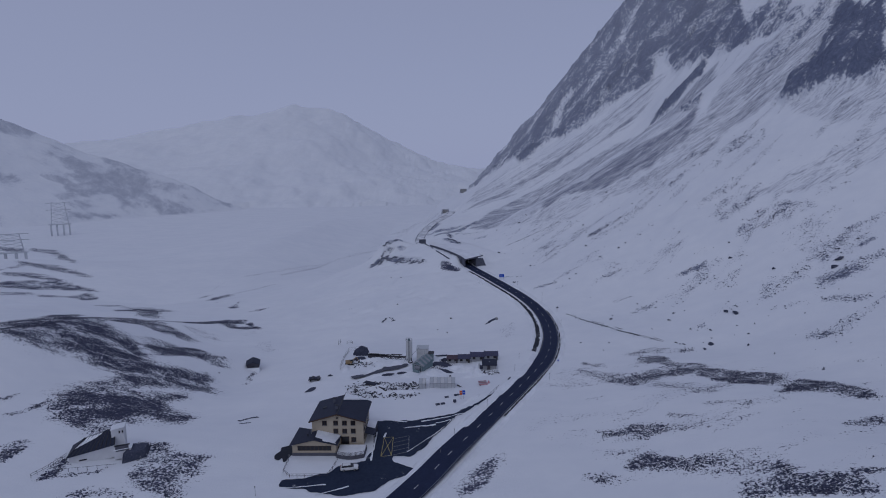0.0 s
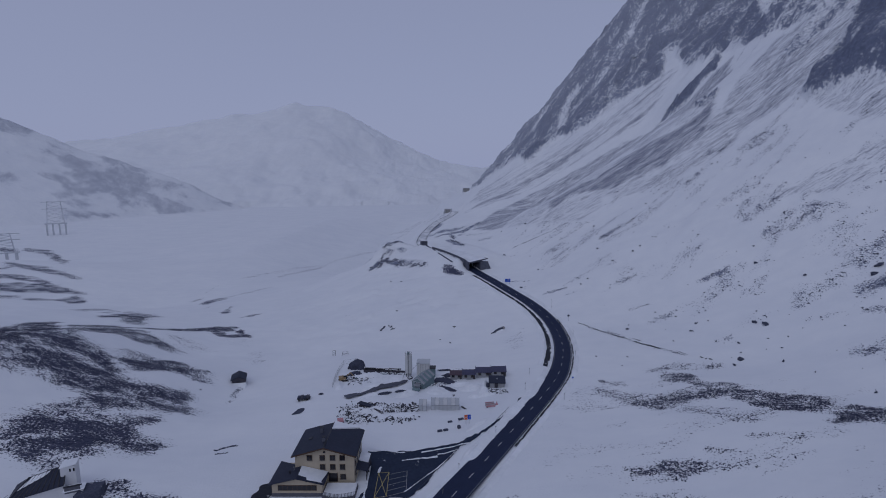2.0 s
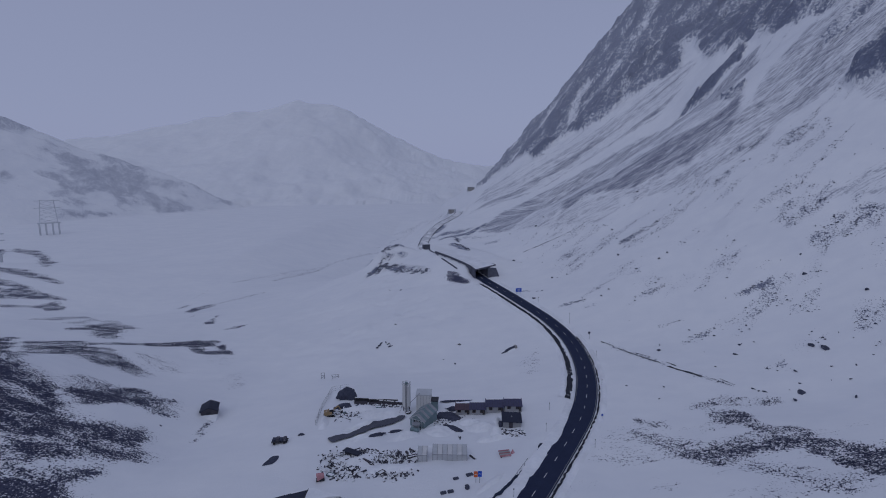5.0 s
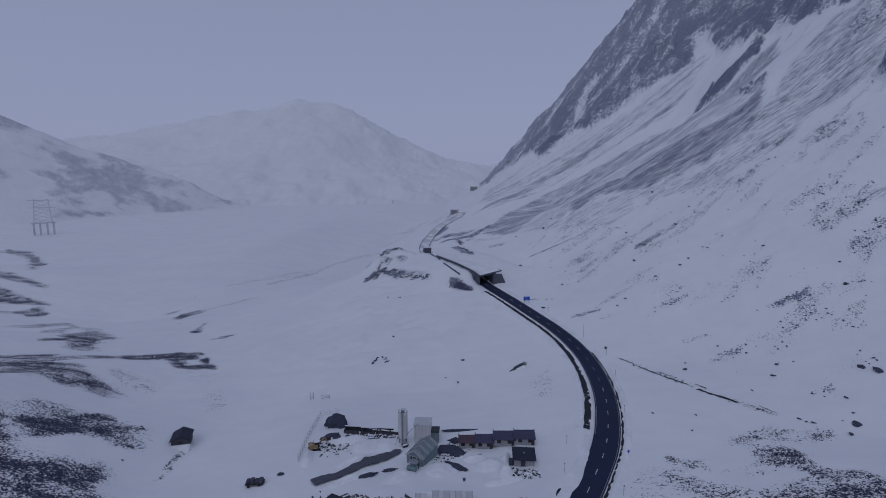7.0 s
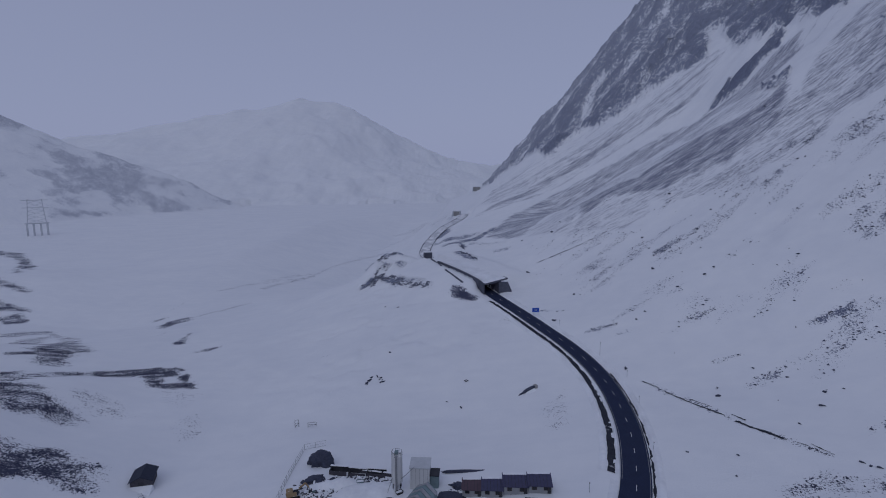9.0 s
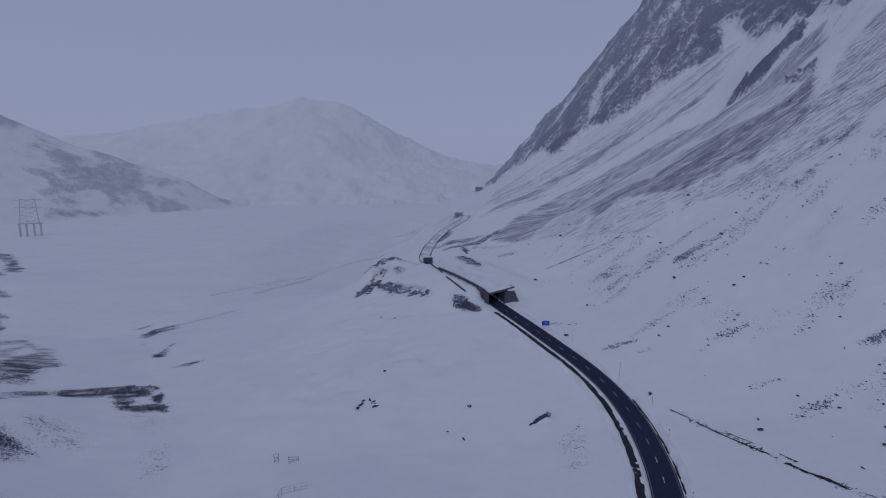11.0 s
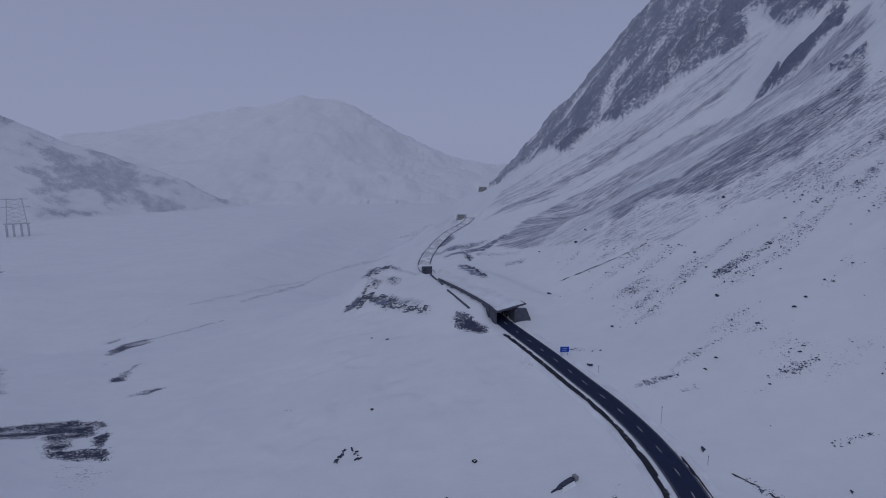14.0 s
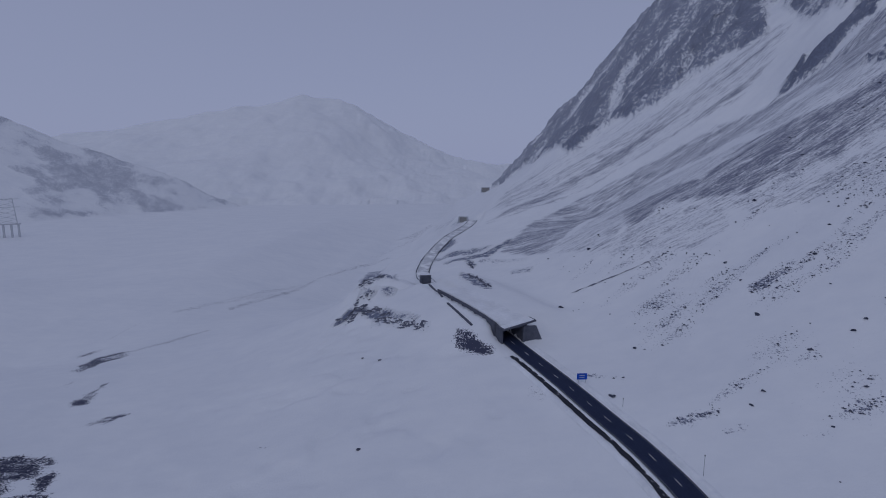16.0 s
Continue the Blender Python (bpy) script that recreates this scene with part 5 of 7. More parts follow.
part("roof", solid([(-5.6, 6.6, 2.35), (-5.6, -0.35, 2.35), (-2.2, 3.3, 5.2), (-4.8, 3.1, 2.1)], [(0, 1, 2), (0, 3, 1), (0, 2, 3), (1, 3, 2)]), M_ROOF, chapel)
for k in range(11):
    t = k / 10
    a = Vector(ROOFP[0][0]).lerp(Vector(ROOFP[0][1]), t)
    b = Vector(ROOFP[0][3]).lerp(Vector(ROOFP[0][2]), t)
    part("seam", rodded(a + Vector((0, 0, 0.03)), b + Vector((0, 0, 0.03)), 0.13, 6), M_DARKSTEEL, rf)
A_, B_, C2, D2 = (Vector(q) for q in ROOFP[0])
wedge = [A_.lerp(B_, u).lerp(D2.lerp(C2, u), w) + Vector((0, 0, 0.14)) for u, w in ((0.03, 0.42), (0.50, 0.74), (0.60, 0.93), (0.12, 0.93))]
part("roof_snow", slab([tuple(q) for q in wedge], 0.12), M_SNOW, chapel, "narrow wedge of snow below the ridge")
tw = part("tower", boxed(3.9, 6.8, 1.2, 4.2, 0, 6.9, 0.05), M_WHITEWALL, chapel)
part("tower_roof", slab([(3.75, 1.05, 6.95), (6.95, 1.05, 7.3), (6.95, 4.35, 7.3), (3.75, 4.35, 6.95)], 0.12), M_SNOW, tw)
for x in (5.6, 6.3):
    part("opening", boxed(x, x + 0.32, 1.13, 1.2, 5.7, 6.4), M_GLASS, tw)
part("window", boxed(-3.2, -1.5, -0.06, 0.02, 0.7, 1.05), M_GLASS, chapel, "low slit window")
part("porch_wall", boxed(4.6, 8.4, -1.4, 1.2, 0, 2.4), M_WHITEWALL, chapel)
part("porch_opening", boxed(5.0, 7.9, -1.47, -1.4, 2.0, 3.4), M_STONEWALL, chapel)
part("porch_frame", boxed(4.8, 8.2, -1.5, -1.2, 3.4, 3.65), M_DARKSTEEL, chapel)
part("porch_snow", boxed(4.5, 8.6, -1.6, 1.1, 2.4, 2.6, 0.06), M_SNOW, chapel)
part("retaining_wall", solid([(6.4, -3.4, -0.6), (11.6, -2.2, -0.6), (12.2, 1.6, -0.6), (8.4, 1.4, -0.6), (6.8, -3.0, 2.0), (11.4, -1.9, 1.6), (12.0, 1.5, 1.6), (8.4, 1.3, 2.2)],
     [(0, 1, 5, 4), (1, 2, 6, 5), (2, 3, 7, 6), (3, 0, 4, 7), (4, 5, 6, 7), (3, 2, 1, 0)]), M_ROCK, chapel, "dark rubble wall under the terrace")
rail_fence("chapel_fence", "wooden rail fence on the slope below the chapel", [(-97.5, 111.0), (-96.5, 115.2), (-96.0, 120.5)], 1.1, 1.5, 2)
rail_fence("chapel_fence", "wooden rail fence in front of the chapel", [(-93.4, 114.2), (-88.0, 116.3), (-82.0, 118.3)], 1.0, 1.9, 1)
rail_fence("chapel_fence", "wooden rail fence behind the chapel terrace", [(-82.6, 128.4), (-79.2, 128.2), (-76, 127.2)], 1.1, 1.4, 2)

# ---- dark hut in the meadow ----
hut = thing("hut", "small dark timber hut half buried in drifted snow", "hut", -84.8, 216.6, gz(-84.8, 216.6) - 0.2, 18)
hut.scale = (1.15, 1.15, 1.1)
part("wall", gable_prism(-2.2, 2.2, -2.6, 2.6, 0, 2.3, 3.3), M_WOOD, hut)
part("roof", slab([(-2.6, -3.0, 2.2), (0, -3.0, 3.5), (0, 3.0, 3.5), (-2.6, 3.0, 2.2)], 0.14), M_ROOF, hut)
part("roof", slab([(0, -3.0, 3.5), (2.6, -3.0, 2.2), (2.6, 3.0, 2.2), (0, 3.0, 3.5)], 0.14), M_ROOF, hut)
part("door", boxed(-0.6, 0.6, -2.66, -2.6, 0, 1.9), M_DARKSTEEL, hut)
part("snow_drift", solid([(-3.2, -5.6, -0.2), (2.2, -5.2, -0.2), (2.4, -2.7, 0.9), (-2.6, -2.7, 1.1)] + [(-3.0, -2.7, -0.4), (2.8, -2.7, -0.4)], [(0, 1, 2, 3), (3, 2, 5, 4), (0, 3, 4), (1, 5, 2), (0, 4, 5, 1)]), M_SNOW, hut)

# ---- builders' yard ----


def at_yard(x, y):
    return gz(x, y) - 0.1


silo = thing("cement_silo", "tall grey cylindrical cement silo with a railed top", "silo", -14.5, 205.3, at_yard(-14.5, 205.3))
part("shell", rodded((0, 0, 2.0), (0, 0, 8.9), 1.35, 28), M_SILO, silo)
part("hopper", rodded((0, 0, 0.5), (0, 0, 2.0), 0.25, 28, 1.35), M_SILO, silo)
part("dome", rodded((0, 0, 8.9), (0, 0, 9.2), 1.35, 28, 0.8), M_SILO, silo)
for k in range(4):
    a = radians(45 + 90 * k)
    part("leg", rodded((1.25 * math.cos(a), 1.25 * math.sin(a), 0), (1.25 * math.cos(a), 1.25 * math.sin(a), 2.6), 0.1, 8), M_DARKSTEEL, silo)
for k in range(10):
    a, b = radians(36 * k), radians(36 * (k + 1))
    part("guard_rail", rodded((1.3 * math.cos(a), 1.3 * math.sin(a), 9.9), (1.3 * math.cos(b), 1.3 * math.sin(b), 9.9), 0.035, 6), M_DARKSTEEL, silo)
    part("guard_post", rodded((1.3 * math.cos(a), 1.3 * math.sin(a), 8.9), (1.3 * math.cos(a), 1.3 * math.sin(a), 9.92), 0.035, 6), M_DARKSTEEL, silo)
part("filter", boxed(-0.5, 0.4, -0.4, 0.4, 9.2, 10.0, 0.08), M_TEAL, silo, "dust filter box")
part("ladder", boxed(-0.25, 0.25, -1.5, -1.38, 0.3, 9.6), M_STEEL, silo)
part("stay", rodded((1.0, -0.8, 3.0), (4.4, -2.0, 7.0), 0.08), M_STEEL, silo)
part("stay", rodded((-1.0, -0.8, 3.4), (-2.2, -2.4, 0.2), 0.06), M_STEEL, silo)

PLANT_H = 5.9
plant = thing("mixing_tower", "windowless pale grey metal tower of a concrete plant", "plant", -8.9, 207.3, at_yard(-8.9, 207.3), -2)
part("cladding", boxed(-2.4, 2.4, -2.2, 2.2, 0, PLANT_H, 0.05), M_SILO, plant)
part("roof", slab([(-2.55, -2.35, PLANT_H + 0.2), (2.55, -2.35, PLANT_H + 0.2), (2.55, 2.35, PLANT_H + 0.35), (-2.55, 2.35, PLANT_H + 0.35)], 0.2), M_SHEET, plant)
for k in range(5):
    x = -1.9 + 0.95 * k
    part("rib", boxed(x - 0.03, x + 0.03, -2.26, -2.2, 0, PLANT_H - 0.1), M_STEEL, plant)
part("side_cabin", boxed(2.45, 4.6, -1.4, 1.6, 0, 3.6, 0.05), M_TEAL, plant)
part("cabin_roof", boxed(2.4, 4.8, -1.6, 1.8, 3.6, 3.75), M_DARKSTEEL, plant)

belt = thing("conveyor_shed", "teal clad conveyor shed with pale striped roof sheets", "shed", -10.3, 192.9, at_yard(-10.3, 192.9), -30)
BW, BL, BE, BR, RISE = 2.5, 7.4, 2.5, 4.1, 1.0
P0 = [(-BW, 0, 0), (BW, 0, 0), (BW, 0, BE), (0, 0, BR), (-BW, 0, BE)]
P1 = [(-BW, BL, 0), (BW, BL, 0), (BW, BL, BE + RISE), (0, BL, BR + RISE), (-BW, BL, BE + RISE)]
part("cladding", solid(P0 + P1, [(0, 1, 2, 3, 4), (9, 8, 7, 6, 5), (0, 5, 6, 1), (1, 6, 7, 2), (2, 7, 8, 3), (3, 8, 9, 4), (4, 9, 5, 0)]), M_TEAL, belt)
for s in (-1, 1):
    for k in range(7):
        a, b = k / 7 + 0.012, (k + 1) / 7 - 0.012
        q = [(0, BL * a - 0.2, BR + 0.12 + RISE * a), (s * (BW + 0.3), BL * a - 0.2, BE - 0.06 + RISE * a), (s * (BW + 0.3), BL * b - 0.2, BE - 0.06 + RISE * b), (0, BL * b - 0.2, BR + 0.12 + RISE * b)]
        part("roof_sheet", slab(q if s < 0 else q[::-1], 0.08), M_TEAL if k % 2 else M_STEEL, belt)
    part("bargeboard", slab([(0, -0.28, BR + 0.14), (0, -0.2, BR + 0.14), (s * (BW + 0.32), -0.2, BE - 0.04), (s * (BW + 0.32), -0.28, BE - 0.04)], 0.22), M_SHEET, belt)
for x in (-1.7, -0.6, 0.6, 1.7):
    part("gable_post", boxed(x - 0.06, x + 0.06, -0.06, 0, 0, 2.6), M_SHEET, belt)
part("gable_beam", boxed(-BW, BW, -0.08, -0.062, 2.45, 2.6), M_SHEET, belt)
part("gable_window", boxed(-1.2, 1.2, -0.05, 0.0, 1.5, 2.3), M_GLASS, belt)

mixer = thing("mixer_hopper", "grey steel feed hopper and mixer with pipes, dusted with snow", "machine", -10.6, 190.3, at_yard(-10.6, 190.3), -25)
part("bin", rodded((0, 0.4, 1.0), (0, 0.4, 2.4), 0.6, 16, 1.3), M_STEEL, mixer)
part("drum", rodded((-1.2, -0.5, 0.9), (1.2, -0.5, 0.9), 0.7, 16), M_TEAL, mixer)
for x in (-1.1, 1.1):
    for y in (-0.4, 1.1):
        part("leg", boxed(x - 0.08, x + 0.08, y - 0.08, y + 0.08, 0, 1.4), M_DARKSTEEL, mixer)
part("pipe", rodded((0, -0.6, 0.4), (0.2, -3.0, 0.3), 0.2, 10), M_STEEL, mixer)
part("arm", rodded((-1.8, -1.8, 0.6), (1.6, -1.9, 0.8), 0.12, 8), M_STEEL, mixer)


M_CABIN = surface("grey_cabin_panels", (0.22, 0.23, 0.25), (0.36, 0.37, 0.39), 0.8, 0.7, 0, 0, (1, 1, 0.3))


def site_unit(x, y, w, d, h, turn, roof, label, zoff=0.0, windows=2):
    ob = thing("site_cabin", label, "cabin", x, y, at_yard(x, y) + zoff, turn, "site cabins in a row")
    part("wall", boxed(-w / 2, w / 2, 0, d, 0, h), M_CABIN, ob)
    rf_ = part("roof", slab([(-w / 2 - 0.25, -0.5, h + 0.08), (w / 2 + 0.2, -0.5, h + 0.08), (w / 2 + 0.2, d + 0.3, h + 0.75), (-w / 2 - 0.25, d + 0.3, h + 0.75)], 0.16), roof, ob, "weathered metal roof")
    for k in range(int(w / 0.8)):
        xx = -w / 2 + 0.4 + 0.8 * k
        part("seam", slab([(xx - 0.04, -0.5, h + 0.12), (xx + 0.04, -0.5, h + 0.12), (xx + 0.04, d + 0.3, h + 0.79), (xx - 0.04, d + 0.3, h + 0.79)], 0.05), M_DARKSTEEL, rf_)
    part("roof_snow", slab([(-w / 2, d - 0.5, h + 0.70), (w / 2, d - 0.2, h + 0.74), (w / 2 + 0.1, d + 0.3, h + 0.82), (-w / 2 - 0.1, d + 0.3, h + 0.82)], 0.07), M_SNOW, rf_)
    for k in range(windows):
        xx = -w / 2 + (k + 0.5) * w / windows
        win = part("window", boxed(xx - 0.55, xx + 0.55, -0.06, 0, 1.0, 2.0), M_FRAME, ob)
        part("pane", boxed(xx - 0.47, xx + 0.47, -0.08, -0.061, 1.08, 1.92), M_GLASS, win)
    part("door", boxed(w / 2 - 1.0, w / 2 - 0.2, -0.05, 0, 0.05, 2.0), M_DARKSTEEL, ob)
    return ob


site_unit(3.7, 201.6, 4.6, 3.2, 2.1, -3, M_REDROOF, "small grey site cabin with a rusty red roof", 0, 2)
site_unit(8.5, 201.0, 4.9, 3.6, 2.3, -3, M_PURPLE, "grey site cabin with a dark plum metal roof")
site_unit(14.0, 201.4, 5.8, 3.9, 2.3, -3, M_PURPLE, "wide grey site cabin with a plum metal roof")
site_unit(19.7, 201.2, 5.4, 3.9, 2.2, -3, M_PURPLE, "grey site cabin with plum roof at the row's end")
shed = thing("store_shed", "pale store shed under a nearly black sloping roof", "shed", 18.0, 190.8, at_yard(18.0, 190.8), -4)
part("wall", boxed(-2.6, 2.6, 0, 4.2, 0, 2.0), M_CABIN, shed)
part("roof", slab([(-3.0, -0.5, 2.15), (3.0, -0.5, 2.15), (3.0, 4.6, 2.9), (-3.0, 4.6, 2.9)], 0.16), M_ROOF, shed)
part("vent", boxed(-0.2, 0.2, 2.0, 2.4, 2.3, 2.75), M_STEEL, shed)
part("door", boxed(-0.9, 0.3, -0.05, 0.0, 0, 1.9), M_WOOD, shed)
part("log_stack", boxed(-3.9, -2.65, 0.2, 2.2, 0, 1.2, 0.2), M_GRAVEL, shed)


def frame_tent(x, y, w, d, h, turn, label, bays):
    ob = thing("tarpaulin_shelter", label, "shelter", x, y, at_yard(x, y), turn)
    part("wall_sheet", boxed(-w / 2, w / 2, 0, 0.06, 0, h), M_SHEET, ob)
    part("wall_sheet", boxed(-w / 2, w / 2, d - 0.06, d, 0, h), M_SHEET, ob)
    part("wall_sheet", boxed(-w / 2, -w / 2 + 0.06, 0.06, d - 0.06, 0, h), M_SHEET, ob)
    part("wall_sheet", boxed(w / 2 - 0.06, w / 2, 0.06, d - 0.06, 0, h), M_SHEET, ob)
    for k in range(bays):
        a, b = -w / 2 + w * k / bays, -w / 2 + w * (k + 1) / bays
        part("roof_sheet", slab([(a + 0.05, -0.1, h + 0.1), (b - 0.05, -0.1, h + 0.1), (b - 0.05, d + 0.1, h + 0.85), (a + 0.05, d + 0.1, h + 0.85)], 0.05), M_SILO if k % 2 else M_SHEET, ob)
    for k in range(bays + 1):
        a = -w / 2 + w * k / bays
        part("frame_post", boxed(a - 0.06, a + 0.06, -0.09, -0.005, 0, h + 0.15), M_STEEL, ob)
        part("rafter", rodded((a, -0.1, h + 0.14), (a, d + 0.1, h + 0.9), 0.05, 6), M_STEEL, ob)
    part("eave_beam", boxed(-w / 2, w / 2, -0.13, -0.03, h - 0.02, h + 0.09), M_STEEL, ob)


frame_tent(-0.5, 171.8, 9.0, 3.6, 1.9, -1, "long white tarpaulin shelter on a steel frame", 7)
frame_tent(-7.65, 171.3, 2.4, 3.0, 2.0, -1, "small white tarpaulin shelter on a steel frame", 2)


def mound(name, label, x, y, rx, ry, h, mat, seed, turn=0, group=""):
    """A heap with a rough surface."""
    bm = bmesh.new()
    bmesh.ops.create_icosphere(bm, subdivisions=4, radius=1)
    for q in bm.verts:
        n = 0.85 + (0.16 if mat == M_SNOW else 0.42) * noise.fractal(q.co * (0.9 if mat == M_SNOW else 1.6) + Vector((seed * 7.1, 0, 0)), 1.0, 2.1, 2 if mat == M_SNOW else 4)
        q.co = Vector((q.co.x * rx * n, q.co.y * ry * n, max(q.co.z, -0.15) * h * (0.9 + 0.3 * n)))
    for face in bm.faces:
        face.smooth = True
    ob = part(name, bm, mat)
    ob.matrix_world = pose(x, y, gz(x, y) - 0.05, 0, 0, turn)
    return tagged(ob, label, "heap", group)


def drifted(label, x, y, rx, ry, h, seed, turn=0):
    """A heap of snow that runs out into the ground."""
    c, s_ = math.cos(radians(turn)), math.sin(radians(turn))
    rr, aa = np.meshgrid(np.linspace(0, 1, 13), np.linspace(0, 2 * math.pi, 33)[:-1], indexing="ij")
    u, w = rr * np.cos(aa) * rx, rr * np.sin(aa) * ry
    px, py = x + u * c - w * s_, y + u * s_ + w * c
    z = land(px, py)[0] + h * (1 - rr ** 2) ** 1.5 * (0.55 + 0.9 * fbm(px / 1.6, py / 1.6, 3, seed)) - 0.03 - 0.12 * rr ** 4
    v = np.stack([px, py, z], -1).reshape(-1, 3).tolist()
    f = [(i * 32 + j, (i + 1) * 32 + j, (i + 1) * 32 + (j + 1) % 32, i * 32 + (j + 1) % 32) for i in range(12) for j in range(32)]
    ob = mesh_from("snow_mound", v, f, M_SNOW, label, "heap", "")
    for q in ob.data.polygons:
        q.use_smooth = True


mound("gravel_heap", "tall dark gravel heap at the yard's edge", -36.5, 218.0, 3.7, 2.8, 3.6, M_GRAVEL, 1)
yard_wall = thing("bay_wall", "long low dark timber wall behind the aggregate bays", "wall", -33.2, 214.6, at_yard(-33.2, 214.6), -13)
for k in range(6):
    part("panel", boxed(2.9 * k, 2.9 * k + 2.8, 0, 0.3, -0.6, 1.3 + 0.12 * (k % 3)), M_WOOD if k % 2 else M_DARKSTEEL, yard_wall)
    part("snow_cap", boxed(2.9 * k + 0.3 * (k % 2), 2.9 * k + 2.7, -0.1, 0.42, 1.3 + 0.12 * (k % 3), 1.46 + 0.12 * (k % 3), 0.05), M_SNOW, yard_wall)
mound("gravel_heap", "low dark spoil heap with snow on it", -36.0, 208.5, 3.2, 1.8, 1.1, M_GRAVEL, 2, 30)
mound("gravel_heap", "small dark spoil heap showing through snow", -31.5, 208.0, 1.6, 1.0, 0.9, M_GRAVEL, 3, 50)
mound("spoil_bank", "dark spoil spread beside the mixing tower", -0.6, 200.8, 4.6, 3.2, 0.9, M_GRAVEL, 4, -20)
mound("spoil_bank", "long dark spoil bank in the snow", 0.4, 192.3, 4.4, 1.3, 0.6, M_GRAVEL, 5, -35)
mound("spoil_bank", "dark spoil behind the cabins", 1.5, 206.0, 3.5, 1.6, 0.8, M_GRAVEL, 6, -20)
RAMP = [(-35.8, 184.2), (-33.6, 181.8), (-29.6, 184.7), (-24.3, 189.8), (-17.5, 195.7), (-14.6, 199.6), (-17.0, 200.6), (-23.3, 195.4), (-29.2, 189.6), (-34.0, 185.8)]
draped("gravel_ramp", RAMP, 0.4, 0.42, M_RAMP, "long ramp of bare dark gravel across the yard", "gravel", 0.5)
drifted("snow ridge ploughed along the lower side of the ramp", -26.5, 184.8, 9.5, 1.6, 0.9, 21, 38)
drifted("snow ridge ploughed along the upper side of the ramp", -27.0, 194.6, 9.0, 1.8, 0.8, 22, 38)
mound("spoil_bank", "broken dark spoil below the gravel ramp", -22.3, 186.6, 3.4, 0.8, 0.7, M_GRAVEL, 17, 30)
mound("spoil_bank", "broken dark spoil below the gravel ramp", -16.4, 190.4, 2.2, 0.6, 0.6, M_GRAVEL, 18, 10)
drifted("ploughed heap of snow in the yard", -21.5, 203.5, 9.8, 5.3, 1.1, 8, 10)
drifted("ploughed heap of snow by the shed", 9.5, 192.5, 5.8, 3.9, 1.3, 9, 10)
drifted("ploughed heap of snow before the conveyor", -3.5, 190.5, 5.1, 4.6, 1.1, 10, 0)
drifted("ploughed snow bank beside the store shed", 13.0, 188.2, 2.3, 3.7, 1.5, 11, 0)
drifted("ploughed snow bank before the site cabins", 6.0, 195.8, 4.0, 2.2, 1.3, 12, -10)
drifted("ploughed snow bank at the end of the cabins", 13.6, 195.0, 1.6, 3.6, 1.5, 13, -15)
drifted("heap of snow behind the tents", -4.0, 178.0, 7.0, 2.4, 1.2, 14, 8)
drifted("heap of snow over buried stores", -14.0, 186.0, 6.0, 2.6, 1.3, 15, 30)
drifted("rough snow under the scrap stores", -24.5, 172.5, 9.0, 4.4, 0.9, 23, 4)
drifted("rough snow under the stacked stores", -15.0, 168.0, 8.0, 3.6, 0.7, 24, 0)
drifted("ploughed snow rim round the yard", -39.5, 196.0, 2.0, 6.0, 1.0, 25, 8)
drifted("ploughed snow rim before the shed", 12.0, 184.0, 6.5, 1.7, 1.1, 26, 20)
drifted("heap of snow over buried aggregate", -30.0, 206.5, 7.5, 2.6, 1.4, 16, 12)
drifted("snow bank beside the forecourt lane", 9.0, 160.5, 6.0, 1.4, 0.8, 17, 47)
drifted("snow bank between lane and road", 6.5, 145.5, 6.5, 1.3, 0.9, 18, 58)
drifted("snow bank between forecourt and road", -6.0, 124.0, 3.4, 1.6, 0.9, 19, 50)
mound("spoil_bank", "thin line of spoil behind the yard", 4, 213.5, 9.5, 0.7, 0.35, M_GRAVEL, 12, 3)

for k, (x, y, w, h) in enumerate(((-30.5, 212.4, 4.6, 1.6), (-25.5, 211.8, 4.4, 1.3), (-20.6, 211.3, 5.0, 1.5))):
    ob = thing("aggregate_bay", "dark steel and timber aggregate bay topped with snow", "bay", x, y, at_yard(x, y), -5, "aggregate bays")
    part("back_wall", boxed(-w / 2, w / 2, 0.9, 1.1, 0, h), M_DARKSTEEL, ob)
    part("side_wall", boxed(-w / 2, -w / 2 + 0.2, -0.9, 0.9, 0, h * 0.85), M_DARKSTEEL, ob)
    part("front_board", boxed(-w / 2 + 0.25, w / 2, -0.95, -0.85, 0, h * 0.8), M_WOOD, ob)
    part("snow_cap", boxed(-w / 2 - 0.1, w / 2, 0.8, 1.2, h, h + 0.18, 0.05), M_SNOW, ob)

digger = thing("excavator", "yellow tracked excavator under snow at the yard fence", "excavator", -38.9, 201.0, at_yard(-38.9, 201.0), 20)
for s in (-1, 1):
    tr = part("track", boxed(-1.6, 1.6, s * 1.0 - 0.25, s * 1.0 + 0.25, 0, 0.75, 0.2), M_TYRE, digger)
part("body", boxed(-1.5, 0.9, -1.1, 1.1, 0.8, 1.9, 0.12), M_MACHINE, digger)
part("cab", boxed(0.1, 1.3, -1.0, 0.1, 0.9, 2.6, 0.1), M_GLASS, digger)
part("cab_roof", boxed(0.0, 1.4, -1.1, 0.2, 2.6, 2.75, 0.04), M_SNOW, digger)
part("boom", rodded((1.0, 0.4, 1.4), (3.0, 0.4, 2.9), 0.22, 8), M_MACHINE, digger)
part("stick", rodded((3.0, 0.4, 2.9), (4.1, 0.4, 1.0), 0.17, 8), M_MACHINE, digger)
part("bucket", boxed(3.7, 4.5, 0.0, 0.8, 0.2, 0.95, 0.1), M_DARKSTEEL, digger)
rail_fence("site_fence", "leaning steel mesh fence along the yard's edge", [(-41.6, 195.0), (-42.6, 206), (-43.6, 218), (-44.4, 229), (-38.5, 231)], 1.8, 2.6, 3, "fences", M_STEEL, 0.045)

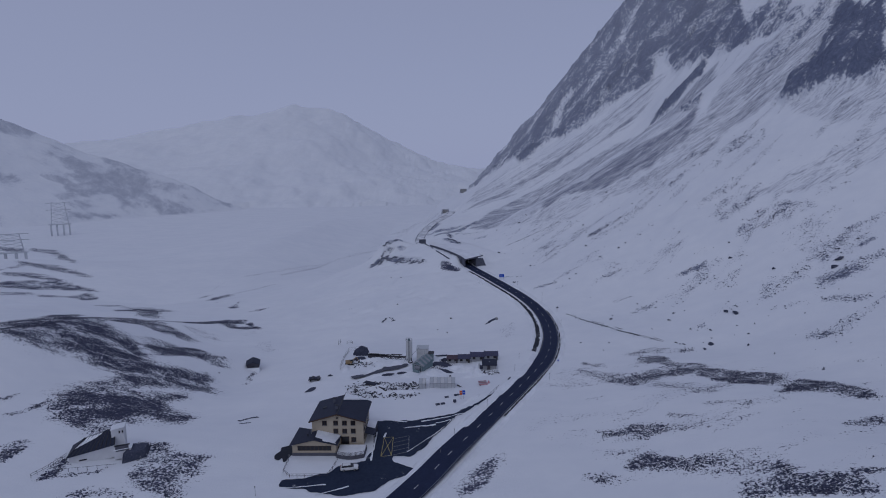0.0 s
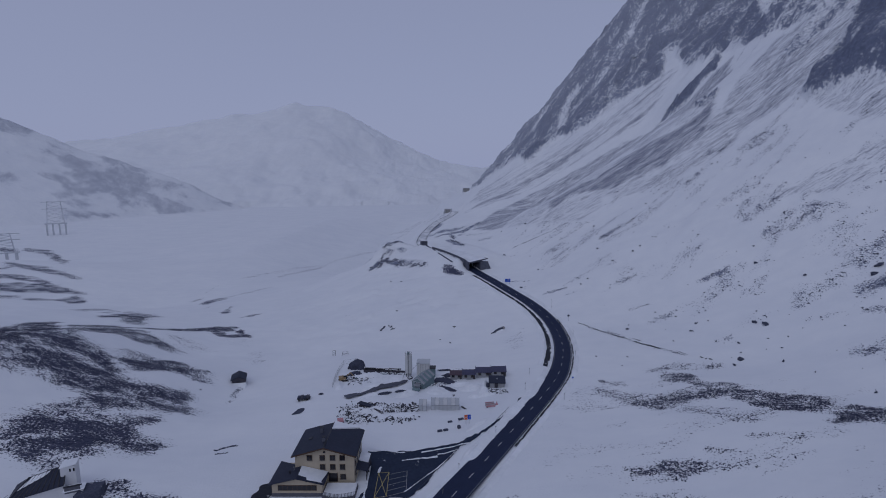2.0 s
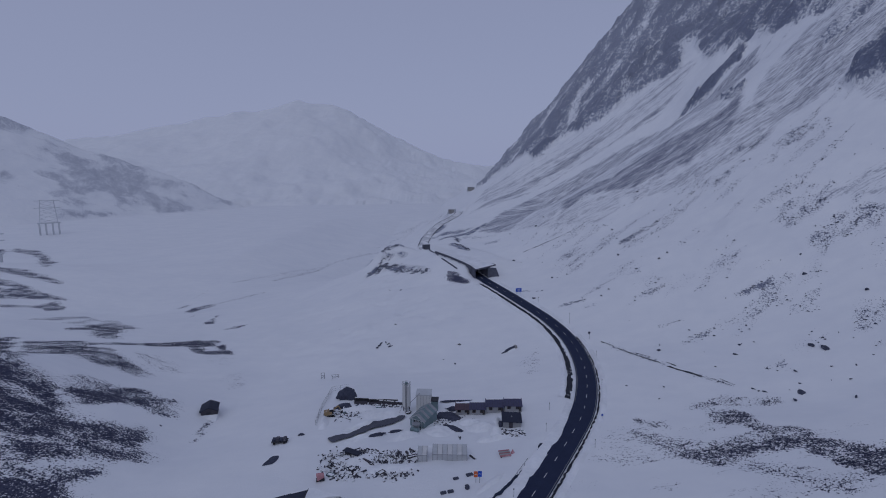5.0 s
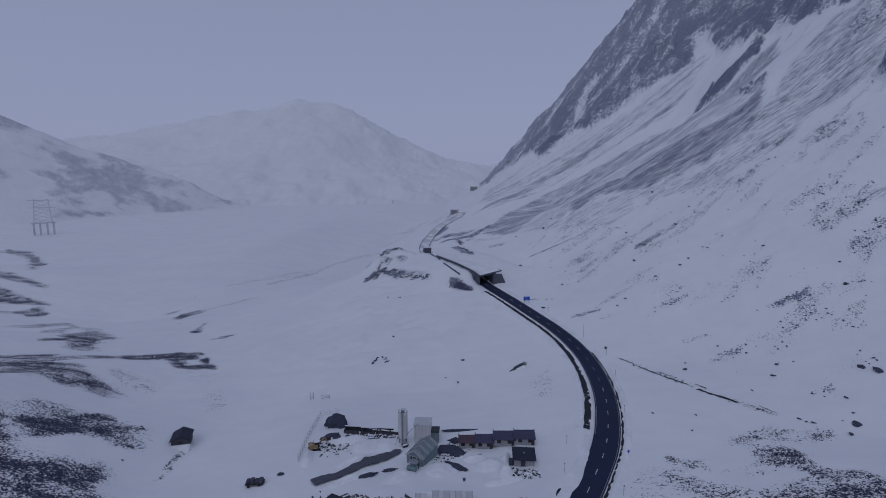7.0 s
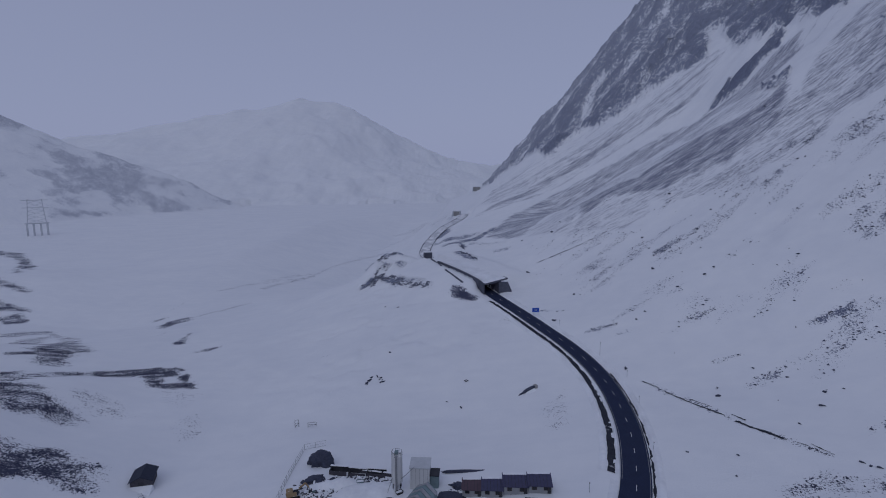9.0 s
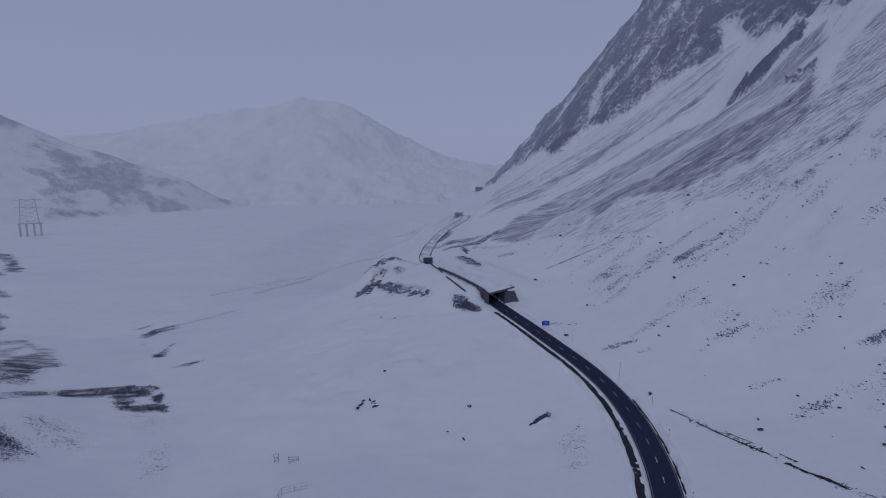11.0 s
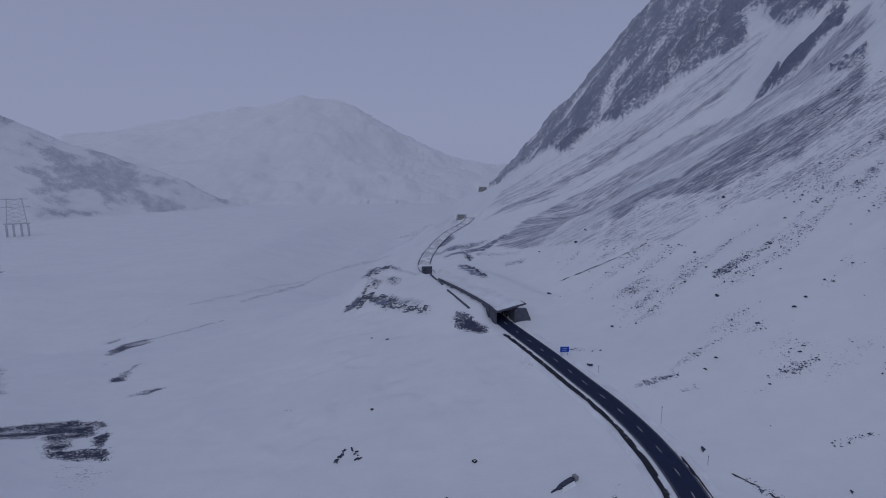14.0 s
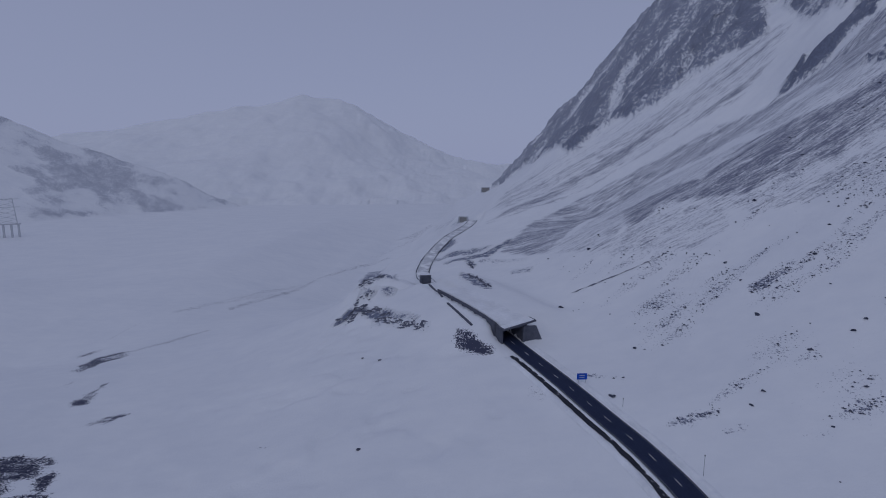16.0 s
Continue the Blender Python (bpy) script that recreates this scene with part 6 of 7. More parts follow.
# scrap and building stores lying in the snow
srng = random.Random(11)


def scrap(x, y, kindk, size=0.72):
    z = gz(x, y) - 0.08
    turn = srng.uniform(0, 180)
    if kindk == 0:
        ob = thing("timber_stack", "snow-dusted stack of weathered boards", "timber", x, y, z, turn, "building stores in the snow")
        n = srng.randint(3, 5)
        for k in range(n):
            for j in range(2):
                a = -0.5 + 0.55 * j + srng.uniform(-0.05, 0.05)
                part("board", boxed(-1.6, 1.6 + srng.uniform(-0.4, 0.4), a, a + 0.48, 0.05 + 0.17 * k, 0.19 + 0.17 * k), M_WOOD if k < n - 1 or j else M_SNOW, ob)
    elif kindk == 1:
        ob = thing("pallet_load", "pallet of covered goods under a snow cap", "pallet", x, y, z, turn, "building stores in the snow")
        part("pallet", boxed(-0.6, 0.6, -0.5, 0.5, 0, 0.14), M_WOOD, ob)
        h = srng.uniform(0.5, 1.1)
        part("load", boxed(-0.55, 0.55, -0.45, 0.45, 0.14, h, 0.05), srng.choice((M_RUST, M_TEAL, M_DARKSTEEL, M_RUST)), ob)
        part("snow_cap", boxed(-0.6, 0.58, -0.5, 0.48, h, h + 0.10, 0.04), M_SNOW, ob)
    elif kindk == 2:
        ob = thing("pipe_bundle", "bundle of rusty pipes lying in snow", "pipes", x, y, z, turn, "building stores in the snow")
        for k in range(5):
            part("pipe", rodded((-1.5, -0.4 + 0.2 * k, 0.12 + 0.12 * (k % 2)), (1.5 + srng.uniform(-0.5, 0.5), -0.4 + 0.2 * k, 0.12 + 0.12 * (k % 2)), 0.09, 8), M_RUST, ob)
    elif kindk == 5:
        ob = thing("board_heap", "heap of dark boards leaning out of the snow", "timber", x, y, z, turn, "building stores in the snow")
        for k in range(6):
            a, b, c = srng.uniform(-0.9, 0.9), srng.uniform(-0.7, 0.7), srng.uniform(0.9, 1.9)
            lean = pose(a, b, 0, srng.uniform(-50, 50), srng.uniform(-55, 55), srng.uniform(0, 180))
            part("board", box(bmesh.new(), -0.14, 0.14, -0.05, 0.05, -0.3, c, lean), M_RUST if k % 3 else M_STEEL, ob)
    elif kindk == 3:
        ob = thing("skip", "dark steel skip half filled with snow", "skip", x, y, z, turn, "building stores in the snow")
        part("tub", solid([(-0.9, -0.7, 0), (0.9, -0.7, 0), (0.9, 0.7, 0), (-0.9, 0.7, 0), (-1.3, -0.8, 1.0), (1.3, -0.8, 1.0), (1.3, 0.8, 1.0), (-1.3, 0.8, 1.0)],
             [(0, 1, 5, 4), (1, 2, 6, 5), (2, 3, 7, 6), (3, 0, 4, 7), (3, 2, 1, 0)]), srng.choice((M_DARKSTEEL, M_RUST, M_TEAL)), ob)
        part("snow_fill", boxed(-1.15, 1.15, -0.7, 0.7, 0.6, 0.85, 0.08), M_SNOW, ob)
    else:
        ob = thing("concrete_block", "grey concrete block with snow on top", "block", x, y, z, turn, "building stores in the snow")
        part("block", boxed(-0.7, 0.7, -0.35, 0.35, 0, 0.7, 0.04), M_CONCRETE, ob)
        part("snow_cap", boxed(-0.68, 0.66, -0.33, 0.33, 0.7, 0.82, 0.04), M_SNOW, ob)
    ob.matrix_world = ob.matrix_world @ Matrix.Diagonal((size, size, size, 1))


for k in range(66):
    cx, cy = srng.choice(((-30.5, 173), (-28.5, 169.5), (-24, 175), (-20, 172.5), (-15, 173.5), (-11.5, 174), (-27, 173)))
    scrap(cx + srng.gauss(0, 1.6), cy + srng.gauss(0, 1.2), srng.choice((0, 1, 2, 5, 5, 0, 2, 5)), srng.uniform(0.55, 1.0))
for x, y in ((-30, 165), (-27, 164.6), (-24, 166), (-20.5, 164), (-17.5, 165.5), (-14, 164.5), (-19, 168), (-12.5, 168), (-11, 174), (-34.5, 203), (-39, 205), (-30.5, 204.5), (-27, 206),
             (-24, 207.5), (7, 198.2), (5.5, 196.9), (16.4, 187.2), (18.3, 186.6), (20.6, 187.8), (-6.0, 200.5), (-4.6, 197.4), (-13.8, 203), (-18, 200.6), (2.5, 185.3), (5.6, 173.4)):
    scrap(x, y, srng.choice((0, 1, 2, 3, 4)))
rb = thing("rubble_shelter", "dark flat-roofed shelter among the stores", "shelter", -26.4, 174.6, at_yard(-26.4, 174.6), -28)
part("roof", boxed(-2.6, 2.6, -1.0, 1.0, 1.5, 1.65), M_ROOF, rb)
for x in (-2.4, 2.4):
    for y in (-0.85, 0.85):
        part("post", boxed(x - 0.07, x + 0.07, y - 0.07, y + 0.07, 0, 1.5), M_WOOD, rb)
part("goods", boxed(-2.0, 2.0, -0.7, 0.7, 0, 1.1, 0.1), M_RUST, rb)


# a joined litter of small broken pieces round the stores
def litter(name, label, spots, n, size, mat, seed):
    r = np.random.default_rng(seed)
    cube = np.array([(a, b, c) for a in (-1, 1) for b in (-1, 1) for c in (-1, 1)]) * 0.5
    cf = [(0, 1, 3, 2), (4, 6, 7, 5), (0, 4, 5, 1), (2, 3, 7, 6), (0, 2, 6, 4), (1, 5, 7, 3)]
    vs, fs = [], []
    for cx, cy, rx, ry in spots:
        q = r.normal(size=(n, 2)) * (rx * 0.5, ry * 0.5) + (cx, cy)
        hz = land(q[:, 0], q[:, 1])[0]
        for (px, py), pz in zip(q, hz):
            d = r.uniform(0.3, 1.0, 3) * size * (r.choice((1, 1, 2.5)), 0.7, 0.55)
            e = Euler((r.uniform(-0.4, 0.4), r.uniform(-0.4, 0.4), r.uniform(0, 3.14))).to_matrix()
            o = len(vs)
            for c in cube:
                w = e @ Vector(c * d)
                vs.append((w.x + px, w.y + py, w.z + pz + d[2] * 0.35))
            fs += [tuple(i + o for i in k) for k in cf]
    return mesh_from(name, vs, fs, mat, label, "debris", "stuff")


SPOTS = [(-30, 173, 4, 4), (-28, 169, 4, 3), (-23, 174.5, 4, 3), (-16, 173, 5, 3), (-26, 165.5, 4, 2), (-15, 165.5, 5, 2), (-34, 204, 6, 5), (-2, 200, 5, 4), (-24, 209, 9, 2), (17, 187, 4, 2)]
litter("scrap_litter", "scattered dark scrap and broken timber in trodden snow", SPOTS, 95, 0.62, M_RUST, 3)
litter("rubble_litter", "scattered dark rubble half covered with snow", SPOTS, 40, 0.5, M_GRAVEL, 4)
litter("snow_clods", "tumbled clods of ploughed snow", SPOTS, 55, 0.85, M_SNOW, 5)

# machines and small things round the yard
trl = thing("flat_trailer", "dark flat trailer loaded with crates in the snow", "trailer", -49.2, 184.6, gz(-49.2, 184.6), 5)
part("bed", boxed(-2.2, 2.2, -1.1, 1.1, 0.6, 0.8), M_DARKSTEEL, trl)
for k in range(4):
    part("crate", boxed(-2.0 + k * 1.02, -1.1 + k * 1.02, -0.8, 0.7, 0.8, 1.4 + 0.25 * (k % 2), 0.04), M_RUST if k % 2 else M_GRAVEL, trl)
for x in (-1.4, 1.4):
    for s in (-1, 1):
        part("wheel", rodded((x, s * 0.95, 0.35), (x, s * 1.15, 0.35), 0.35, 14), M_TYRE, trl)
draped("bare_patch", [(-49.6, 170.4), (-46.9, 170.6), (-46.4, 175.4), (-48.6, 175.6)], 0.5, 0.08, M_GRAVEL, "dark bare gravel patch in the snow", "gravel", 0.8)
mound("gravel_heap", "little dark heap beside the trailer", -44.2, 188.6, 0.9, 0.7, 0.6, M_GRAVEL, 15)
pk = thing("cement_truck_body", "faded red mixer drum standing in the snow", "drum", -32.0, 163.2, gz(-32.0, 163.2), 15)
part("drum", rodded((-0.9, 0, 1.0), (0.8, 0, 1.3), 0.95, 18, 0.6), M_PINK, pk)
part("stand", boxed(-1.1, 0.9, -0.5, 0.5, 0, 0.5), M_DARKSTEEL, pk)
bar = thing("barrier_stack", "stack of red and white road barriers in snow", "barrier", 14.0, 173.6, gz(14.0, 173.6), 12)
for k in range(5):
    part("board", boxed(-1.5, 1.5, -0.9 + 0.42 * k, -0.82 + 0.42 * k, 0.25 + 0.1 * k, 0.75 + 0.1 * k), M_PINK if k % 2 == 0 else M_SHEET, bar)
for x in (-1.2, 1.2):
    part("foot", boxed(x - 0.1, x + 0.1, -1.0, 1.0, 0, 0.25), M_DARKSTEEL, bar)
part("cone", rodded((2.4, 0.6, 0), (2.4, 0.6, 1.2), 0.6, 12, 0.05), M_PINK, bar)
for x, y, a, b, h in ((-2.0, 157.2, 0.7, 0.4, 0.5), (-0.3, 157.7, 0.7, 0.4, 0.5), (3.6, 159.0, 0.45, 0.45, 0.9), (1.0, 163.2, 0.7, 0.4, 0.4), (4.4, 164.6, 0.9, 0.6, 0.3)):
    ob = thing("stone_block", "dark stone block set in roadside snow", "block", x, y, gz(x, y) - 0.05, 20)
    part("stone", boxed(-a, a, -b, b, 0, h, 0.12), M_ROCK, ob)


def sign(x, y, z, turn, boards, label, posts):
    ob = thing("road_sign", label, "sign", x, y, z, turn, "road signs")
    for px, top in posts:
        part("post", rodded((px, 0.06, -0.5), (px, 0.06, top), 0.06, 8), M_STEEL, ob)
    for x0, x1, z0, z1, mat, bars in boards:
        bd = part("board", boxed(x0, x1, -0.03, 0.03, z0, z1, 0.01), mat, ob)
        for k in range(bars):
            zz = z1 - (k + 1) * (z1 - z0) / (bars + 1)
            part("text_bar", boxed(x0 + 0.25 * (x1 - x0), x1 - 0.25 * (x1 - x0), -0.04, -0.031, zz - 0.07, zz + 0.07), M_LINE, bd)


sign(37.2, 319.4, gz(37.2, 319.4), 6, [(-1.6, 1.6, 1.9, 3.9, M_BLUE, 2)], "large blue direction sign on two steel posts", [(-1.1, 3.8), (1.1, 3.8)])
sign(6.2, 161.2, gz(6.2, 161.2), 0, [(-0.95, -0.02, 1.5, 3.0, M_REDSIGN, 1), (0.02, 0.95, 1.6, 3.1, M_BLUE, 1)], "paired red and blue boards on one post", [(-0.45, 1.6), (0.45, 1.7)])
sign(45.6, 194.0, gz(45.6, 194.0), 14, [(-0.3, 0.3, 0.9, 1.5, M_BLUE, 0)], "small round-cornered blue sign on a roadside post", [(0, 1.6)])


def snow_pole(x, y, h, label):
    ob = thing("snow_pole", label, "pole", x, y, gz(x, y), 0, "snow poles along the road")
    part("shaft", rodded((0, 0, -0.4), (0, 0, h), 0.06, 8, 0.045), M_STEEL, ob)
    part("cap", rodded((0, 0, h), (0, 0, h + 0.25), 0.12, 8), M_DARKSTEEL, ob)


snow_pole(55.4, 278.8, 5.0, "tall grey marker pole beside the mountain road")
for x, y in ((31.0, 200.5), (-1.0, 127.5), (3.0, 137.4), (58.4, 245.0), (45.6, 306.2), (27.2, 186.0), (14.0, 155.0), (52.6, 218.0), (60.2, 262), (-44.5, 110.2), (38.5, 176.5)):
    snow_pole(x, y, 2.2, "short marker pole standing in roadside snow")

for x, y, w, h in ((-52.8, 248.6, 1.2, 2.6), (-47.4, 247.6, 2.6, 1.6)):
    ob = thing("meadow_frame", "bare timber frame standing alone in the snowy meadow", "frame", x, y, gz(x, y), 8)
    for a in (-w / 2, w / 2):
        part("post", rodded((a, 0, -0.3), (a * 1.05, 0.1, h), 0.07, 6), M_WOOD, ob)
    for k in (0.55, 0.97):
        part("crossbar", rodded((-w / 2, 0, h * k), (w / 2, 0.05, h * k + 0.05), 0.06, 6), M_WOOD, ob)
    part("brace", rodded((-w / 2, 0, 0.2), (w / 2, 0, h * 0.55), 0.05, 6), M_WOOD, ob)

# ---- avalanche gallery ----
gal = thing("avalanche_gallery", "concrete avalanche gallery swallowing the road, roof under snow", "gallery", 0, 0, 0)
gc = CL[(CL[:, 1] >= 347.5)]
tt = np.gradient(gc[:, :2], axis=0)
tt /= np.hypot(*tt.T)[:, None]
sd = np.c_[tt[:, 1], -tt[:, 0]]


def run_wall(name, c, o0, o1, z0, z1, mat, label=""):
    """A wall along the course c between two side offsets; z0 and z1 give its foot and top above the road, start and end."""
    n = len(c)
    t = np.gradient(c[:, :2], axis=0)
    t /= np.hypot(*t.T)[:, None]
    s = np.c_[t[:, 1], -t[:, 0]]
    v, f = [], []
    for k in range(n):
        u = k / (n - 1)
        for o, z in ((o0, z0), (o1, z0), (o1, z1), (o0, z1)):
            v.append((c[k, 0] + s[k, 0] * o, c[k, 1] + s[k, 1] * o, c[k, 2] + z[0] + (z[1] - z[0]) * u))
    for k in range(n - 1):
        for j in range(4):
            f.append((4 * k + j, 4 * k + (j + 1) % 4, 4 * k + 4 + (j + 1) % 4, 4 * k + 4 + j))
    f += [(3, 2, 1, 0), (4 * n - 4, 4 * n - 3, 4 * n - 2, 4 * n - 1)]
    ob = mesh_from(name, v, f, mat, parent=gal)
    if label:
        tagged(ob, label)
    return ob


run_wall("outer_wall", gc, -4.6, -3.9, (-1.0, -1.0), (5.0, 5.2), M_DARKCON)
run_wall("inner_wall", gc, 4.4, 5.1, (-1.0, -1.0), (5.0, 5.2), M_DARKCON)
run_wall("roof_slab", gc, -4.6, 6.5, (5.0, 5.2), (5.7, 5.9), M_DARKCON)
run_wall("roof_snow", gc[2:], -4.0, 9.0, (5.6, 5.4), (6.15, 6.3), M_SNOW, "drifted snow burying the gallery roof")
run_wall("parapet", gc[4:], -5.1, -4.62, (2.4, 2.6), (6.25, 6.2), M_DARKCON, "grey parapet along the roof edge")
p0, s0, t0 = gc[0], sd[0], tt[0]


def gp(o, a, z):
    return (p0[0] + s0[0] * o + t0[0] * a, p0[1] + s0[1] * o + t0[1] * a, p0[2] + z)


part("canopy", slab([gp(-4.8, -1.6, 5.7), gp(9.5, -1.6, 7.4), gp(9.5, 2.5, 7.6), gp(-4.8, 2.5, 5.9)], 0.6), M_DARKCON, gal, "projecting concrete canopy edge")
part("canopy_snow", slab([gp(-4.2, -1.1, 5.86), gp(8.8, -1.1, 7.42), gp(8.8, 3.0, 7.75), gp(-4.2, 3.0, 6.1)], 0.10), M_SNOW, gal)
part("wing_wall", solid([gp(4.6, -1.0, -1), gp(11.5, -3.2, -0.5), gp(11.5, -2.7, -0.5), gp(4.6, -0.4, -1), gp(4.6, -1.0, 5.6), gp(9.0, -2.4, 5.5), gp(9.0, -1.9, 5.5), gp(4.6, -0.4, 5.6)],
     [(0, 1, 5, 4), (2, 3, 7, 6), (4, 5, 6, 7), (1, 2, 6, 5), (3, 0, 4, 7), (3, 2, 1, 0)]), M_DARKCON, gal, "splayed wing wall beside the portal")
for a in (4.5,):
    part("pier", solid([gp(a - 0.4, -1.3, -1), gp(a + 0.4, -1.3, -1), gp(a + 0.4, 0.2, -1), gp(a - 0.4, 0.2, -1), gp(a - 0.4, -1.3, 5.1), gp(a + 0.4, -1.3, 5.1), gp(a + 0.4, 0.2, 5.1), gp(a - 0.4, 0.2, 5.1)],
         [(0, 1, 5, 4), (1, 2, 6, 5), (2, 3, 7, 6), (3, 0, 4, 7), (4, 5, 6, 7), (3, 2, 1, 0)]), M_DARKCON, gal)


def low_wall(pts, h, label):
    ob = thing("retaining_wall", label, "wall", *pts[0], 0)
    for (ax, ay), (bx, by) in zip(pts, pts[1:]):
        za, zb = gz(ax, ay), gz(bx, by)
        d = Vector((bx - ax, by - ay, 0)).normalized().cross(Vector((0, 0, 1))) * 0.35
        q = [(ax - d.x, ay - d.y, za + h), (bx - d.x, by - d.y, zb + h), (bx + d.x, by + d.y, zb + h), (ax + d.x, ay + d.y, za + h)]
        q = [(a - pts[0][0], b - pts[0][1], c) for a, b, c in q]
        part("wall_section", slab(q, h + 1.0), M_DARKCON, ob)


low_wall([(4.2, 352.2), (-0.6, 362.5), (-5.3, 373.1)], 0.5, "low dark concrete wall below the gallery, snow on both sides")
low_wall([(-7.7, 380.2), (-11.2, 391), (-14.6, 401.5)], 0.6, "low dark concrete wall near the far portal")


# pale grey for far steel and concrete, haze of distance in its colour
M_HAZED = surface("hazed_grey", (0.44, 0.46, 0.50), (0.58, 0.60, 0.63), 0.4, 0.7)


def far_portal(x, y, w, h, turn, label, mat):
    z = gz(x, y)
    ob = thing("gallery_portal", label, "portal", x, y, z, turn, "distant gallery portals")
    # solid block for the mouth; its darkness is colour, lighter where haze is meant
    part("opening", boxed(-w / 2, w / 2, 0.1, 4, -0.5, h), M_DARKCON if mat == M_DARKCON else M_CONCRETE, ob)
    part("lintel", boxed(-w / 2 - 0.6, w / 2 + 0.6, -0.5, 4.4, h, h + 0.7, 0.05), mat, ob)
    part("pier", boxed(-w / 2 - 0.6, -w / 2, -0.4, 4.2, -0.5, h), mat, ob)
    part("pier", boxed(w / 2, w / 2 + 0.6, -0.4, 4.2, -0.5, h), mat, ob)
    part("wing_wall", solid([(-w / 2 - 0.6, 0, -1), (-w / 2 - 0.2, -6, -1), (-w / 2 - 0.9, -6, -1), (-w / 2 - 1.2, 0, -1), (-w / 2 - 0.6, 0, h + 0.6), (-w / 2 - 0.2, -6, 0.4), (-w / 2 - 0.9, -6, 0.4), (-w / 2 - 1.2, 0, h + 0.6)],
         [(0, 1, 5, 4), (1, 2, 6, 5), (2, 3, 7, 6), (3, 0, 4, 7), (4, 5, 6, 7)]), mat, ob)
    part("snow_cap", boxed(-w / 2 - 0.7, w / 2 + 0.7, -0.2, 4.6, h + 0.7, h + 0.95, 0.1), M_SNOW, ob)


far_portal(-16.8, 412.5, 3.8, 5.2, 8, "grey concrete gallery portal at the rock knoll", M_DARKCON)
far_portal(2.5, 600, 6.0, 4.0, -12, "distant concrete gallery portal on the mountain foot", M_HAZED)
far_portal(36, 900, 10.0, 6.0, -12, "faint distant gallery portal below the cliff", M_HAZED)

dam = thing("dam", "faint grey dam wall across the far end of the lake", "dam", -20, 2050, -66, 4)
part("wall", solid([(-70, 0, 0), (90, 0, 0), (90, 8, 0), (-70, 8, 0), (-70, 3, 20), (90, 3, 20), (90, 6, 20), (-70, 6, 20)], [(0, 1, 5, 4), (1, 2, 6, 5), (2, 3, 7, 6), (3, 0, 4, 7), (4, 5, 6, 7)]), M_CONCRETE, dam)


# ---- power-line towers standing on piers at the lake ----


def lake_tower(x, y, s, turn):
    z = gz(x, y) - 1
    ob = thing("power_tower", "lattice power tower on tall concrete piers in the frozen lake", "pylon", x, y, z, turn, "towers at the lake")
    for a in (-14, -5, 5, 14):
        part("pier", boxed(a - 1.3, a + 1.3, -2.2, 2.2, 0, 27 * s), M_HAZED, ob)
    part("deck", boxed(-17, 17, -3, 3, 27 * s, 29 * s), M_HAZED, ob)
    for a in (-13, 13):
        part("leg", rodded((a, 0, 29 * s), (a * 0.75, 0, 80 * s), 0.6, 6), M_HAZED, ob)
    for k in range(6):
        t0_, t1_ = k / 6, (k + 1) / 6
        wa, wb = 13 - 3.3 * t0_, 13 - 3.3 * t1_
        part("brace", rodded((-wa, 0, (29 + 51 * t0_) * s), (wb, 0, (29 + 51 * t1_) * s), 0.3, 5), M_HAZED, ob)
        part("brace", rodded((wa, 0, (29 + 51 * t0_) * s), (-wb, 0, (29 + 51 * t1_) * s), 0.3, 5), M_HAZED, ob)
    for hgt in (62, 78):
        part("cross_arm", boxed(-19, 19, -0.4, 0.4, hgt * s - 0.5, hgt * s + 0.5), M_HAZED, ob)


lake_tower(-722, 955, 0.8, 35)
lake_tower(-520, 604, 0.45, 35)


# ---- rocks ----
def rock_mesh(seed, mat):
    """An angular boulder: a ball cut by a dozen planes."""
    r = random.Random(seed * 13 + 1)
    bm = bmesh.new()
    bmesh.ops.create_icosphere(bm, subdivisions=2, radius=1.15)
    for k in range(9):
        d = Vector((r.gauss(0, 1), r.gauss(0, 1), r.gauss(0, 0.8))).normalized()
        off = r.uniform(0.35, 0.75)
        for q in bm.verts:
            over = q.co.dot(d) - off
            if over > 0:
                q.co -= d * over
    for q in bm.verts:
        q.co = Vector((q.co.x * 1.15, q.co.y * 0.85, q.co.z * 0.7)) + Vector((r.gauss(0, 0.06), r.gauss(0, 0.06), r.gauss(0, 0.06)))
    m_ = bpy.data.meshes.new("boulder")
    bm.to_mesh(m_)
    bm.free()
    m_.materials.append(mat)
    return m_


ROCKS = [rock_mesh(k, M_ROCK) for k in range(6)]
SLABS = [rock_mesh(k + 20, M_CRAG) for k in range(6)]
brng = random.Random(5)


def boulder(x, y, r, label, flat=1.0):
    r *= 0.85
    ob = new("boulder", ROCKS[brng.randrange(6)])
    ob.matrix_world = pose(x, y, gz(x, y) + 0.22 * r * flat, brng.uniform(-12, 12), brng.uniform(-12, 12), brng.uniform(0, 360)) @ Matrix.Diagonal((r, r, r * flat, 1))
    tagged(ob, label, "boulder", "boulders on the mountainside")


for x, y, r in ((130.3, 220.9, 1.8), (128.6, 224.5, 1.3), (105.6, 197.7, 1.08), (125.6, 392.7, 1.22), (120.7, 345.6, 1.15), (107.3, 307.8, 0.94), (158.6, 239.9, 1.08), (174.3, 223, 1.58),
                (178.5, 226, 2.09), (83.4, 245.3, 0.86), (112, 310, 0.86), (75, 296, 0.79), (101, 364.7, 0.94), (92.7, 327.9, 0.94), (126, 203, 0.65), (100, 140, 0.65), (62.8, 419, 1.15),
                (69.8, 428.6, 1.01), (41.9, 377.4, 1.08), (150, 262, 1.08), (96, 226, 0.58), (72, 213, 0.50), (67, 204.5, 0.50)):
    boulder(x, y, r, "large dark angular boulder dusted with snow on the slope")
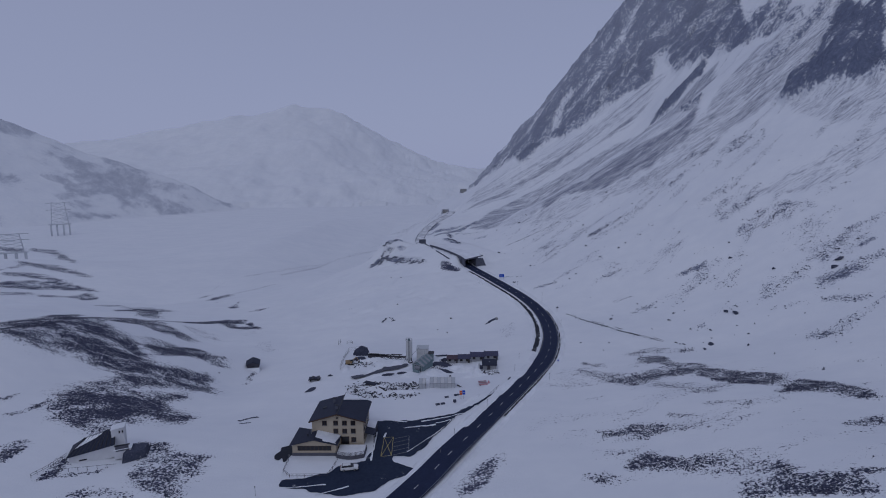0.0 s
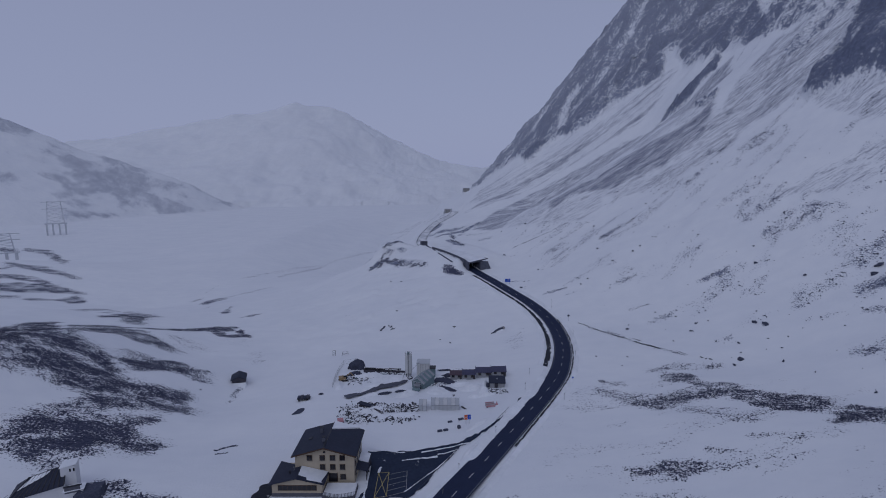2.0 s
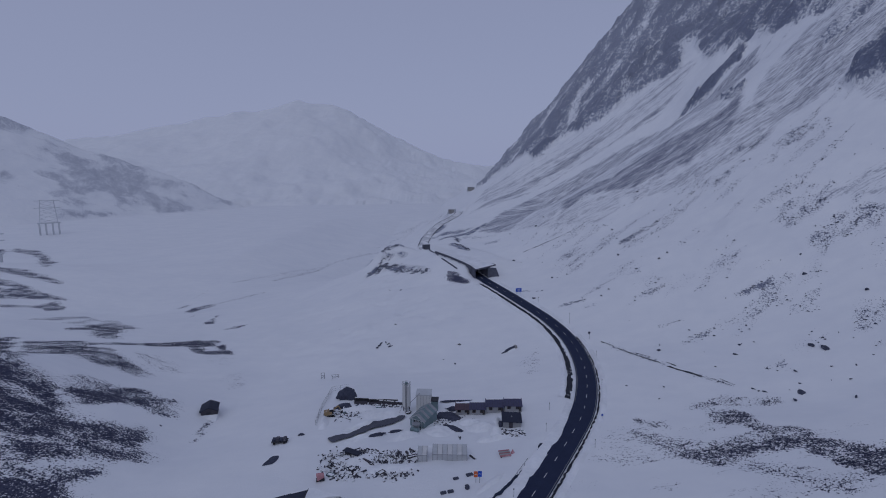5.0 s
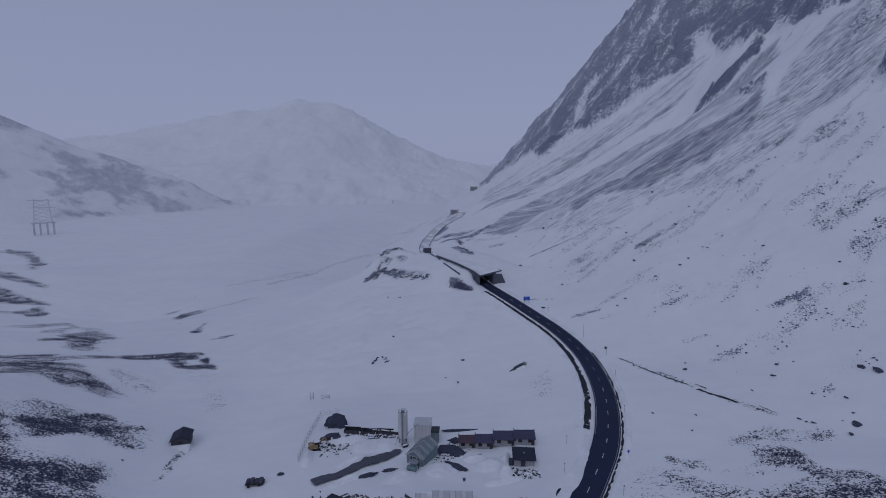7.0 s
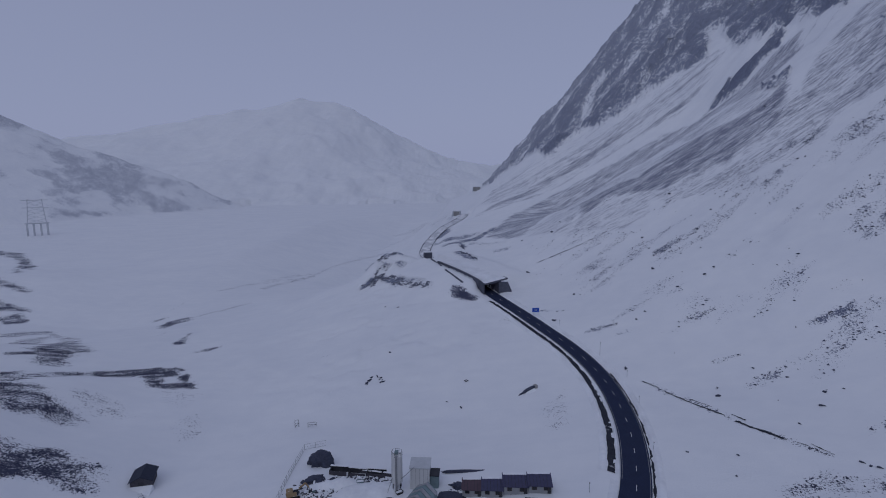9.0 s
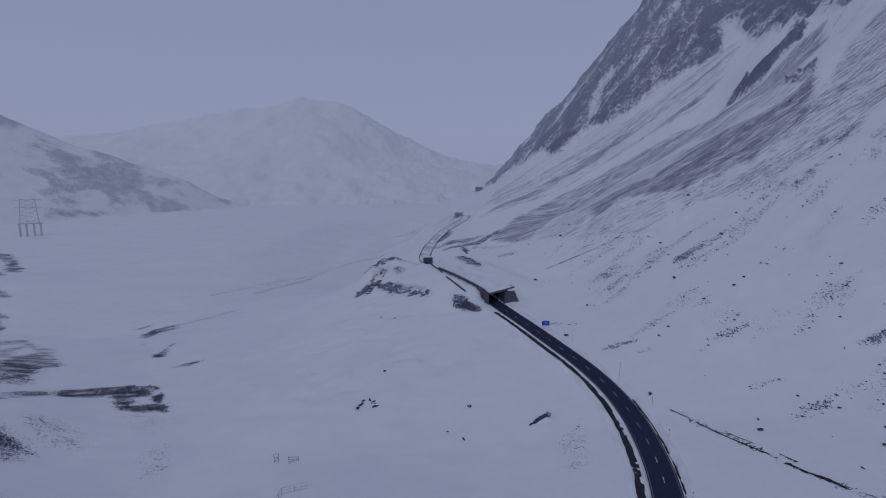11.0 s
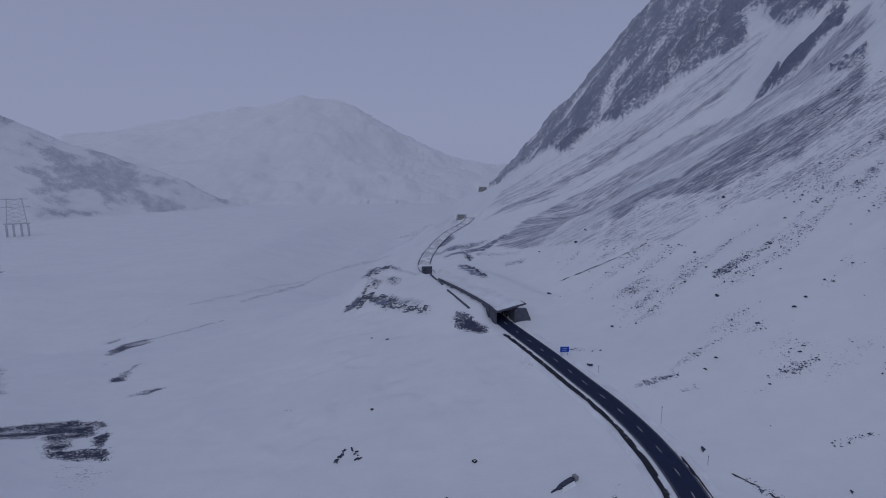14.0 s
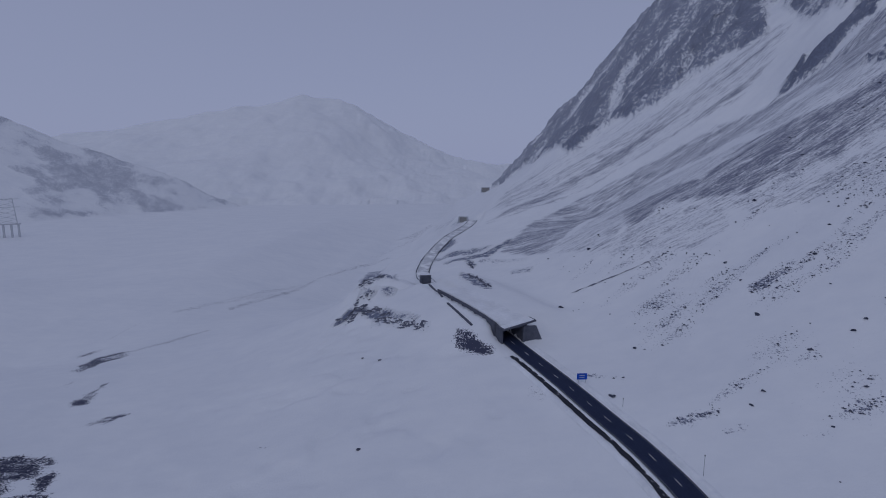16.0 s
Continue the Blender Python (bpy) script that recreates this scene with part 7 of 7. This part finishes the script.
for x, y, r in ((61.5, 267.2, 1.2), (-33.7, 274.6, 1.0), (-32.9, 276.6, 0.9), (-32.4, 279.0, 0.7), (-2.9, 260.0, 0.5),
                (2.0, 256.5, 0.8), (-29.5, 347.0, 0.9), (44.0, 311.6, 1.0), (-27.5, 297.0, 0.9), (-36.6, 351.2, 0.8), (-97.6, 217.3, 0.9), (-98.6, 218.6, 0.7), (-92.3, 199.4, 0.5)):
    boulder(x, y, r, "dark boulder poking out of the snowy meadow", 0.7)
for k in range(14):
    a = k / 13
    boulder(-63.4 + 4.6 * a, 148.6 + 3.2 * a + 0.9 * math.sin(3.14 * a), 0.38 + 0.25 * brng.random(), "thin dark stone of a snowed-up wall in the meadow", 0.6)
    if k % 2:
        boulder(-62.6 + 2.6 * a, 146.2 + 1.2 * a, 0.3 + 0.2 * brng.random(), "thin dark stone of a snowed-up wall in the meadow", 0.6)
for x, y, r in ((98.5, 207.3, 0.8), (99.3, 205.7, 0.6), (100.7, 204.8, 0.9), (110.2, 202.1, 1.6), (106.5, 232.6, 1.1), (85.7, 250.5, 0.7), (60.3, 215.8, 0.5), (44.6, 311.4, 1.0)):
    boulder(x, y, r, "dark boulder with a cap of snow below the slope", 0.7)


def long_slab(ax, ay, bx, by):
    """A long tapered slab of grey stone, tilted in the snow."""
    ob = thing("stone_slab", "long grey tapered slab of stone lying in the meadow", "slab", ax, ay, gz(ax, ay) - 0.15, math.degrees(math.atan2(by - ay, bx - ax)))
    n = math.hypot(bx - ax, by - ay)
    ux, uy, base = (bx - ax) / n, (by - ay) / n, gz(ax, ay)

    def lie(a, o):
        """Height of the snow at the distance a along the slab and o beside it."""
        return gz(ax + ux * a - uy * o, ay + uy * a + ux * o) - base

    rows = [(0.0, 0.10, 0.45), (0.12, 0.35, 0.60), (0.2, 0.3, 0.55), (0.35, 0.75, 1.0), (0.6, 0.95, 1.2), (0.85, 0.85, 1.25), (1.0, 0.55, 1.1)]
    pts, fc = [], []
    for t, w, h in rows:
        a, z = t * n, lie(t * n, 0)
        pts += [(a, -w, z - 0.4), (a, w, z - 0.4), (a, w * 0.35, z + h), (a, -w * 0.6, z + h * 0.75)]
    for k in range(len(rows) - 1):
        fc += [(4 * k + j, 4 * k + (j + 1) % 4, 4 * k + 4 + (j + 1) % 4, 4 * k + 4 + j) for j in range(4)]
    fc += [(3, 2, 1, 0), tuple(4 * (len(rows) - 1) + j for j in range(4))]
    part("slab", solid(pts, fc), M_ROCK, ob)
    z = lie(n, 0)
    part("end_block", boxed(n - 0.2, n + 0.8, -0.7, 0.7, z - 0.4, z + 1.3, 0.12), M_CONCRETE, ob)
    part("snow_drift", slab([(q * n, o, lie(q * n, o) + h) for q, o, h in ((0.3, -1.7, 0.1), (0.9, -1.9, 0.1), (0.9, -0.8, 0.75), (0.4, -0.8, 0.6))], 0.5), M_SNOW, ob)


long_slab(21.8, 257.6, 27.8, 260.4)
well = thing("well_cover", "small square dark frame half filled with snow in the meadow", "cover", 4.1, 271.3, gz(4.1, 271.3) - 0.05, 40)
for k in range(4):
    bm = box(bmesh.new(), -0.55, 0.55, 0.37, 0.55, 0, 0.35, Matrix.Rotation(radians(90 * k), 4, "Z"))
    part("frame_beam", bm, M_DARKSTEEL, well)
part("snow_fill", boxed(-0.37, 0.37, -0.37, 0.37, 0, 0.22, 0.04), M_SNOW, well)
for k in range(16):
    a = (k % 8) / 7
    x, y = (-33.9 + 1.8 * a, 274.2 + 5.4 * a) if k < 8 else (-30.0 + 2.6 * a, 279.2 - 4.0 * a)
    boulder(x + brng.gauss(0, 0.3), y + brng.gauss(0, 0.3), 0.35 + 0.45 * brng.random(), "dark stone edging a low snowed-up mound in the meadow", 0.8)
placed = 0
while placed < 150:
    x, y = brng.uniform(45, 210), brng.uniform(150, 440)
    d = x - float(np.interp(y, FOOT_Y, FOOT_X))
    if d < -8 or math.hypot(x - 52, (y - 250) * 0.35) < 9:
        continue
    boulder(x, y, 0.28 + 0.6 * brng.random() ** 3, "dark stone scattered on the snowy mountainside")
    placed += 1
CRAGS = [((-49, 396), (-43, 404)), ((-46, 392), (-38, 391)), ((-38, 391), (-30, 381)), ((-50, 388), (-45, 391)), ((-24, 370), (-14, 361)), ((-55.8, 393.3), (-45.1, 393.7)), ((-45.1, 393.7), (-41.1, 400.2)), ((-48, 406), (-37.3, 409.5)), ((-36.2, 382.4), (-12.6, 358.3)), ((5, 411), (12, 392)), ((4.5, 458), (6.6, 449))]
for (ax, ay), (bx, by) in CRAGS:
    span = math.hypot(bx - ax, by - ay)
    for k in range(int(5 + span * 2.0)):
        t = brng.random()
        x, y = ax + (bx - ax) * t + brng.gauss(0, 0.9), ay + (by - ay) * t + brng.gauss(0, 1.0)
        r = 0.3 + 0.95 * brng.random() ** 2
        ob = new("rock", SLABS[brng.randrange(6)])
        ob.matrix_world = pose(x, y, gz(x, y) - 0.05 * r, brng.uniform(5, 40), brng.uniform(-15, 15), math.degrees(math.atan2(by - ay, bx - ax)) + brng.gauss(0, 14)) @ Matrix.Diagonal((r * 1.9, r * 0.8, r * 0.75, 1))
        tagged(ob, "craggy dark slab of rock on a snow-plastered knoll", "rock", "crags above the gallery")


# small stones and heather, too many to count
def sprinkle(name, label, category, field, lo, hi, n, size, flat, mat, box_, seed, power=1.0):
    r = np.random.default_rng(seed)
    x = r.uniform(box_[0], box_[1], n)
    y = r.uniform(box_[2], box_[3], n)
    out = land(x, y)
    w = out[field]
    keep = r.random(n) < smooth(lo, hi, w) ** power
    x, y, z = x[keep], y[keep], out[0][keep]
    m_ = len(x)
    base = np.array([(1, 0, 0), (0.2, 0.9, 0.05), (-0.9, 0.2, 0), (-0.1, -0.95, 0.05), (0.1, 0.1, 1), (0, 0, -0.5)])
    fc = np.array([(0, 1, 4), (1, 2, 4), (2, 3, 4), (3, 0, 4), (1, 0, 5), (2, 1, 5), (3, 2, 5), (0, 3, 5)])
    a = r.uniform(0, 6.283, m_)
    s = size * (0.45 + r.random(m_) ** 2.5 * 1.3)
    jit = r.uniform(0.65, 1.35, (m_, 6, 3))
    b = base[None] * jit
    bx = (b[..., 0] * np.cos(a)[:, None] - b[..., 1] * np.sin(a)[:, None]) * s[:, None]
    by = (b[..., 0] * np.sin(a)[:, None] + b[..., 1] * np.cos(a)[:, None]) * s[:, None]
    bz = b[..., 2] * s[:, None] * flat
    V = np.stack([bx + x[:, None], by + y[:, None], bz + z[:, None]], -1).reshape(-1, 3)
    F = (fc[None] + 6 * np.arange(m_)[:, None, None]).reshape(-1, 3)
    mesh = bpy.data.meshes.new(name)
    mesh.vertices.add(len(V))
    mesh.vertices.foreach_set("co", V.ravel())
    mesh.loops.add(F.size)
    mesh.loops.foreach_set("vertex_index", F.ravel())
    mesh.polygons.add(len(F))
    mesh.polygons.foreach_set("loop_start", np.arange(0, F.size, 3))
    mesh.update(calc_edges=True)
    mesh.materials.append(mat)
    tagged(new(name, mesh), label, category, kind="stuff")


sprinkle("scree_stones", "loose dark stones strewn down the snowy slope", "stones", 2, 0.08, 0.6, 60000, 0.24, 0.7, M_STONE, (45, 260, 140, 375), 31)
sprinkle("slope_rocks", "dark rocks lying in strings on the snowy slope", "rocks", 2, 0.02, 0.42, 26000, 0.40, 0.65, M_STONE, (45, 290, 150, 440), 34, 1.3)
sprinkle("heather_clumps", "dark heather clumps poking through thin snow", "heather", 3, 0.15, 0.62, 120000, 0.19, 0.7, M_HEATH, (30, 150, 85, 215), 32)
sprinkle("heather_clumps", "dark heather clumps poking through thin snow", "heather", 3, 0.2, 0.62, 170000, 0.20, 0.7, M_HEATH, (-230, -60, 100, 330), 33)
